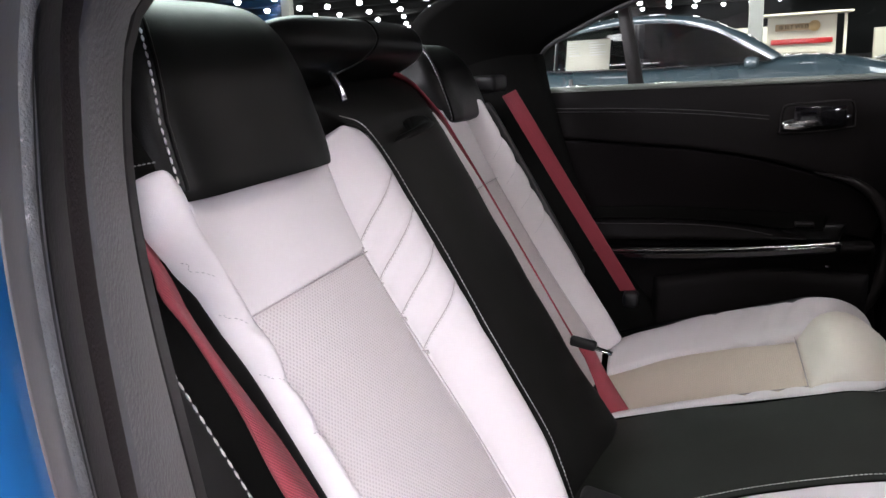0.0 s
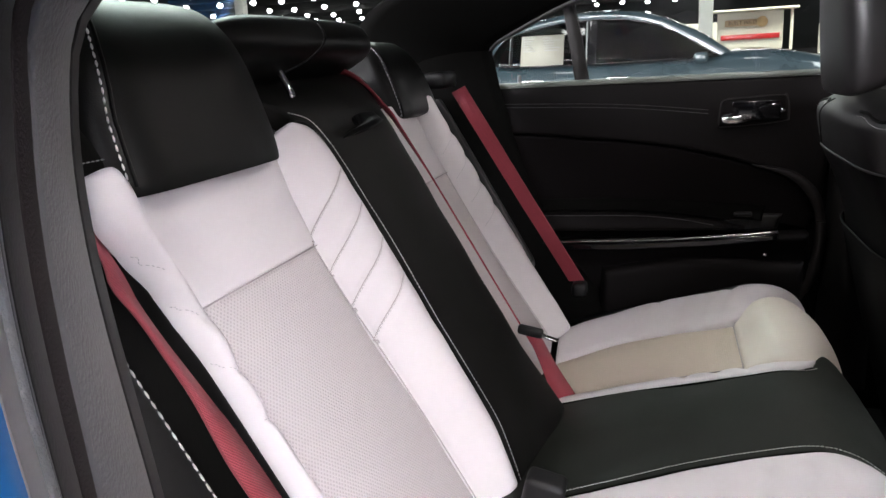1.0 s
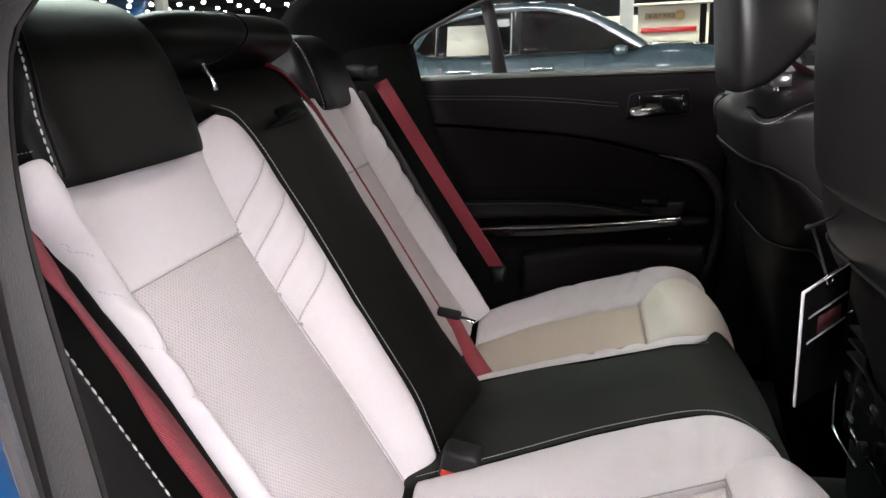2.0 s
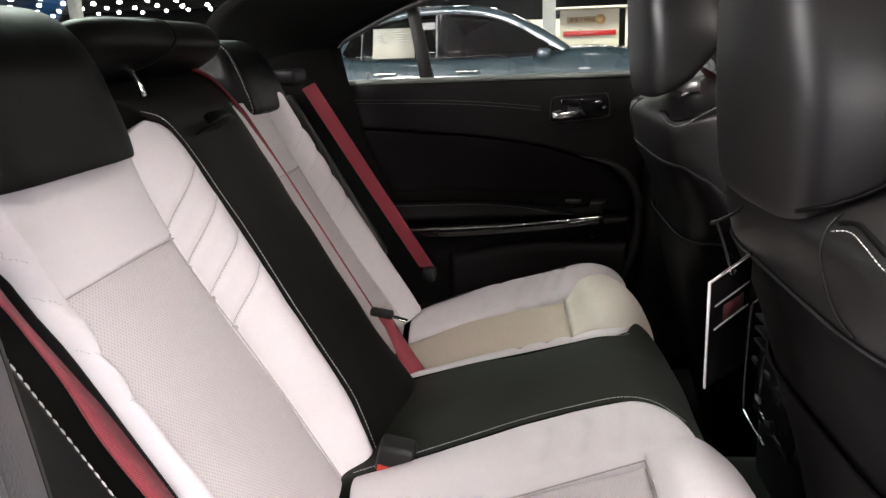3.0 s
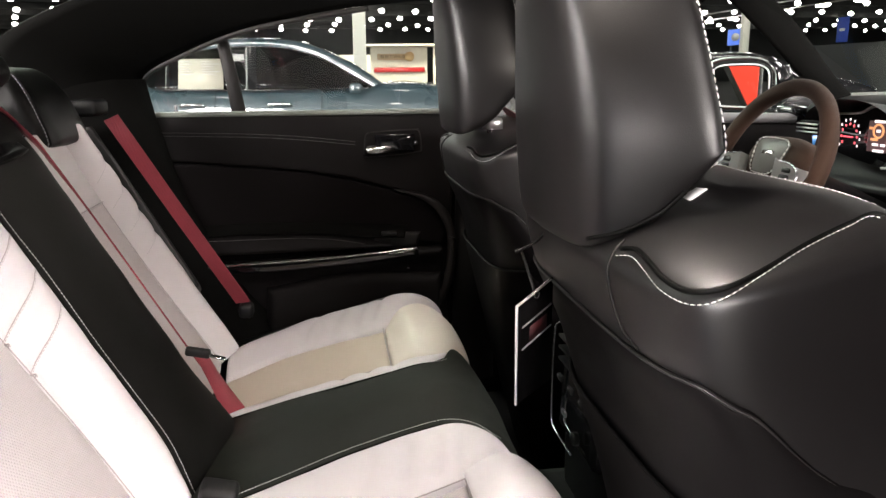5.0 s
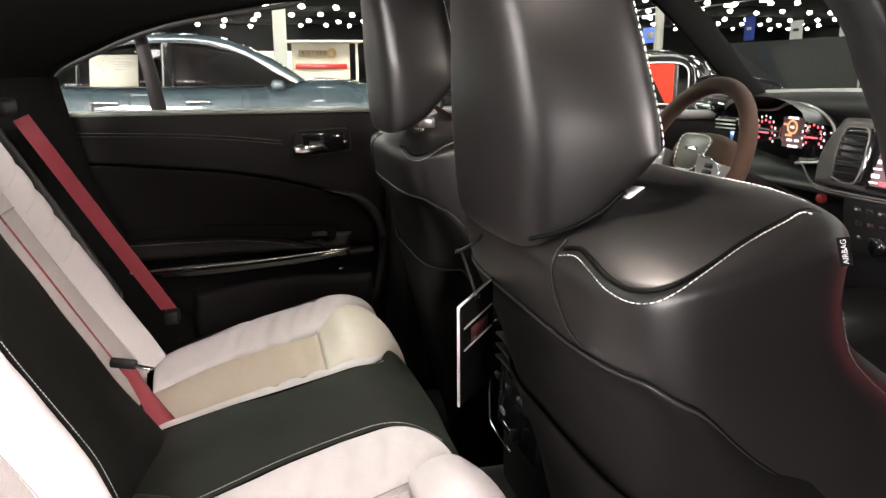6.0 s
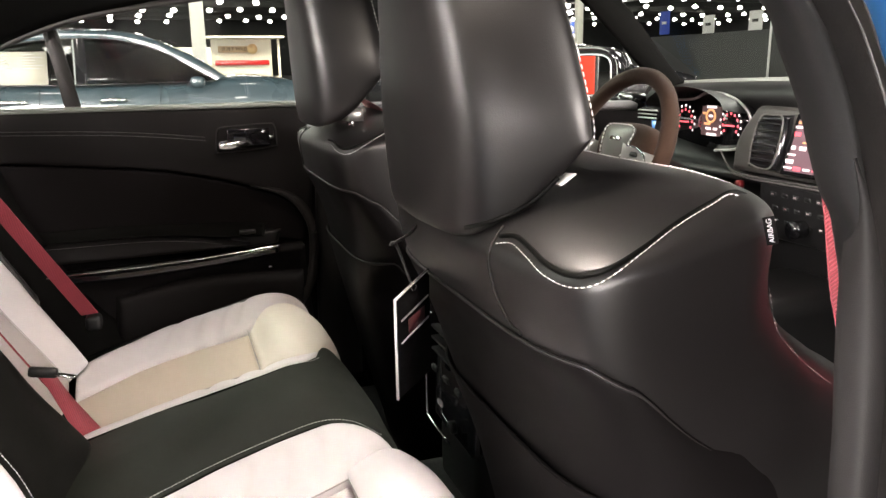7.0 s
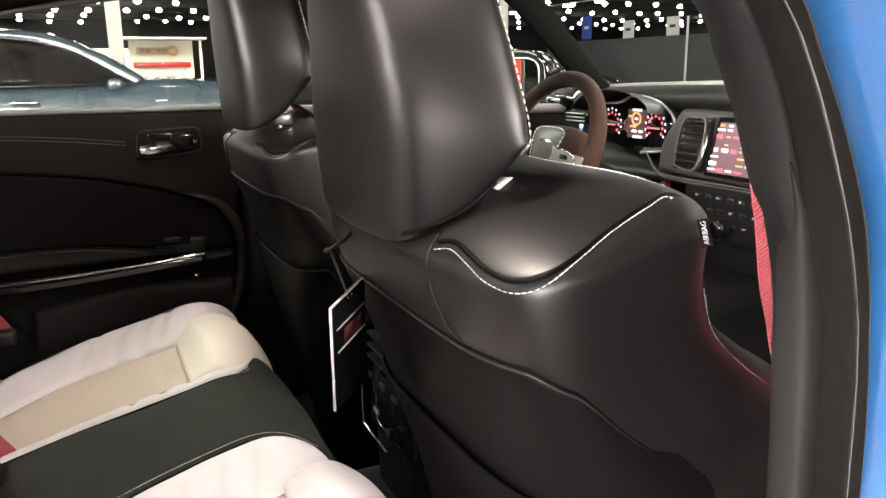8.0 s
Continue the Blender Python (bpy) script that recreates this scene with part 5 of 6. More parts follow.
# outer skin round the rear window, far doors and the shelf behind the bench
part("rear_pillar_skin", strip([(-0.04, -0.655, 1.30), (-0.30, -0.65, 1.26), (-0.60, -0.67, 1.13), (-0.92, -0.71, 0.99)], [(-0.06, -0.77, 0.99), (-0.30, -0.81, 0.985), (-0.60, -0.83, 0.975), (-0.92, -0.85, 0.955)], 0.02, 30, 8, Vector((0, -1, 0.4))), BLUE_PAINT, car, "blue painted rear pillar")
part("far_flank", strip([(-1.2, 0.86, 0.93), (-0.3, 0.87, 0.935), (0.6, 0.875, 0.935), (1.88, 0.86, 0.92)], [(-1.2, 0.88, 0.35), (-0.3, 0.90, 0.33), (0.6, 0.91, 0.31), (1.88, 0.90, 0.32)], 0.04, 50, 12, Vector((0, 1, 0))), BLUE_PAINT, car, "blue painted far doors")
part("parcel_shelf", box((0.62, 1.10, 0.02), (-0.58, 0, 0.955), 0.006), FABRIC_BLACK, car, "black cloth shelf under the rear window")

# closed front passenger door outside the seat, unseen; blocks lamp light from the dash
front_door = part("front_door", strip([(0.70, -0.86, 0.94), (1.2, -0.87, 0.94), (1.85, -0.86, 0.93)], [(0.72, -0.90, 0.32), (1.2, -0.91, 0.30), (1.85, -0.90, 0.32)], 0.05, 30, 12, Vector((0, -1, 0))), BLUE_PAINT, car, "blue front passenger door")
part("front_door_card", strip([(0.72, -0.78, 0.96), (1.2, -0.78, 0.97), (1.80, -0.78, 0.96)], [(0.74, -0.80, 0.36), (1.2, -0.80, 0.34), (1.80, -0.80, 0.36)], -0.03, 30, 12, Vector((0, -1, 0))), DOOR_TRIM, front_door, "black front door trim")

# near side: the open doorway, seen edge-on
def jamb(y, rows, arch):
    """One line of the door opening: up the pillar at one depth, then forwards under the roof rail."""
    heights = np.linspace(rows[0][1], rows[-1][1], 14)
    weights = [0.4, 0.6] + [1.0] * (len(rows) - 3) + [3.0]
    across = np.polyval(np.polyfit([z - 0.9 for _, z in rows], [x for x, _ in rows], 4, w=weights), heights - 0.9)
    column = [(float(x), y, float(z)) for x, z in zip(across, heights)]
    return column + arch


J1 = jamb(-0.62, [(0.078, 0.50), (0.070, 0.70), (0.060, 0.850), (0.051, 0.901), (0.048, 0.942), (0.046, 0.994), (0.050, 1.033), (0.056, 1.058)], [(0.068, -0.617, 1.078), (0.10, -0.612, 1.105), (0.18, -0.60, 1.155), (0.32, -0.585, 1.19), (0.45, -0.58, 1.20)])
J2 = jamb(-0.68, [(0.088, 0.50), (0.085, 0.70), (0.083, 0.889), (0.083, 0.931), (0.081, 0.974), (0.083, 1.014), (0.088, 1.042), (0.097, 1.072)], [(0.135, -0.672, 1.10), (0.205, -0.66, 1.145), (0.33, -0.645, 1.178), (0.45, -0.64, 1.188)])
J3 = jamb(-0.71, [(0.112, 0.50), (0.109, 0.70), (0.106, 0.910), (0.104, 0.965), (0.104, 1.000), (0.106, 1.025), (0.112, 1.050), (0.120, 1.073)], [(0.150, -0.70, 1.097), (0.217, -0.69, 1.139), (0.335, -0.675, 1.171), (0.45, -0.67, 1.181)])
J4 = jamb(-0.74, [(0.134, 0.50), (0.131, 0.70), (0.128, 0.931), (0.126, 0.977), (0.127, 1.008), (0.130, 1.032), (0.134, 1.052), (0.142, 1.070)], [(0.168, -0.73, 1.091), (0.230, -0.72, 1.133), (0.34, -0.705, 1.165), (0.45, -0.70, 1.175)])
J5 = jamb(-0.755, [(0.148, 0.50), (0.145, 0.70), (0.141, 0.942), (0.138, 0.977), (0.139, 1.005), (0.142, 1.030), (0.147, 1.052), (0.154, 1.068)], [(0.178, -0.745, 1.087), (0.238, -0.735, 1.127), (0.345, -0.72, 1.157), (0.45, -0.715, 1.167)])
J6 = jamb(-0.775, [(0.160, 0.50), (0.158, 0.70), (0.155, 0.956), (0.153, 0.992), (0.154, 1.012), (0.157, 1.035), (0.160, 1.052), (0.167, 1.066)], [(0.195, -0.765, 1.084), (0.25, -0.755, 1.122), (0.35, -0.74, 1.152), (0.45, -0.735, 1.162)])
J7 = [(x - 0.03, y - 0.10, z) for x, y, z in J6]
between = lambda a, b, t: [tuple(p + (q - p) * t for p, q in zip(u, v)) for u, v in zip(spline(a, 30), spline(b, 30))]
side_out = Vector((0.8, -0.6, 0))
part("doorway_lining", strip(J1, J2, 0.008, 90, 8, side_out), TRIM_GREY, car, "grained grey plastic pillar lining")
part("seal_felt", strip(J2, J3, 0.005, 90, 8, side_out), SEAL_FELT, car, "brownish black felt of the door seal")
part("doorway_seal", strip(J3, J4, 0.004, 90, 8, side_out), RUBBER, car, "black rubber door seal")
part("seal_lip", strip(J4, J5, 0.003, 90, 8, side_out), RUBBER, car)
for t in (0.05, 0.42):
    part("seal_ridge", tube(between(J4, J5, t), 0.0005, 90, 6), EDGE_GREY, car, "thin ridge of the door seal")
# this bead carries the black seal's bright highlight in its pale colour
part("seal_bead", tube([(x + 0.002, y - 0.002, z) for x, y, z in J5], 0.0022, 90, 12), SEAL_SHINE, car, "bead along the seal, pale for the highlight on it")
part("doorway_edge", strip(J5, J6, 0.003, 90, 8, side_out), JAMB_LIT, car, "edge of the door opening, paler for the hall light")
part("rear_quarter", strip(J6, J7, 0.006, 90, 10, side_out), BLUE_PAINT, car, "glossy blue rear body side")
part("rear_quarter_inner", strip([(x - 0.03, y + 0.04, z) for x, y, z in J1], J1, 0.004, 60, 6, side_out), RUBBER, car)
# unseen rail, added to stop lamp light leaking in above the doorway
part("near_roof_rail", strip([(0.04, -0.625, 1.075), (0.068, -0.605, 1.095), (0.10, -0.600, 1.122), (0.18, -0.588, 1.172), (0.32, -0.573, 1.205), (0.45, -0.570, 1.215), (0.60, -0.58, 1.21), (0.95, -0.60, 1.20), (1.13, -0.60, 1.17)],
     [(-0.14, -0.56, 1.25), (-0.10, -0.56, 1.29), (-0.02, -0.56, 1.32), (0.12, -0.56, 1.335), (0.30, -0.56, 1.335), (0.45, -0.56, 1.335), (0.60, -0.56, 1.33), (0.95, -0.56, 1.30), (1.13, -0.56, 1.27)], 0.012, 60, 8, Vector((0, 1, -0.3))), FABRIC_BLACK, car, "unseen black roof rail added over the doorway")
# unseen lining, bent inwards to block lamp light from behind the pillar
part("rear_side_lining", strip([(0.035, -0.635, 1.12), (-0.10, -0.57, 1.28), (-0.32, -0.52, 1.26), (-0.60, -0.51, 1.13), (-0.86, -0.54, 1.0), (-1.15, -0.58, 0.97)], [(0.035, -0.66, 0.45), (-0.10, -0.67, 0.45), (-0.40, -0.68, 0.45), (-0.80, -0.68, 0.45), (-1.15, -0.68, 0.45)], 0.01, 40, 10, Vector((0, -1, 0))), FABRIC_BLACK, car, "unseen black lining added behind the door opening")
M1 = [(0.45, -0.58, 1.20), (0.52, -0.60, 1.19), (0.565, -0.63, 1.145), (0.599, -0.66, 1.089), (0.614, -0.66, 1.064), (0.630, -0.66, 1.035), (0.643, -0.66, 1.003), (0.650, -0.66, 0.989), (0.660, -0.66, 0.974), (0.666, -0.66, 0.956), (0.672, -0.66, 0.937), (0.679, -0.66, 0.905), (0.688, -0.66, 0.86)]
M2 = [(0.45, -0.64, 1.188), (0.52, -0.66, 1.178), (0.565, -0.685, 1.14), (0.593, -0.70, 1.086), (0.610, -0.70, 1.063), (0.624, -0.70, 1.037), (0.635, -0.70, 1.009), (0.644, -0.70, 0.982), (0.655, -0.70, 0.955), (0.664, -0.70, 0.93), (0.674, -0.70, 0.897), (0.684, -0.70, 0.86)]
LOW1 = [(0.655, -0.676, 1.012), (0.657, -0.675, 1.000), (0.656, -0.675, 0.985), (0.655, -0.675, 0.941), (0.657, -0.675, 0.907), (0.660, -0.675, 0.872), (0.663, -0.675, 0.835), (0.668, -0.675, 0.70), (0.67, -0.675, 0.42)]
LOW2 = [(0.630, -0.700, 1.012), (0.636, -0.700, 1.002), (0.646, -0.700, 0.988), (0.657, -0.700, 0.965), (0.669, -0.700, 0.940), (0.677, -0.700, 0.909), (0.680, -0.700, 0.876), (0.683, -0.700, 0.70), (0.684, -0.70, 0.42)]
M3 = [(0.45, -0.70, 1.176), (0.50, -0.705, 1.166), (0.54, -0.73, 1.125), (0.567, -0.745, 1.082), (0.581, -0.745, 1.063), (0.594, -0.745, 1.040), (0.606, -0.745, 1.015), (0.617, -0.745, 0.990), (0.626, -0.745, 0.962), (0.632, -0.745, 0.934), (0.637, -0.745, 0.875), (0.642, -0.745, 0.70), (0.645, -0.745, 0.42)]
M4 = [(0.45, -0.735, 1.162), (0.48, -0.745, 1.150), (0.512, -0.77, 1.112), (0.536, -0.78, 1.079), (0.547, -0.78, 1.062), (0.559, -0.78, 1.042), (0.570, -0.78, 1.022), (0.580, -0.78, 0.999), (0.586, -0.78, 0.976), (0.590, -0.78, 0.952), (0.596, -0.78, 0.89), (0.602, -0.78, 0.70), (0.605, -0.78, 0.42)]
M2_DOWN = M2[:7] + [(0.648, -0.705, 0.96), (0.662, -0.705, 0.90), (0.672, -0.705, 0.70), (0.675, -0.705, 0.42)]
M5 = [(x + 0.01 + 0.30 * max(0.0, 1.0 - z), y - 0.11, z) for x, y, z in M4]
side_out = Vector((-0.75, -0.6, 0))
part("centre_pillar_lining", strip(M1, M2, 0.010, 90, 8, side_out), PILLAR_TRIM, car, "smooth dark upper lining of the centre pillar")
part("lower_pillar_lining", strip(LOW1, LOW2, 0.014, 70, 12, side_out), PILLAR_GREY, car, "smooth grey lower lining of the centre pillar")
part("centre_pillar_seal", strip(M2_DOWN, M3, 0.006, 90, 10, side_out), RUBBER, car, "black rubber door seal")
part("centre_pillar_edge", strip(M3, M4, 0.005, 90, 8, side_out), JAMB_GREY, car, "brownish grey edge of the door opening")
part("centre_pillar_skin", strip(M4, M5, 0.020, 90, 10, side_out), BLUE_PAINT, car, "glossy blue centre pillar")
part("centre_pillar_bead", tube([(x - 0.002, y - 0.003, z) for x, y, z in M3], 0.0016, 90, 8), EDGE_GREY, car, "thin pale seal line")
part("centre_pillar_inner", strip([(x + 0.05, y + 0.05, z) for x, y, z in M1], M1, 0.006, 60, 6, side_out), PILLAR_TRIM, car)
part("sill", strip([(0.10, -0.62, 0.36), (0.4, -0.62, 0.33), (0.70, -0.62, 0.36)], [(0.10, -0.80, 0.30), (0.4, -0.80, 0.28), (0.70, -0.80, 0.30)], 0.02, 20, 8, Vector((0, 0, 1))), TRIM_GREY, car)
part("rear_flank", strip([(0.108, -0.87, 1.0), (-0.3, -0.87, 1.0), (-1.2, -0.86, 0.98)], [(0.108, -0.88, 0.35), (-0.3, -0.90, 0.35), (-1.2, -0.88, 0.35)], 0.04, 30, 14, Vector((0, -1, 0))), BLUE_PAINT, car)
front_belt = thing("seat_belt", "red front belt hanging by the centre pillar", "seat belt", "front seat belts")
webbing([(0.772, -0.540, 0.986), (0.777, -0.540, 0.964), (0.784, -0.540, 0.937), (0.790, -0.540, 0.908), (0.797, -0.540, 0.879), (0.804, -0.540, 0.859), (0.812, -0.540, 0.833), (0.852, -0.540, 0.700)], [(0.790, -0.582, 0.986), (0.795, -0.582, 0.964), (0.802, -0.582, 0.937), (0.808, -0.582, 0.908), (0.815, -0.582, 0.879), (0.822, -0.582, 0.859), (0.830, -0.582, 0.833), (0.870, -0.582, 0.700)], front_belt)
far_front_belt = thing("seat_belt", "red belt behind the driver headrest", "seat belt", "front seat belts")
webbing([(0.66, 0.60, 1.12), (0.645, 0.50, 1.03), (0.66, 0.30, 0.99), (0.68, 0.2, 0.96)], [(0.69, 0.60, 1.08), (0.68, 0.50, 0.99), (0.69, 0.30, 0.95), (0.71, 0.2, 0.92)], far_front_belt)

# ---- rear console ----
console = thing("centre_console", "black centre console with rear vents and sockets", "console")
part("body", box((0.70, 0.19, 0.32), (1.03, 0.0, 0.535), 0.03, 3), BLACK_PLASTIC, console)
face = part("rear_panel", panel([(0.082, 0.52), (0.086, 0.61), (0.080, 0.695)], [(-0.082, 0.52), (-0.086, 0.61), (-0.080, 0.695)], lambda a, b, h: Vector((0.672 - h + 0.05 * (b - 0.44), a, b)), lambda u, v, a, b: 0.006, 16, 20, 0.012, 0.03), GLOSS_BLACK, console, "gloss black rear panel")
part("rim", tube([(0.668, 0.072, 0.694), (0.664, 0.083, 0.68), (0.662, 0.086, 0.61), (0.660, 0.080, 0.535), (0.660, 0.06, 0.522), (0.660, -0.02, 0.520)], 0.0018, 60, 6), CHROME, face, "thin chrome rim")
for z in (0.678, 0.660, 0.642):
    part("vent_slat", box((0.012, 0.12, 0.004), (0.668, 0.0, z), 0.001), BLACK_PLASTIC, face)
for y in (-0.05, 0.0, 0.05):
    part("button", box((0.005, 0.020, 0.010), (0.664, y, 0.612), 0.002), BLACK_PLASTIC, face)
    part("button_mark", box((0.001, 0.004, 0.004), (0.661, y + 0.006, 0.613)), DIM_THREAD, face)
part("symbol", box((0.003, 0.018, 0.008), (0.661, 0.02, 0.568), 0.0005), DIM_THREAD, face)
part("socket", tube([(0.666, -0.03, 0.55), (0.658, -0.03, 0.55)], 0.010, 4, 14), BLACK_PLASTIC, face)

# ---- dashboard ----
dash = thing("dashboard", "black dashboard with pale padded top", "dashboard")
profile = [(1.74, 0.99), (1.62, 1.018), (1.52, 1.026), (1.46, 1.022), (1.425, 1.008), (1.415, 0.985), (1.44, 0.965), (1.45, 0.93), (1.425, 0.86), (1.39, 0.845), (1.385, 0.83), (1.43, 0.815), (1.44, 0.73), (1.46, 0.60), (1.55, 0.5)]
prof = spline([(a, b, 0) for a, b in profile], 60)
rings = [[Vector((p.x + 0.05 * (y / 0.7) ** 2, y, p.y - 0.018 * (y / 0.7) ** 2)) for p in prof] for y in [-0.71 + 1.42 * k / 40 for k in range(41)]]
part("dash_body", loft(rings, closed=False), BLACK_PLASTIC, dash)
part("dash_top", panel([(1.475, -0.70), (1.47, -0.3), (1.47, 0.3), (1.475, 0.70)], [(1.68, -0.70), (1.70, -0.3), (1.70, 0.3), (1.68, 0.70)], lambda a, b, h: Vector((a + 0.05 * (b / 0.7) ** 2, b, 1.023 - 0.12 * max(0, a - 1.55) - 0.018 * (b / 0.7) ** 2 + h)),
     lambda u, v, a, b: 0.008, 14, 50, 0.008), material("grey_soft_pad", (0.28, 0.29, 0.27), 0.55, bump=0.4, scale=700), dash, "pale grey padded top")
part("dash_seam", dashes([(1.472 + 0.05 * (y / 0.7) ** 2, y, 1.026 - 0.018 * (y / 0.7) ** 2) for y in (-0.7, -0.35, 0, 0.35, 0.7)], 0.008, 0.006, 0.0008), GREY_THREAD, dash)
hood = []
for k in range(25):
    f = k / 24
    y = 0.555 - 0.27 * f
    r = math.sin(math.pi * f) ** 0.5
    hood.append([Vector((1.36 + 0.10 * g, y, 0.965 + 0.045 * r - 0.015 * g)) for g in (0, 0.15, 0.4, 0.7, 1)])
part("cluster_hood", loft(hood, closed=False), BLACK_PLASTIC, dash)
cl = part("gauge_panel", slab([(0.55, 0.90), (0.54, 0.968), (0.50, 0.978), (0.45, 0.980), (0.41, 0.994), (0.36, 0.994), (0.31, 0.980), (0.275, 0.955), (0.270, 0.92), (0.295, 0.888), (0.37, 0.876), (0.45, 0.885)], lambda a, b, c: Vector((1.425 + 0.1 * (b - 0.94) - c, a, b)), 0.004), GLOSS_BLACK, dash, "dark instrument cluster")
part("cluster_rim", tube([Vector((1.415, a, b)) for a, b in ((0.55, 0.90), (0.54, 0.968), (0.45, 0.981), (0.41, 0.995), (0.36, 0.995), (0.31, 0.982), (0.272, 0.955), (0.270, 0.92), (0.295, 0.887), (0.37, 0.875))], 0.003, 70, 6), SATIN, dash, "satin metal rim")
DIM_GLOW = glow("button_light", (1.0, 0.80, 0.80), 0.10)
RED_GLOW, WARM_GLOW, WHITE_GLOW = glow("red_light", (1.0, 0.12, 0.16), 1.3), glow("amber_light", (1.0, 0.45, 0.20), 0.8), glow("white_light", (1.0, 0.88, 0.90), 1.2)


def ring_of_bars(cy, cz, r, name, mat, parent, count, w):
    for k in range(count):
        a = radians(215 - 250 * k / (count - 1))
        part(name, box((0.002, w, 0.005), (1.416, cy - r * math.cos(a), cz + r * math.sin(a)), 0.0005, 1, None), mat, parent)


for cy, r in ((0.478, 0.034), (0.328, 0.032)):
    ring_of_bars(cy, 0.932, r, "tick", WHITE_GLOW, cl, 11, 0.003)
    ring_of_bars(cy, 0.932, r * 0.72, "tick", RED_GLOW, cl, 9, 0.004)
part("info_screen", box((0.002, 0.064, 0.062), (1.418, 0.390, 0.936), 0.001), glow("dim_screen", (0.30, 0.16, 0.18), 0.10), cl)
part("info_ring", tube([(1.415, 0.390 + 0.014 * math.cos(q), 0.947 + 0.013 * math.sin(q)) for q in [0.35 * k for k in range(19)]], 0.002, 50, 6), WARM_GLOW, cl)
for y, z, w, m in ((0.390, 0.947, 0.010, WHITE_GLOW), (0.388, 0.966, 0.030, WHITE_GLOW), (0.396, 0.920, 0.016, WHITE_GLOW), (0.374, 0.920, 0.012, WHITE_GLOW), (0.385, 0.908, 0.03, WHITE_GLOW), (0.412, 0.952, 0.008, WARM_GLOW), (0.40, 0.930, 0.02, WARM_GLOW)):
    part("readout", box((0.002, w, 0.005), (1.415, y, z), 0.0005), m, cl)
part("needle", box((0.002, 0.03, 0.003), (1.414, 0.478, 0.930), 0.0005), RED_GLOW, cl)
part("needle", box((0.002, 0.03, 0.003), (1.414, 0.328, 0.930), 0.0005), RED_GLOW, cl)
vent = part("air_vent", panel([(0.205, 0.862), (0.208, 0.915), (0.203, 0.962)], [(0.132, 0.862), (0.128, 0.915), (0.134, 0.962)], lambda a, b, h: Vector((1.375 + 0.22 * (b - 0.91) - h, a, b)), lambda u, v, a, b: 0.008, 14, 18, 0.010, 0.03), GLOSS_BLACK, dash, "black air vent")
for k in range(6):
    part("vent_slat", box((0.012, 0.054, 0.003), (1.357 + 0.0029 * k, 0.168, 0.880 + 0.013 * k), 0.001, 1, pose(0, 0, 0, 0, 20, 0)), BLACK_PLASTIC, vent)
part("vent_rim", tube([(1.366 + 0.22 * (b - 0.912), a, b) for a, b in ((0.198, 0.87), (0.203, 0.915), (0.196, 0.957), (0.168, 0.962), (0.141, 0.957), (0.135, 0.915), (0.14, 0.87), (0.168, 0.864), (0.198, 0.87))], 0.0018, 60, 6), BADGE_GREY, vent)
far_vent = part("air_vent", panel([(0.655, 0.925), (0.652, 0.938), (0.650, 0.955)], [(0.570, 0.925), (0.570, 0.938), (0.572, 0.955)], lambda a, b, h: Vector((1.42 - h, a, b)), lambda u, v, a, b: 0.010, 14, 10, 0.006, 0.03), GLOSS_BLACK, dash, "black air vent with bright slats")
for k in range(3):
    part("vent_slat", box((0.010, 0.070, 0.0025), (1.408, 0.612, 0.931 + 0.009 * k), 0.0008), SATIN, far_vent)
part("console_surround", panel([(0.262, 0.850), (0.268, 0.91), (0.235, 0.975)], [(-0.20, 0.845), (-0.20, 0.91), (-0.19, 0.972)], lambda a, b, h: Vector((1.387 + 0.25 * (b - 0.91) - h, a, b)), lambda u, v, a, b: 0.004, 30, 14, 0.012, 0.04), SURROUND_GREY, dash, "dark satin surround of the screen and vents")
for z, x in ((0.842, 1.382), (0.836, 1.386)):
    part("fascia_line", tube([(x + 0.02, 0.335, z + 0.036), (x, 0.285, z + 0.012), (x - 0.002, 0.24, z), (x - 0.004, 0.06, z), (x - 0.004, -0.2, z)], 0.0018, 60, 6), BADGE_GREY, dash)
screen = part("touch_screen", box((0.010, 0.215, 0.112), (1.374, 0.008, 0.912), 0.003, 2, pose(0, 0, 0, 0, 16, 0)), GLOSS_BLACK, dash, "lit touch screen")
part("display", box((0.002, 0.195, 0.094), (1.3682, 0.008, 0.912), 0.0005, 1, pose(0, 0, 0, 0, 16, 0)), glow("display_light", (0.24, 0.14, 0.17), 0.5), screen, "glowing pinkish display")
rnd = random.Random(4)
for row, z in enumerate((0.952, 0.944, 0.932, 0.918, 0.908, 0.896, 0.884, 0.873)):
    for k in range(9):
        y = 0.098 - 0.0215 * k
        w = rnd.uniform(0.008, 0.019)
        if rnd.random() < 0.78:
            part("icon", box((0.002, w, (0.003, 0.004, 0.007)[rnd.randrange(3)]), (1.3665 + 0.287 * (z - 0.912), y, z), 0.0004), (WHITE_GLOW, WHITE_GLOW, RED_GLOW, WARM_GLOW, WHITE_GLOW)[rnd.randrange(5)], screen)
part("lower_fascia", panel([(0.21, 0.72), (0.215, 0.78), (0.21, 0.832)], [(-0.20, 0.72), (-0.20, 0.78), (-0.20, 0.832)], lambda a, b, h: Vector((1.40 + 0.2 * (0.83 - b) - h, a, b)), lambda u, v, a, b: 0.006, 24, 16, 0.008, 0.04), BLACK_PLASTIC, dash, "black climate control panel")
for k in range(7):
    for row in range(3):
        part("button", box((0.006, 0.016, 0.009), (1.398 + 0.006 * row, 0.17 - 0.028 * k, 0.812 - 0.026 * row), 0.002, 1), BLACK_PLASTIC, dash)
        if (k + row) % 2 == 0:
            part("button_mark", box((0.001, 0.006, 0.003), (1.394 + 0.006 * row, 0.17 - 0.028 * k, 0.812 - 0.026 * row)), (DIM_GLOW, RED_DARK)[(k * row) % 3 == 1], dash)
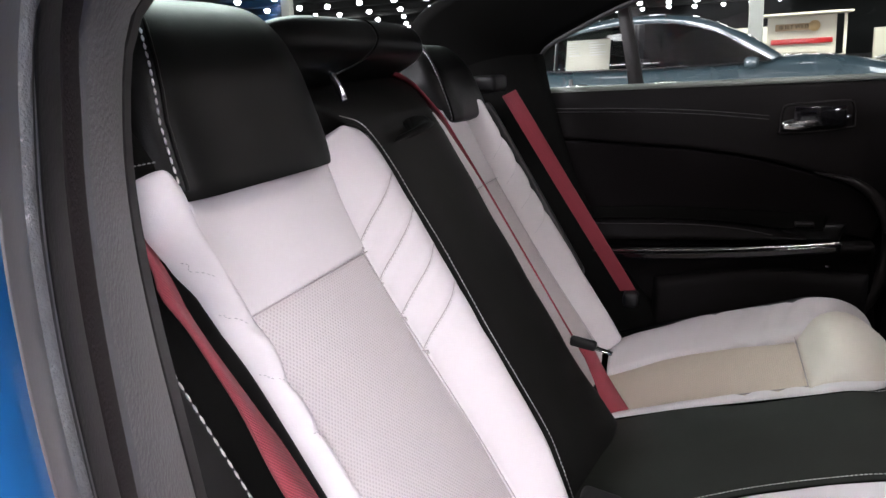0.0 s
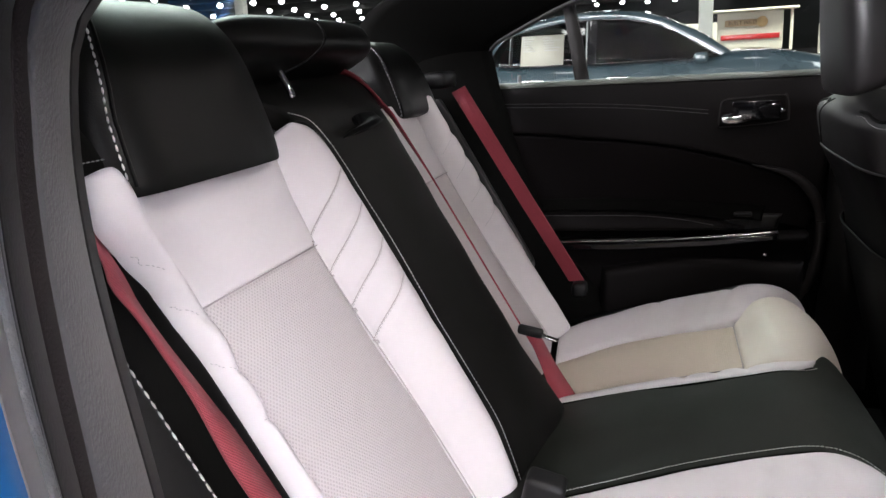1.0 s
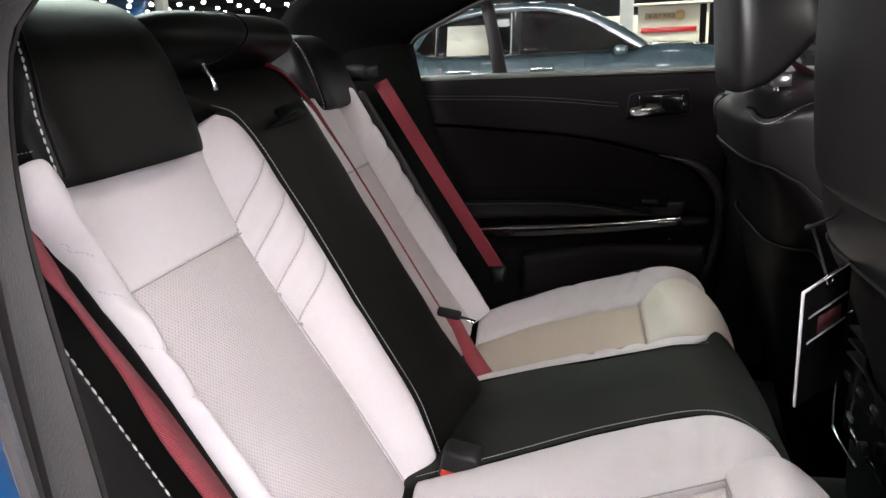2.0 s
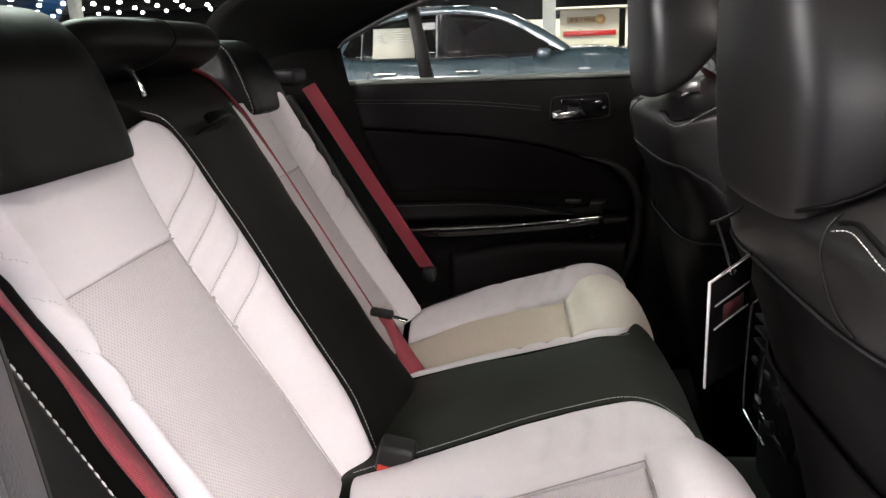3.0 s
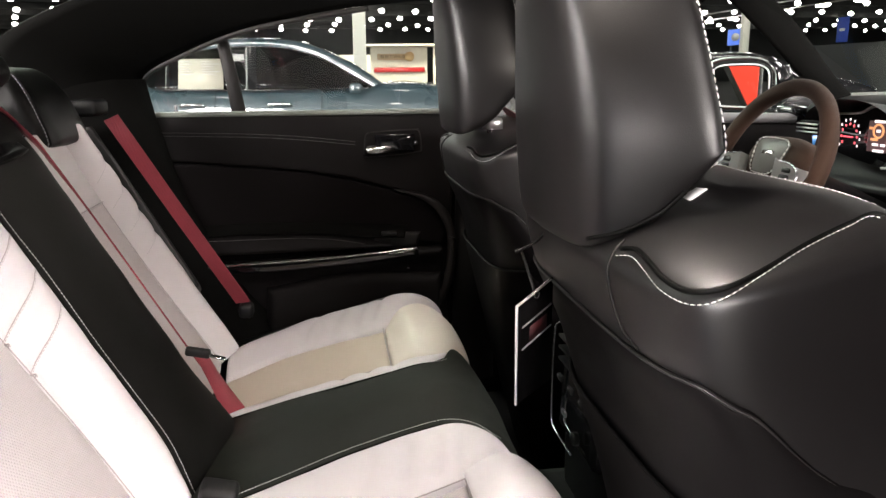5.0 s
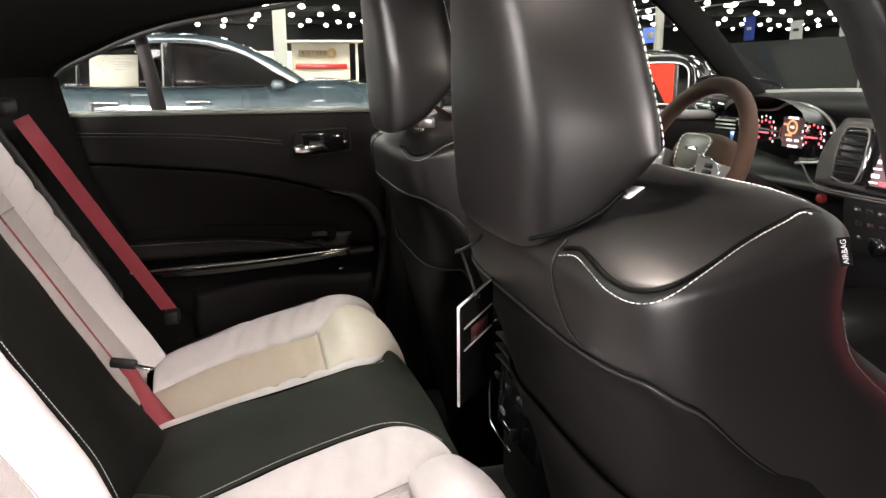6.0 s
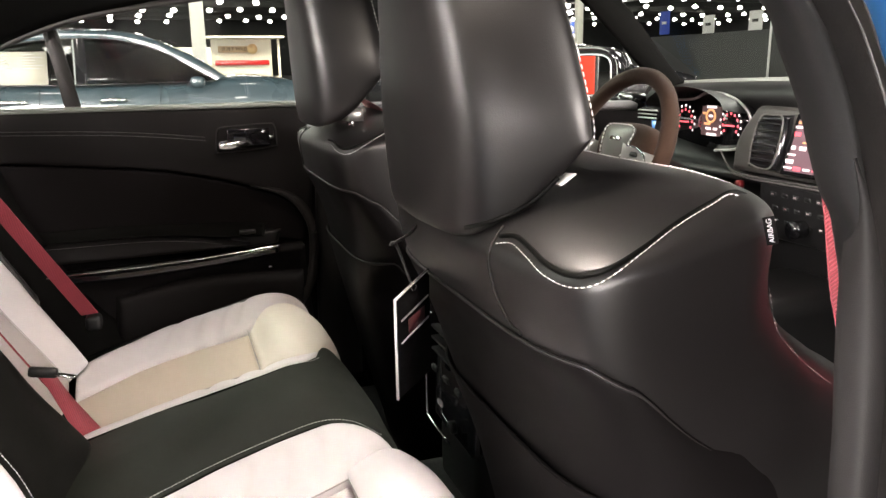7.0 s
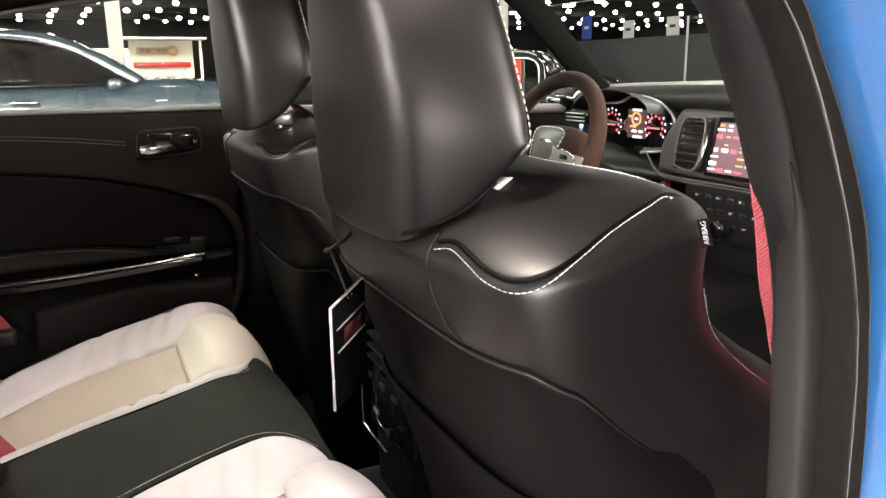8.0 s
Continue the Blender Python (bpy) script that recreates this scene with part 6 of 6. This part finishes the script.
part("start_button", tube([(1.40, 0.262, 0.818), (1.388, 0.262, 0.818)], 0.009, 4, 18), RED_DARK, dash, "red start button")
for y in (0.10, -0.08):
    part("knob", tube([(1.405, y, 0.755), (1.38, y, 0.755)], 0.017, 5, 20), GLOSS_BLACK, dash)

# ---- steering wheel ----
wheel = thing("steering_wheel", "suede-rimmed flat-bottom steering wheel with white stitching", "steering wheel")
WM = pose(1.156, 0.370, 0.879) @ pose(0, 0, 0, 0, 24, 0)


def on_wheel(a, b, c=0.0):
    """a across, b up the wheel, c towards the driver."""
    return WM @ Vector((-c, a, b))


rings = []
for k in range(49):
    q = 2 * math.pi * k / 48
    m, n = math.cos(q), max(-0.86, math.sin(q))
    rings.append([on_wheel(m * (0.171 + 0.0165 * math.cos(w)), n * (0.171 + 0.0165 * math.cos(w)), 0.0165 * math.sin(w)) for w in [2 * math.pi * i / 14 for i in range(14)]])
part("rim", loft(rings, caps=False), SUEDE, wheel, "brown-black suede rim")
hub = part("hub", loft([[on_wheel(a * 0.098 * s - 0.008, b * 0.058 * s + 0.020, c) for a, b in oval(36, 3)] for s, c in ((0.9, -0.07), (1.0, -0.04), (1.0, -0.022), (0.92, -0.010), (0.6, -0.005))]), SUEDE, wheel, "padded suede hub")
badge = part("badge_plate", loft([[on_wheel(a * 0.048 * s * (1 + 0.20 * b) + 0.002, b * 0.036 * s + 0.030, c) for a, b in oval(28, 4)] for s, c in ((1.0, -0.014), (1.0, -0.003), (0.92, 0.0))]), BADGE_GREY, wheel, "dark hub plate with bright rim")
part("badge_rim", dashes([on_wheel(a * 0.049 * (1 + 0.20 * b) + 0.002, b * 0.037 + 0.030, 0.0) for a, b in [*oval(28, 4), oval(28, 4)[0]]], 0.0095, 0.0072, 0.0017), THREAD, badge, "bright stitched rim")
part("badge_bar", box((0.002, 0.040, 0.008), on_wheel(0.002, 0.036, 0.001), 0.0005, 1, pose(0, 0, 0, 0, 24, 0)), CHROME, badge)
for s in (-1, 1):
    spoke = part("spoke", loft([[on_wheel(s * a, -0.008 + b * hgt, c + 0.008 * b) for b, c in ((-1, -0.008), (-1, 0.012), (1, 0.012), (1, -0.008))] for a, hgt in ((0.06, 0.032), (0.10, 0.026), (0.14, 0.020), (0.168, 0.018))]), SATIN, wheel, "grey spoke with buttons", sharp=40)
    part("spoke_rim", tube([on_wheel(s * a, b, 0.022) for a, b in ((0.076, -0.034), (0.10, -0.030), (0.145, -0.022), (0.150, 0.0), (0.12, 0.016), (0.078, 0.020))], 0.0022, 40, 6), CHROME, spoke)
    for k in range(3):
        part("button", box((0.006, 0.026, 0.010), on_wheel(s * 0.105, -0.022 + 0.014 * k, 0.016), 0.002, 1, pose(0, 0, 0, 0, 24, 0)), BLACK_PLASTIC, spoke)
part("lower_spoke", box((0.012, 0.03, 0.10), on_wheel(0, -0.11, 0.0), 0.004, 2, pose(0, 0, 0, 0, 24, 0)), SATIN, wheel)
part("column", tube([on_wheel(0, 0, -0.02), on_wheel(0, 0, -0.30)], 0.045, 8, 16), BLACK_PLASTIC, wheel)
part("rim_stitching", dashes([on_wheel(0.160 * math.cos(q), 0.160 * math.sin(q), 0.004) for q in [radians(20 + 14 * k) for k in range(11)]], 0.008, 0.006, 0.0007), GREY_THREAD, wheel)

# ---- outside mirror ----
mirror = thing("door_mirror", "black door mirror reflecting a red panel", "door mirror")
MM = pose(1.413, 0.93, 1.030) @ pose(0, 0, 0, 0, 0, 113)
part("housing", loft([[MM @ Vector((a * 0.122 * s + 0.006, c, b * 0.072 * s + 0.005)) for a, b in oval(36, 3.2)] for s, c in ((0.86, 0.0), (0.97, 0.004), (1.0, -0.01), (1.0, -0.04), (0.9, -0.075), (0.6, -0.10), (0.2, -0.11))]), GLOSS_BLACK, mirror)
part("mirror_rim", tube([MM @ Vector((a * 0.092, 0.004, b * 0.055)) for a, b in [*oval(36, 4), oval(36, 4)[0]]], 0.0022, 90, 6), SATIN, mirror)
part("foot", tube([MM @ Vector((-0.08, -0.05, -0.05)), (1.42, 0.80, 0.97), (1.40, 0.74, 0.95)], 0.022, 10, 10), GLOSS_BLACK, mirror)
part("mirror_glass", slab([(a * 0.088, b * 0.051) for a, b in oval(36, 4)], lambda a, b, c: MM @ Vector((a, 0.005 + c, b)), 0.002), material("silvered_glass", (0.85, 0.87, 0.86), 0.01, metal=1.0, stain=0.0), mirror, "silvered mirror glass", smooth=False)
part("stalk", box((0.05, 0.16, 0.04), (1.46, 0.80, 0.965), 0.012), GLOSS_BLACK, mirror)


# ---- exhibition hall ----
HALL_FLOOR = material("dark_hall_carpet", (0.05, 0.052, 0.05), 0.8, bump=0.4, scale=90, stain=0.3, stain_scale=0.6)
HALL_DARK = material("dark_painted_steel", (0.030, 0.032, 0.029), 0.8, bump=0.3, scale=4, stain=0.4, stain_scale=0.3)
HALL_WALL = material("dark_grey_wall", (0.05, 0.056, 0.054), 0.8, bump=0.2, scale=12, stain=0.25, stain_scale=0.4)
PALE_WALL = material("cream_wall", (0.62, 0.60, 0.50), 0.7, stain=0.06, stain_scale=0.8)
COLUMN = material("pale_concrete", (0.62, 0.64, 0.58), 0.75, bump=0.3, scale=20, stain=0.08, stain_scale=1.5)
LAMP = glow("floodlight_glow", (1.0, 0.98, 0.95), 14.0)

part("ground", box((220, 220, 0.2), (0, 30, -0.1)), HALL_FLOOR)
tagged(bpy.data.objects["ground"], "dark carpeted exhibition hall floor", "floor", kind="structure")
part("ceiling", box((220, 220, 0.3), (0, 30, 9.4)), HALL_DARK)
tagged(bpy.data.objects["ceiling"], "dark steel hall ceiling", "ceiling", kind="structure")
for nm, size, place in (("wall_north", (220, 0.4, 9.3), (0, 139.5, 4.65)), ("wall_south", (220, 0.4, 9.3), (0, -79.5, 4.65)), ("wall_east", (0.4, 219, 9.3), (109.5, 30, 4.65)), ("wall_west", (0.4, 219, 9.3), (-109.5, 30, 4.65))):
    tagged(part(nm, box(size, place), HALL_WALL), "dark hall wall", "wall", kind="structure")

# ceiling beams
for k in range(18):
    y = -20 + 8.5 * k
    tagged(part("ceiling_beam", box((200, 0.35, 0.7), (0, y, 8.85), 0.04), HALL_DARK), "dark steel roof beam under the hall ceiling", "beam", "roof beams", "structure")

# floodlights in rows
bulb = bmesh.new()
bmesh.ops.create_icosphere(bulb, subdivisions=2, radius=0.36)
bmesh.ops.scale(bulb, vec=(1, 1, 0.70), verts=bulb.verts)
lamp = thing("ceiling_lamp", "round white floodlight hanging from the hall ceiling", "ceiling light", "hall ceiling lights", place=(0, 0, 8.1))
part("bulb", bulb, LAMP, lamp, "glowing white bulb")
part("housing", loft([[Vector((r * math.cos(q), r * math.sin(q), z)) for q in [2 * math.pi * i / 12 for i in range(12)]] for r, z in ((0.20, 0.20), (0.20, 0.32), (0.12, 0.40), (0.05, 0.44), (0.015, 0.46), (0.015, 1.25))]), HALL_DARK, lamp)
rnd = random.Random(11)
spots = []
for i in range(-26, 29):
    for j in range(0, 13):
        y = -20 + 11.8 * j + rnd.uniform(-0.5, 0.5)
        x = 3.75 * i - 0.04 * (y - 100) + rnd.uniform(-0.15, 0.15) - 1.6
        if abs(x) < 100 and y < 136:
            spots.append((x, y, 8.1 + rnd.uniform(-0.12, 0.12)))
spots.sort(key=lambda p: abs(p[0]) + abs(p[1]))
lamp.location = spots[0]
for p in spots[1:260]:
    copy_thing(lamp, pose(*p))
verts, faces = [], []
for x, y, z in spots[260:]:
    base = len(verts)
    for dz, r in ((-0.24, 0.18), (0.0, 0.37), (0.22, 0.20)):
        verts += [(x + r * math.cos(q), y + r * math.sin(q), z + dz) for q in (0, 1.05, 2.09, 3.14, 4.19, 5.24)]
    for s in (0, 6):
        faces += [(base + s + q, base + s + (q + 1) % 6, base + s + 6 + (q + 1) % 6, base + s + 6 + q) for q in range(6)]
    faces += [tuple(base + q for q in (5, 4, 3, 2, 1, 0)), tuple(base + 12 + q for q in range(6))]
tagged(part("far_ceiling_lamps", (verts, faces), LAMP), "rows of far white floodlights under the hall ceiling", "ceiling light", kind="stuff")


# ---- parked cars ----
def sedan(label, paint, place, turn=0.0, windows=TINTED):
    """A four-door saloon, nose towards +x, built round its own middle on the ground."""
    c = thing("parked_car", label, "car", "cars on show")
    body = [(-2.50, 0.62, 0.45, 0.84), (-2.42, 0.80, 0.32, 0.95), (-2.0, 0.91, 0.24, 0.99), (-1.3, 0.95, 0.22, 0.95), (-0.4, 0.95, 0.22, 0.925), (0.6, 0.945, 0.22, 0.935), (1.0, 0.945, 0.22, 0.985), (1.5, 0.94, 0.22, 0.975), (1.9, 0.92, 0.24, 0.90), (2.35, 0.82, 0.30, 0.78), (2.50, 0.62, 0.42, 0.66)]
    a, b = spline([(r[0], r[1], 0) for r in body], 70), spline([(r[0], r[2], r[3]) for r in body], 70)
    half = spline([(0.0, 0.0, 0), (0.80, 0.0, 0), (0.955, 0.05, 0), (1.0, 0.22, 0), (1.0, 0.48, 0), (0.992, 0.62, 0), (0.968, 0.74, 0), (0.955, 0.80, 0), (0.925, 0.90, 0), (0.87, 0.97, 0), (0.76, 1.0, 0), (0.0, 1.03, 0)], 34)
    shape = [(p.x, p.y) for p in half[:-1]] + [(-p.x, p.y) for p in reversed(half[1:])]
    part("body", loft([[Vector((p.x, u * p.y, q.y + w * (q.z - q.y))) for u, w in shape] for p, q in zip(a, b)]), paint, c)
    roof_y = lambda z: 0.60 + (1.50 - z) * 0.45
    side_y = lambda z: 0.64 + (1.42 - z) * 0.48
    over = spline([(-2.02, 0.98, 0), (-1.72, 1.17, 0), (-1.48, 1.295, 0), (-1.24, 1.39, 0), (-0.88, 1.475, 0), (-0.60, 1.495, 0), (-0.30, 1.495, 0), (0.0, 1.472, 0), (0.20, 1.43, 0), (0.45, 1.325, 0), (0.72, 1.19, 0), (1.02, 0.985, 0)], 61)
    under = [(-1.62, 1.02), (-1.50, 1.20), (-1.33, 1.295), (-0.87, 1.385), (-0.46, 1.408), (-0.07, 1.385), (0.30, 1.29), (0.56, 1.15), (0.90, 0.95)]
    belt = [(-1.62, 1.0), (-1.42, 0.940), (-0.40, 0.925), (0.50, 0.935), (0.90, 0.945)]
    across = lambda rows: loft([[Vector((p.x, roof_y(p.y) * w, p.y + 0.035 * (1 - w * w))) for w in [-1 + k / 8 for k in range(17)]] for p in rows], closed=False)
    part("roof", across(over[18:42]), paint, c)
    for name, rows in (("windscreen", over[41:]), ("rear_window", over[:19])):
        part(name, across(rows), windows, c, "sloping tinted glass")
    for s in (-1, 1):
        part("roof_rail", strip([(p.x, s * roof_y(p.y), p.y) for p in over], [(x, s * side_y(z), z) for x, z in under], 0.022, 70, 8, Vector((0, s, 0.5))), paint, c)
        part("side_window", strip([(x, s * (side_y(z) - 0.012), z) for x, z in under], [(x, s * (side_y(z) - 0.012), z) for x, z in belt], 0.004, 50, 6, Vector((0, s, 0.4))), windows, c, "tinted side windows")
        part("window_seal", tube([(x, s * (side_y(z) + 0.002), z) for x, z in under], 0.008, 60, 6), GLOSS_BLACK, c)
        part("belt_strip", tube([(x, s * (side_y(z) + 0.004), z) for x, z in belt], 0.010, 50, 6), GLOSS_BLACK, c)
        part("centre_pillar", strip([(-0.54, s * side_y(z), z) for z in (0.925, 1.15, 1.405)], [(-0.40, s * side_y(z), z) for z in (0.925, 1.15, 1.405)], 0.008, 16, 4, Vector((0, s, 0.3))), GLOSS_BLACK, c)
        part("quarter_bar", strip([(-1.41, s * side_y(z), z) for z in (0.945, 1.1, 1.26)], [(-1.36, s * side_y(z), z) for z in (0.945, 1.1, 1.28)], 0.006, 16, 4, Vector((0, s, 0.3))), GLOSS_BLACK, c)
        for x in (-1.12, -0.16):
            part("door_handle", tube([(x - 0.13, s * 0.940, 0.755), (x - 0.07, s * 0.965, 0.765), (x + 0.07, s * 0.965, 0.765), (x + 0.13, s * 0.940, 0.755)], 0.020, 20, 8), CHROME, c, "chrome door handle")
        for x in (-0.88, 0.30):
            part("door_gap", tube([(x, s * 0.945, 0.40), (x, s * 0.950, 0.65), (x + 0.01, s * 0.93, 0.80), (x + 0.02, s * 0.885, 0.92)], 0.004, 20, 5), RUBBER, c)
        part("mirror", loft([[Vector((0.70 + 0.075 * u * k, s * (0.93 + 0.13 * t), 0.935 + 0.060 * w * k)) for u, w in oval(18, 3)] for t, k in ((-0.2, 0.3), (0.0, 0.7), (0.3, 1.0), (0.9, 1.0), (1.05, 0.6))]), paint, c)
        for x in (-1.48, 1.52):
            w = part("wheel", loft([[Vector((x + r * math.cos(q), s * y, 0.34 + r * math.sin(q))) for q in [2 * math.pi * i / 32 for i in range(32)]] for r, y in ((0.24, 0.74), (0.33, 0.75), (0.345, 0.80), (0.345, 0.92), (0.33, 0.955), (0.245, 0.96), (0.235, 0.93))], caps=True), RUBBER, c)
            part("rim", loft([[Vector((x + r * math.cos(q), s * y, 0.34 + r * math.sin(q))) for q in [2 * math.pi * i / 24 for i in range(24)]] for r, y in ((0.235, 0.945), (0.22, 0.955), (0.10, 0.94), (0.04, 0.955))]), SATIN, w)
        part("headlight", box((0.25, 0.30, 0.09), (2.25, s * 0.62, 0.70), 0.03, 2), GLOSS_BLACK, c)
        part("tail_light", box((0.10, 0.50, 0.10), (-2.42, s * 0.45, 0.84), 0.03, 2), RED_PLASTIC, c)
        for x in (-0.12, -1.02):
            part("seat", loft([[Vector((x + 0.07 * u + 0.30 * (0.9 - z), s * 0.36 + 0.24 * w * k, z)) for u, w in oval(16, 3)] for z, k in ((0.75, 1.0), (1.05, 1.0), (1.11, 0.85), (1.13, 0.5), (1.15, 0.55), (1.26, 0.55), (1.30, 0.40))]), BLACK_LEATHER, c, "black leather seat")
    part("dashboard", box((0.40, 1.40, 0.10), (0.62, 0, 0.96), 0.04, 3), BLACK_PLASTIC, c)
    c.matrix_basis = pose(*place, 0, 0, turn)
    return c


BLUE_GREY = material("blue_grey_paint", (0.030, 0.050, 0.060), 0.28, metal=0.2, stain=0.05, stain_scale=2, coat=1.0)
BLUE_GREY.node_tree.nodes["Principled BSDF"].inputs["Coat Roughness"].default_value = 0.012
BLUE_GREY.node_tree.nodes["Principled BSDF"].inputs["Coat IOR"].default_value = 1.6
RED_PAINT = material("red_paint", (0.42, 0.012, 0.012), 0.3, stain=0.05, stain_scale=2, coat=1.0)
DARK_PAINT = material("black_paint", (0.015, 0.016, 0.018), 0.25, stain=0.1, stain_scale=2, coat=1.0)
PRINT = material("cream_paper", (0.36, 0.35, 0.29), 0.7, stain=0.06)
show_car = sedan("blue-grey saloon on show with a price sheet in its window", BLUE_GREY, (-0.05, 8.9, 0), 0, SHOW_GLASS)
TILT = math.degrees(math.atan(0.48))
sheet = part("price_sheet", box((0.49, 0.004, 0.37), (-1.02, -0.800, 1.105), 0.0, 1, pose(0, 0, 0, -TILT, 0, 0)), PRINT, show_car, "cream printed price sheet")
rnd = random.Random(8)
for k in range(11):
    for x in (-1.14, -0.90):
        w = rnd.uniform(0.10, 0.20)
        d = -0.15 + 0.03 * k
        part("printed_line", box((w, 0.002, 0.008), (x - 0.10 + w / 2, -0.8032 - 0.48 * d * 0.90, 1.105 + d * 0.90), 0.0, 1, pose(0, 0, 0, -TILT, 0, 0)), GREY_THREAD, sheet)
sedan("bright blue saloon behind the blue-grey car", BLUE_PAINT, (-0.55, 15.6, 0), 0, SHOW_GLASS)
sedan("red saloon parked across the hall", RED_PAINT, (7.6, 24.0, 0), 8)
sedan("black saloon parked across the hall", DARK_PAINT, (9.6, 15.2, 0), -20)
sedan("black saloon in front of the stand", DARK_PAINT, (6.2, 19.0, 0), 185)
# unseen glowing panel, added and cut slantwise to redden the mirror's corner
board = thing("mirror_red_panel", "unseen glowing red panel added for the door mirror to reflect", "display")
part("face", slab([(2.42, 0.60), (2.43, 0.60), (3.2, 2.0), (2.42, 2.0)], lambda a, b, c: Vector((-5.0 + c, a, b)), 0.03), glow("red_panel_glow", (1.0, 0.07, 0.04), 1.0), board, "glowing red face")
part("frame", slab([(2.39, 0.52), (2.46, 0.52), (3.29, 2.05), (2.39, 2.05)], lambda a, b, c: Vector((-5.05 + c, a, b)), 0.06), HALL_DARK, board)
part("foot", box((0.50, 0.40, 0.03), (-5.02, 2.46, 0.015), 0.01), HALL_DARK, board)
part("leg", box((0.06, 0.06, 0.62), (-5.02, 2.43, 0.33), 0.01), HALL_DARK, board)

# ---- stands and walls across the hall ----
for x, y in ((1.22, 20.0), (-14, 24), (20, 34), (34, 22), (-32, 34)):
    col = thing("column", "pale concrete hall column", "column", "hall columns", "structure")
    part("shaft", box((0.33, 0.33, 9.3), (x, y, 4.65), 0.03), COLUMN, col)
    part("plinth", box((0.52, 0.52, 0.4), (x, y, 0.2), 0.03), COLUMN, col)
stand = thing("exhibition_stand", "cream exhibition stand with a wooden sign board", "stand")
part("wall", box((1.9, 0.10, 1.35), (2.75, 25.3, 1.35), 0.02), PALE_WALL, stand, "cream stand wall")
part("roof_board", box((2.6, 0.8, 0.07), (2.75, 25.0, 2.06), 0.02), PALE_WALL, stand)
part("red_skirt", box((1.7, 0.10, 0.16), (2.75, 25.2, 1.28), 0.02), RED_PAINT, stand, "red counter front")
board = part("sign_board", box((1.18, 0.06, 0.20), (2.60, 25.16, 1.70), 0.02), material("brown_wood", (0.40, 0.29, 0.17), 0.6, stain=0.3, stain_scale=6), stand, "brown wooden sign board")
part("badge", tube([(3.08, 25.12, 1.71), (3.08, 25.08, 1.71)], 0.16, 4, 20), material("tan_badge", (0.48, 0.34, 0.17), 0.6), board, "round orange badge")
lettering("sign_letters", "BUILT WILD", 0.15, pose(2.52, 25.10, 1.70, 90, 0, 0), CARD, board)
for x in (1.5, 3.9):
    part("post", box((0.08, 0.08, 2.05), (x, 25.0, 1.02), 0.01), PALE_WALL, stand)
hall_wall = thing("stand_wall", "short bright cream partition wall", "wall", kind="structure")
part("boards", box((2.1, 0.2, 1.9), (1.25, 30.0, 0.95), 0.02), PALE_WALL, hall_wall)
hall_wall = thing("stand_wall", "pale partition wall with light top", "wall", kind="structure")
part("boards", box((7.0, 0.2, 1.7), (9.5, 33.0, 0.85), 0.02), PALE_WALL, hall_wall)

# front of the hall: dark partition, banners, light pole, blue screens
front_wall = thing("dark_partition", "tall dark grey partition wall", "wall", kind="structure")
part("boards", box((0.3, 46, 2.75), (31.0, 24, 1.375), 0.02), HALL_WALL, front_wall)
BANNER = material("white_banner_cloth", (0.75, 0.78, 0.76), 0.7, stain=0.08, stain_scale=2)
BLUE_BANNER = material("blue_banner_cloth", (0.03, 0.08, 0.45), 0.6, stain=0.1, stain_scale=2)
for y, z, h, m in ((41.0, 3.5, 1.4, BLUE_BANNER), (36.8, 3.2, 1.0, BANNER), (33.0, 3.2, 1.0, BANNER), (28.6, 3.25, 1.0, BANNER)):
    b = thing("hanging_banner", "white hanging banner with a green mark" if m is BANNER else "blue hanging banner with a white mark", "banner", "hanging banners")
    part("cloth", box((0.05, 1.0, h), (30.0, y, z), 0.01), m, b)
    part("mark", box((0.03, 0.45, 0.16), (29.96, y, z), 0.005), BANNER if m is BLUE_BANNER else HALL_WALL, b)
    for o in (-0.4, 0.4):
        part("cable", tube([(30.0, y + o, z + h / 2), (30.0, y + o, 9.27)], 0.012, 4, 5), HALL_DARK, b)
pole = thing("light_pole", "white upright light pole", "pole")
part("shaft", tube([(29.6, 31.4, 0.0), (29.6, 31.4, 3.6)], 0.06, 6, 10), BANNER, pole)
screen_wall = thing("blue_screen", "large glowing blue display with a white oval mark", "screen")
part("panel", box((0.15, 2.2, 1.0), (27.0, 47.4, 3.4), 0.03), glow("blue_display", (0.12, 0.25, 0.9), 0.8), screen_wall)
part("mark", loft([[Vector((26.9 - d, 47.4 + 0.5 * u, 3.4 + 0.25 * w)) for u, w in oval(24, 2)] for d in (0, 0.02)]), BANNER, screen_wall)
for y in (46.6, 48.2):
    part("leg", box((0.12, 0.12, 2.92), (27.1, y, 1.46), 0.01), HALL_DARK, screen_wall)
truss = thing("lighting_truss", "steel lighting truss with spotlights", "truss")
for dz in (0, 0.4):
    part("chord", tube([(26, 14, 4.6 + dz), (26, 50, 4.6 + dz)], 0.04, 4, 6), SATIN, truss)
for y in (16, 32, 48):
    part("cable", tube([(26, y, 5.0), (26, y, 9.27)], 0.015, 4, 5), HALL_DARK, truss)
for k in range(12):
    part("spotlight", box((0.5, 0.25, 0.14), (25.8, 16 + 3 * k, 4.45), 0.04), LAMP, truss)
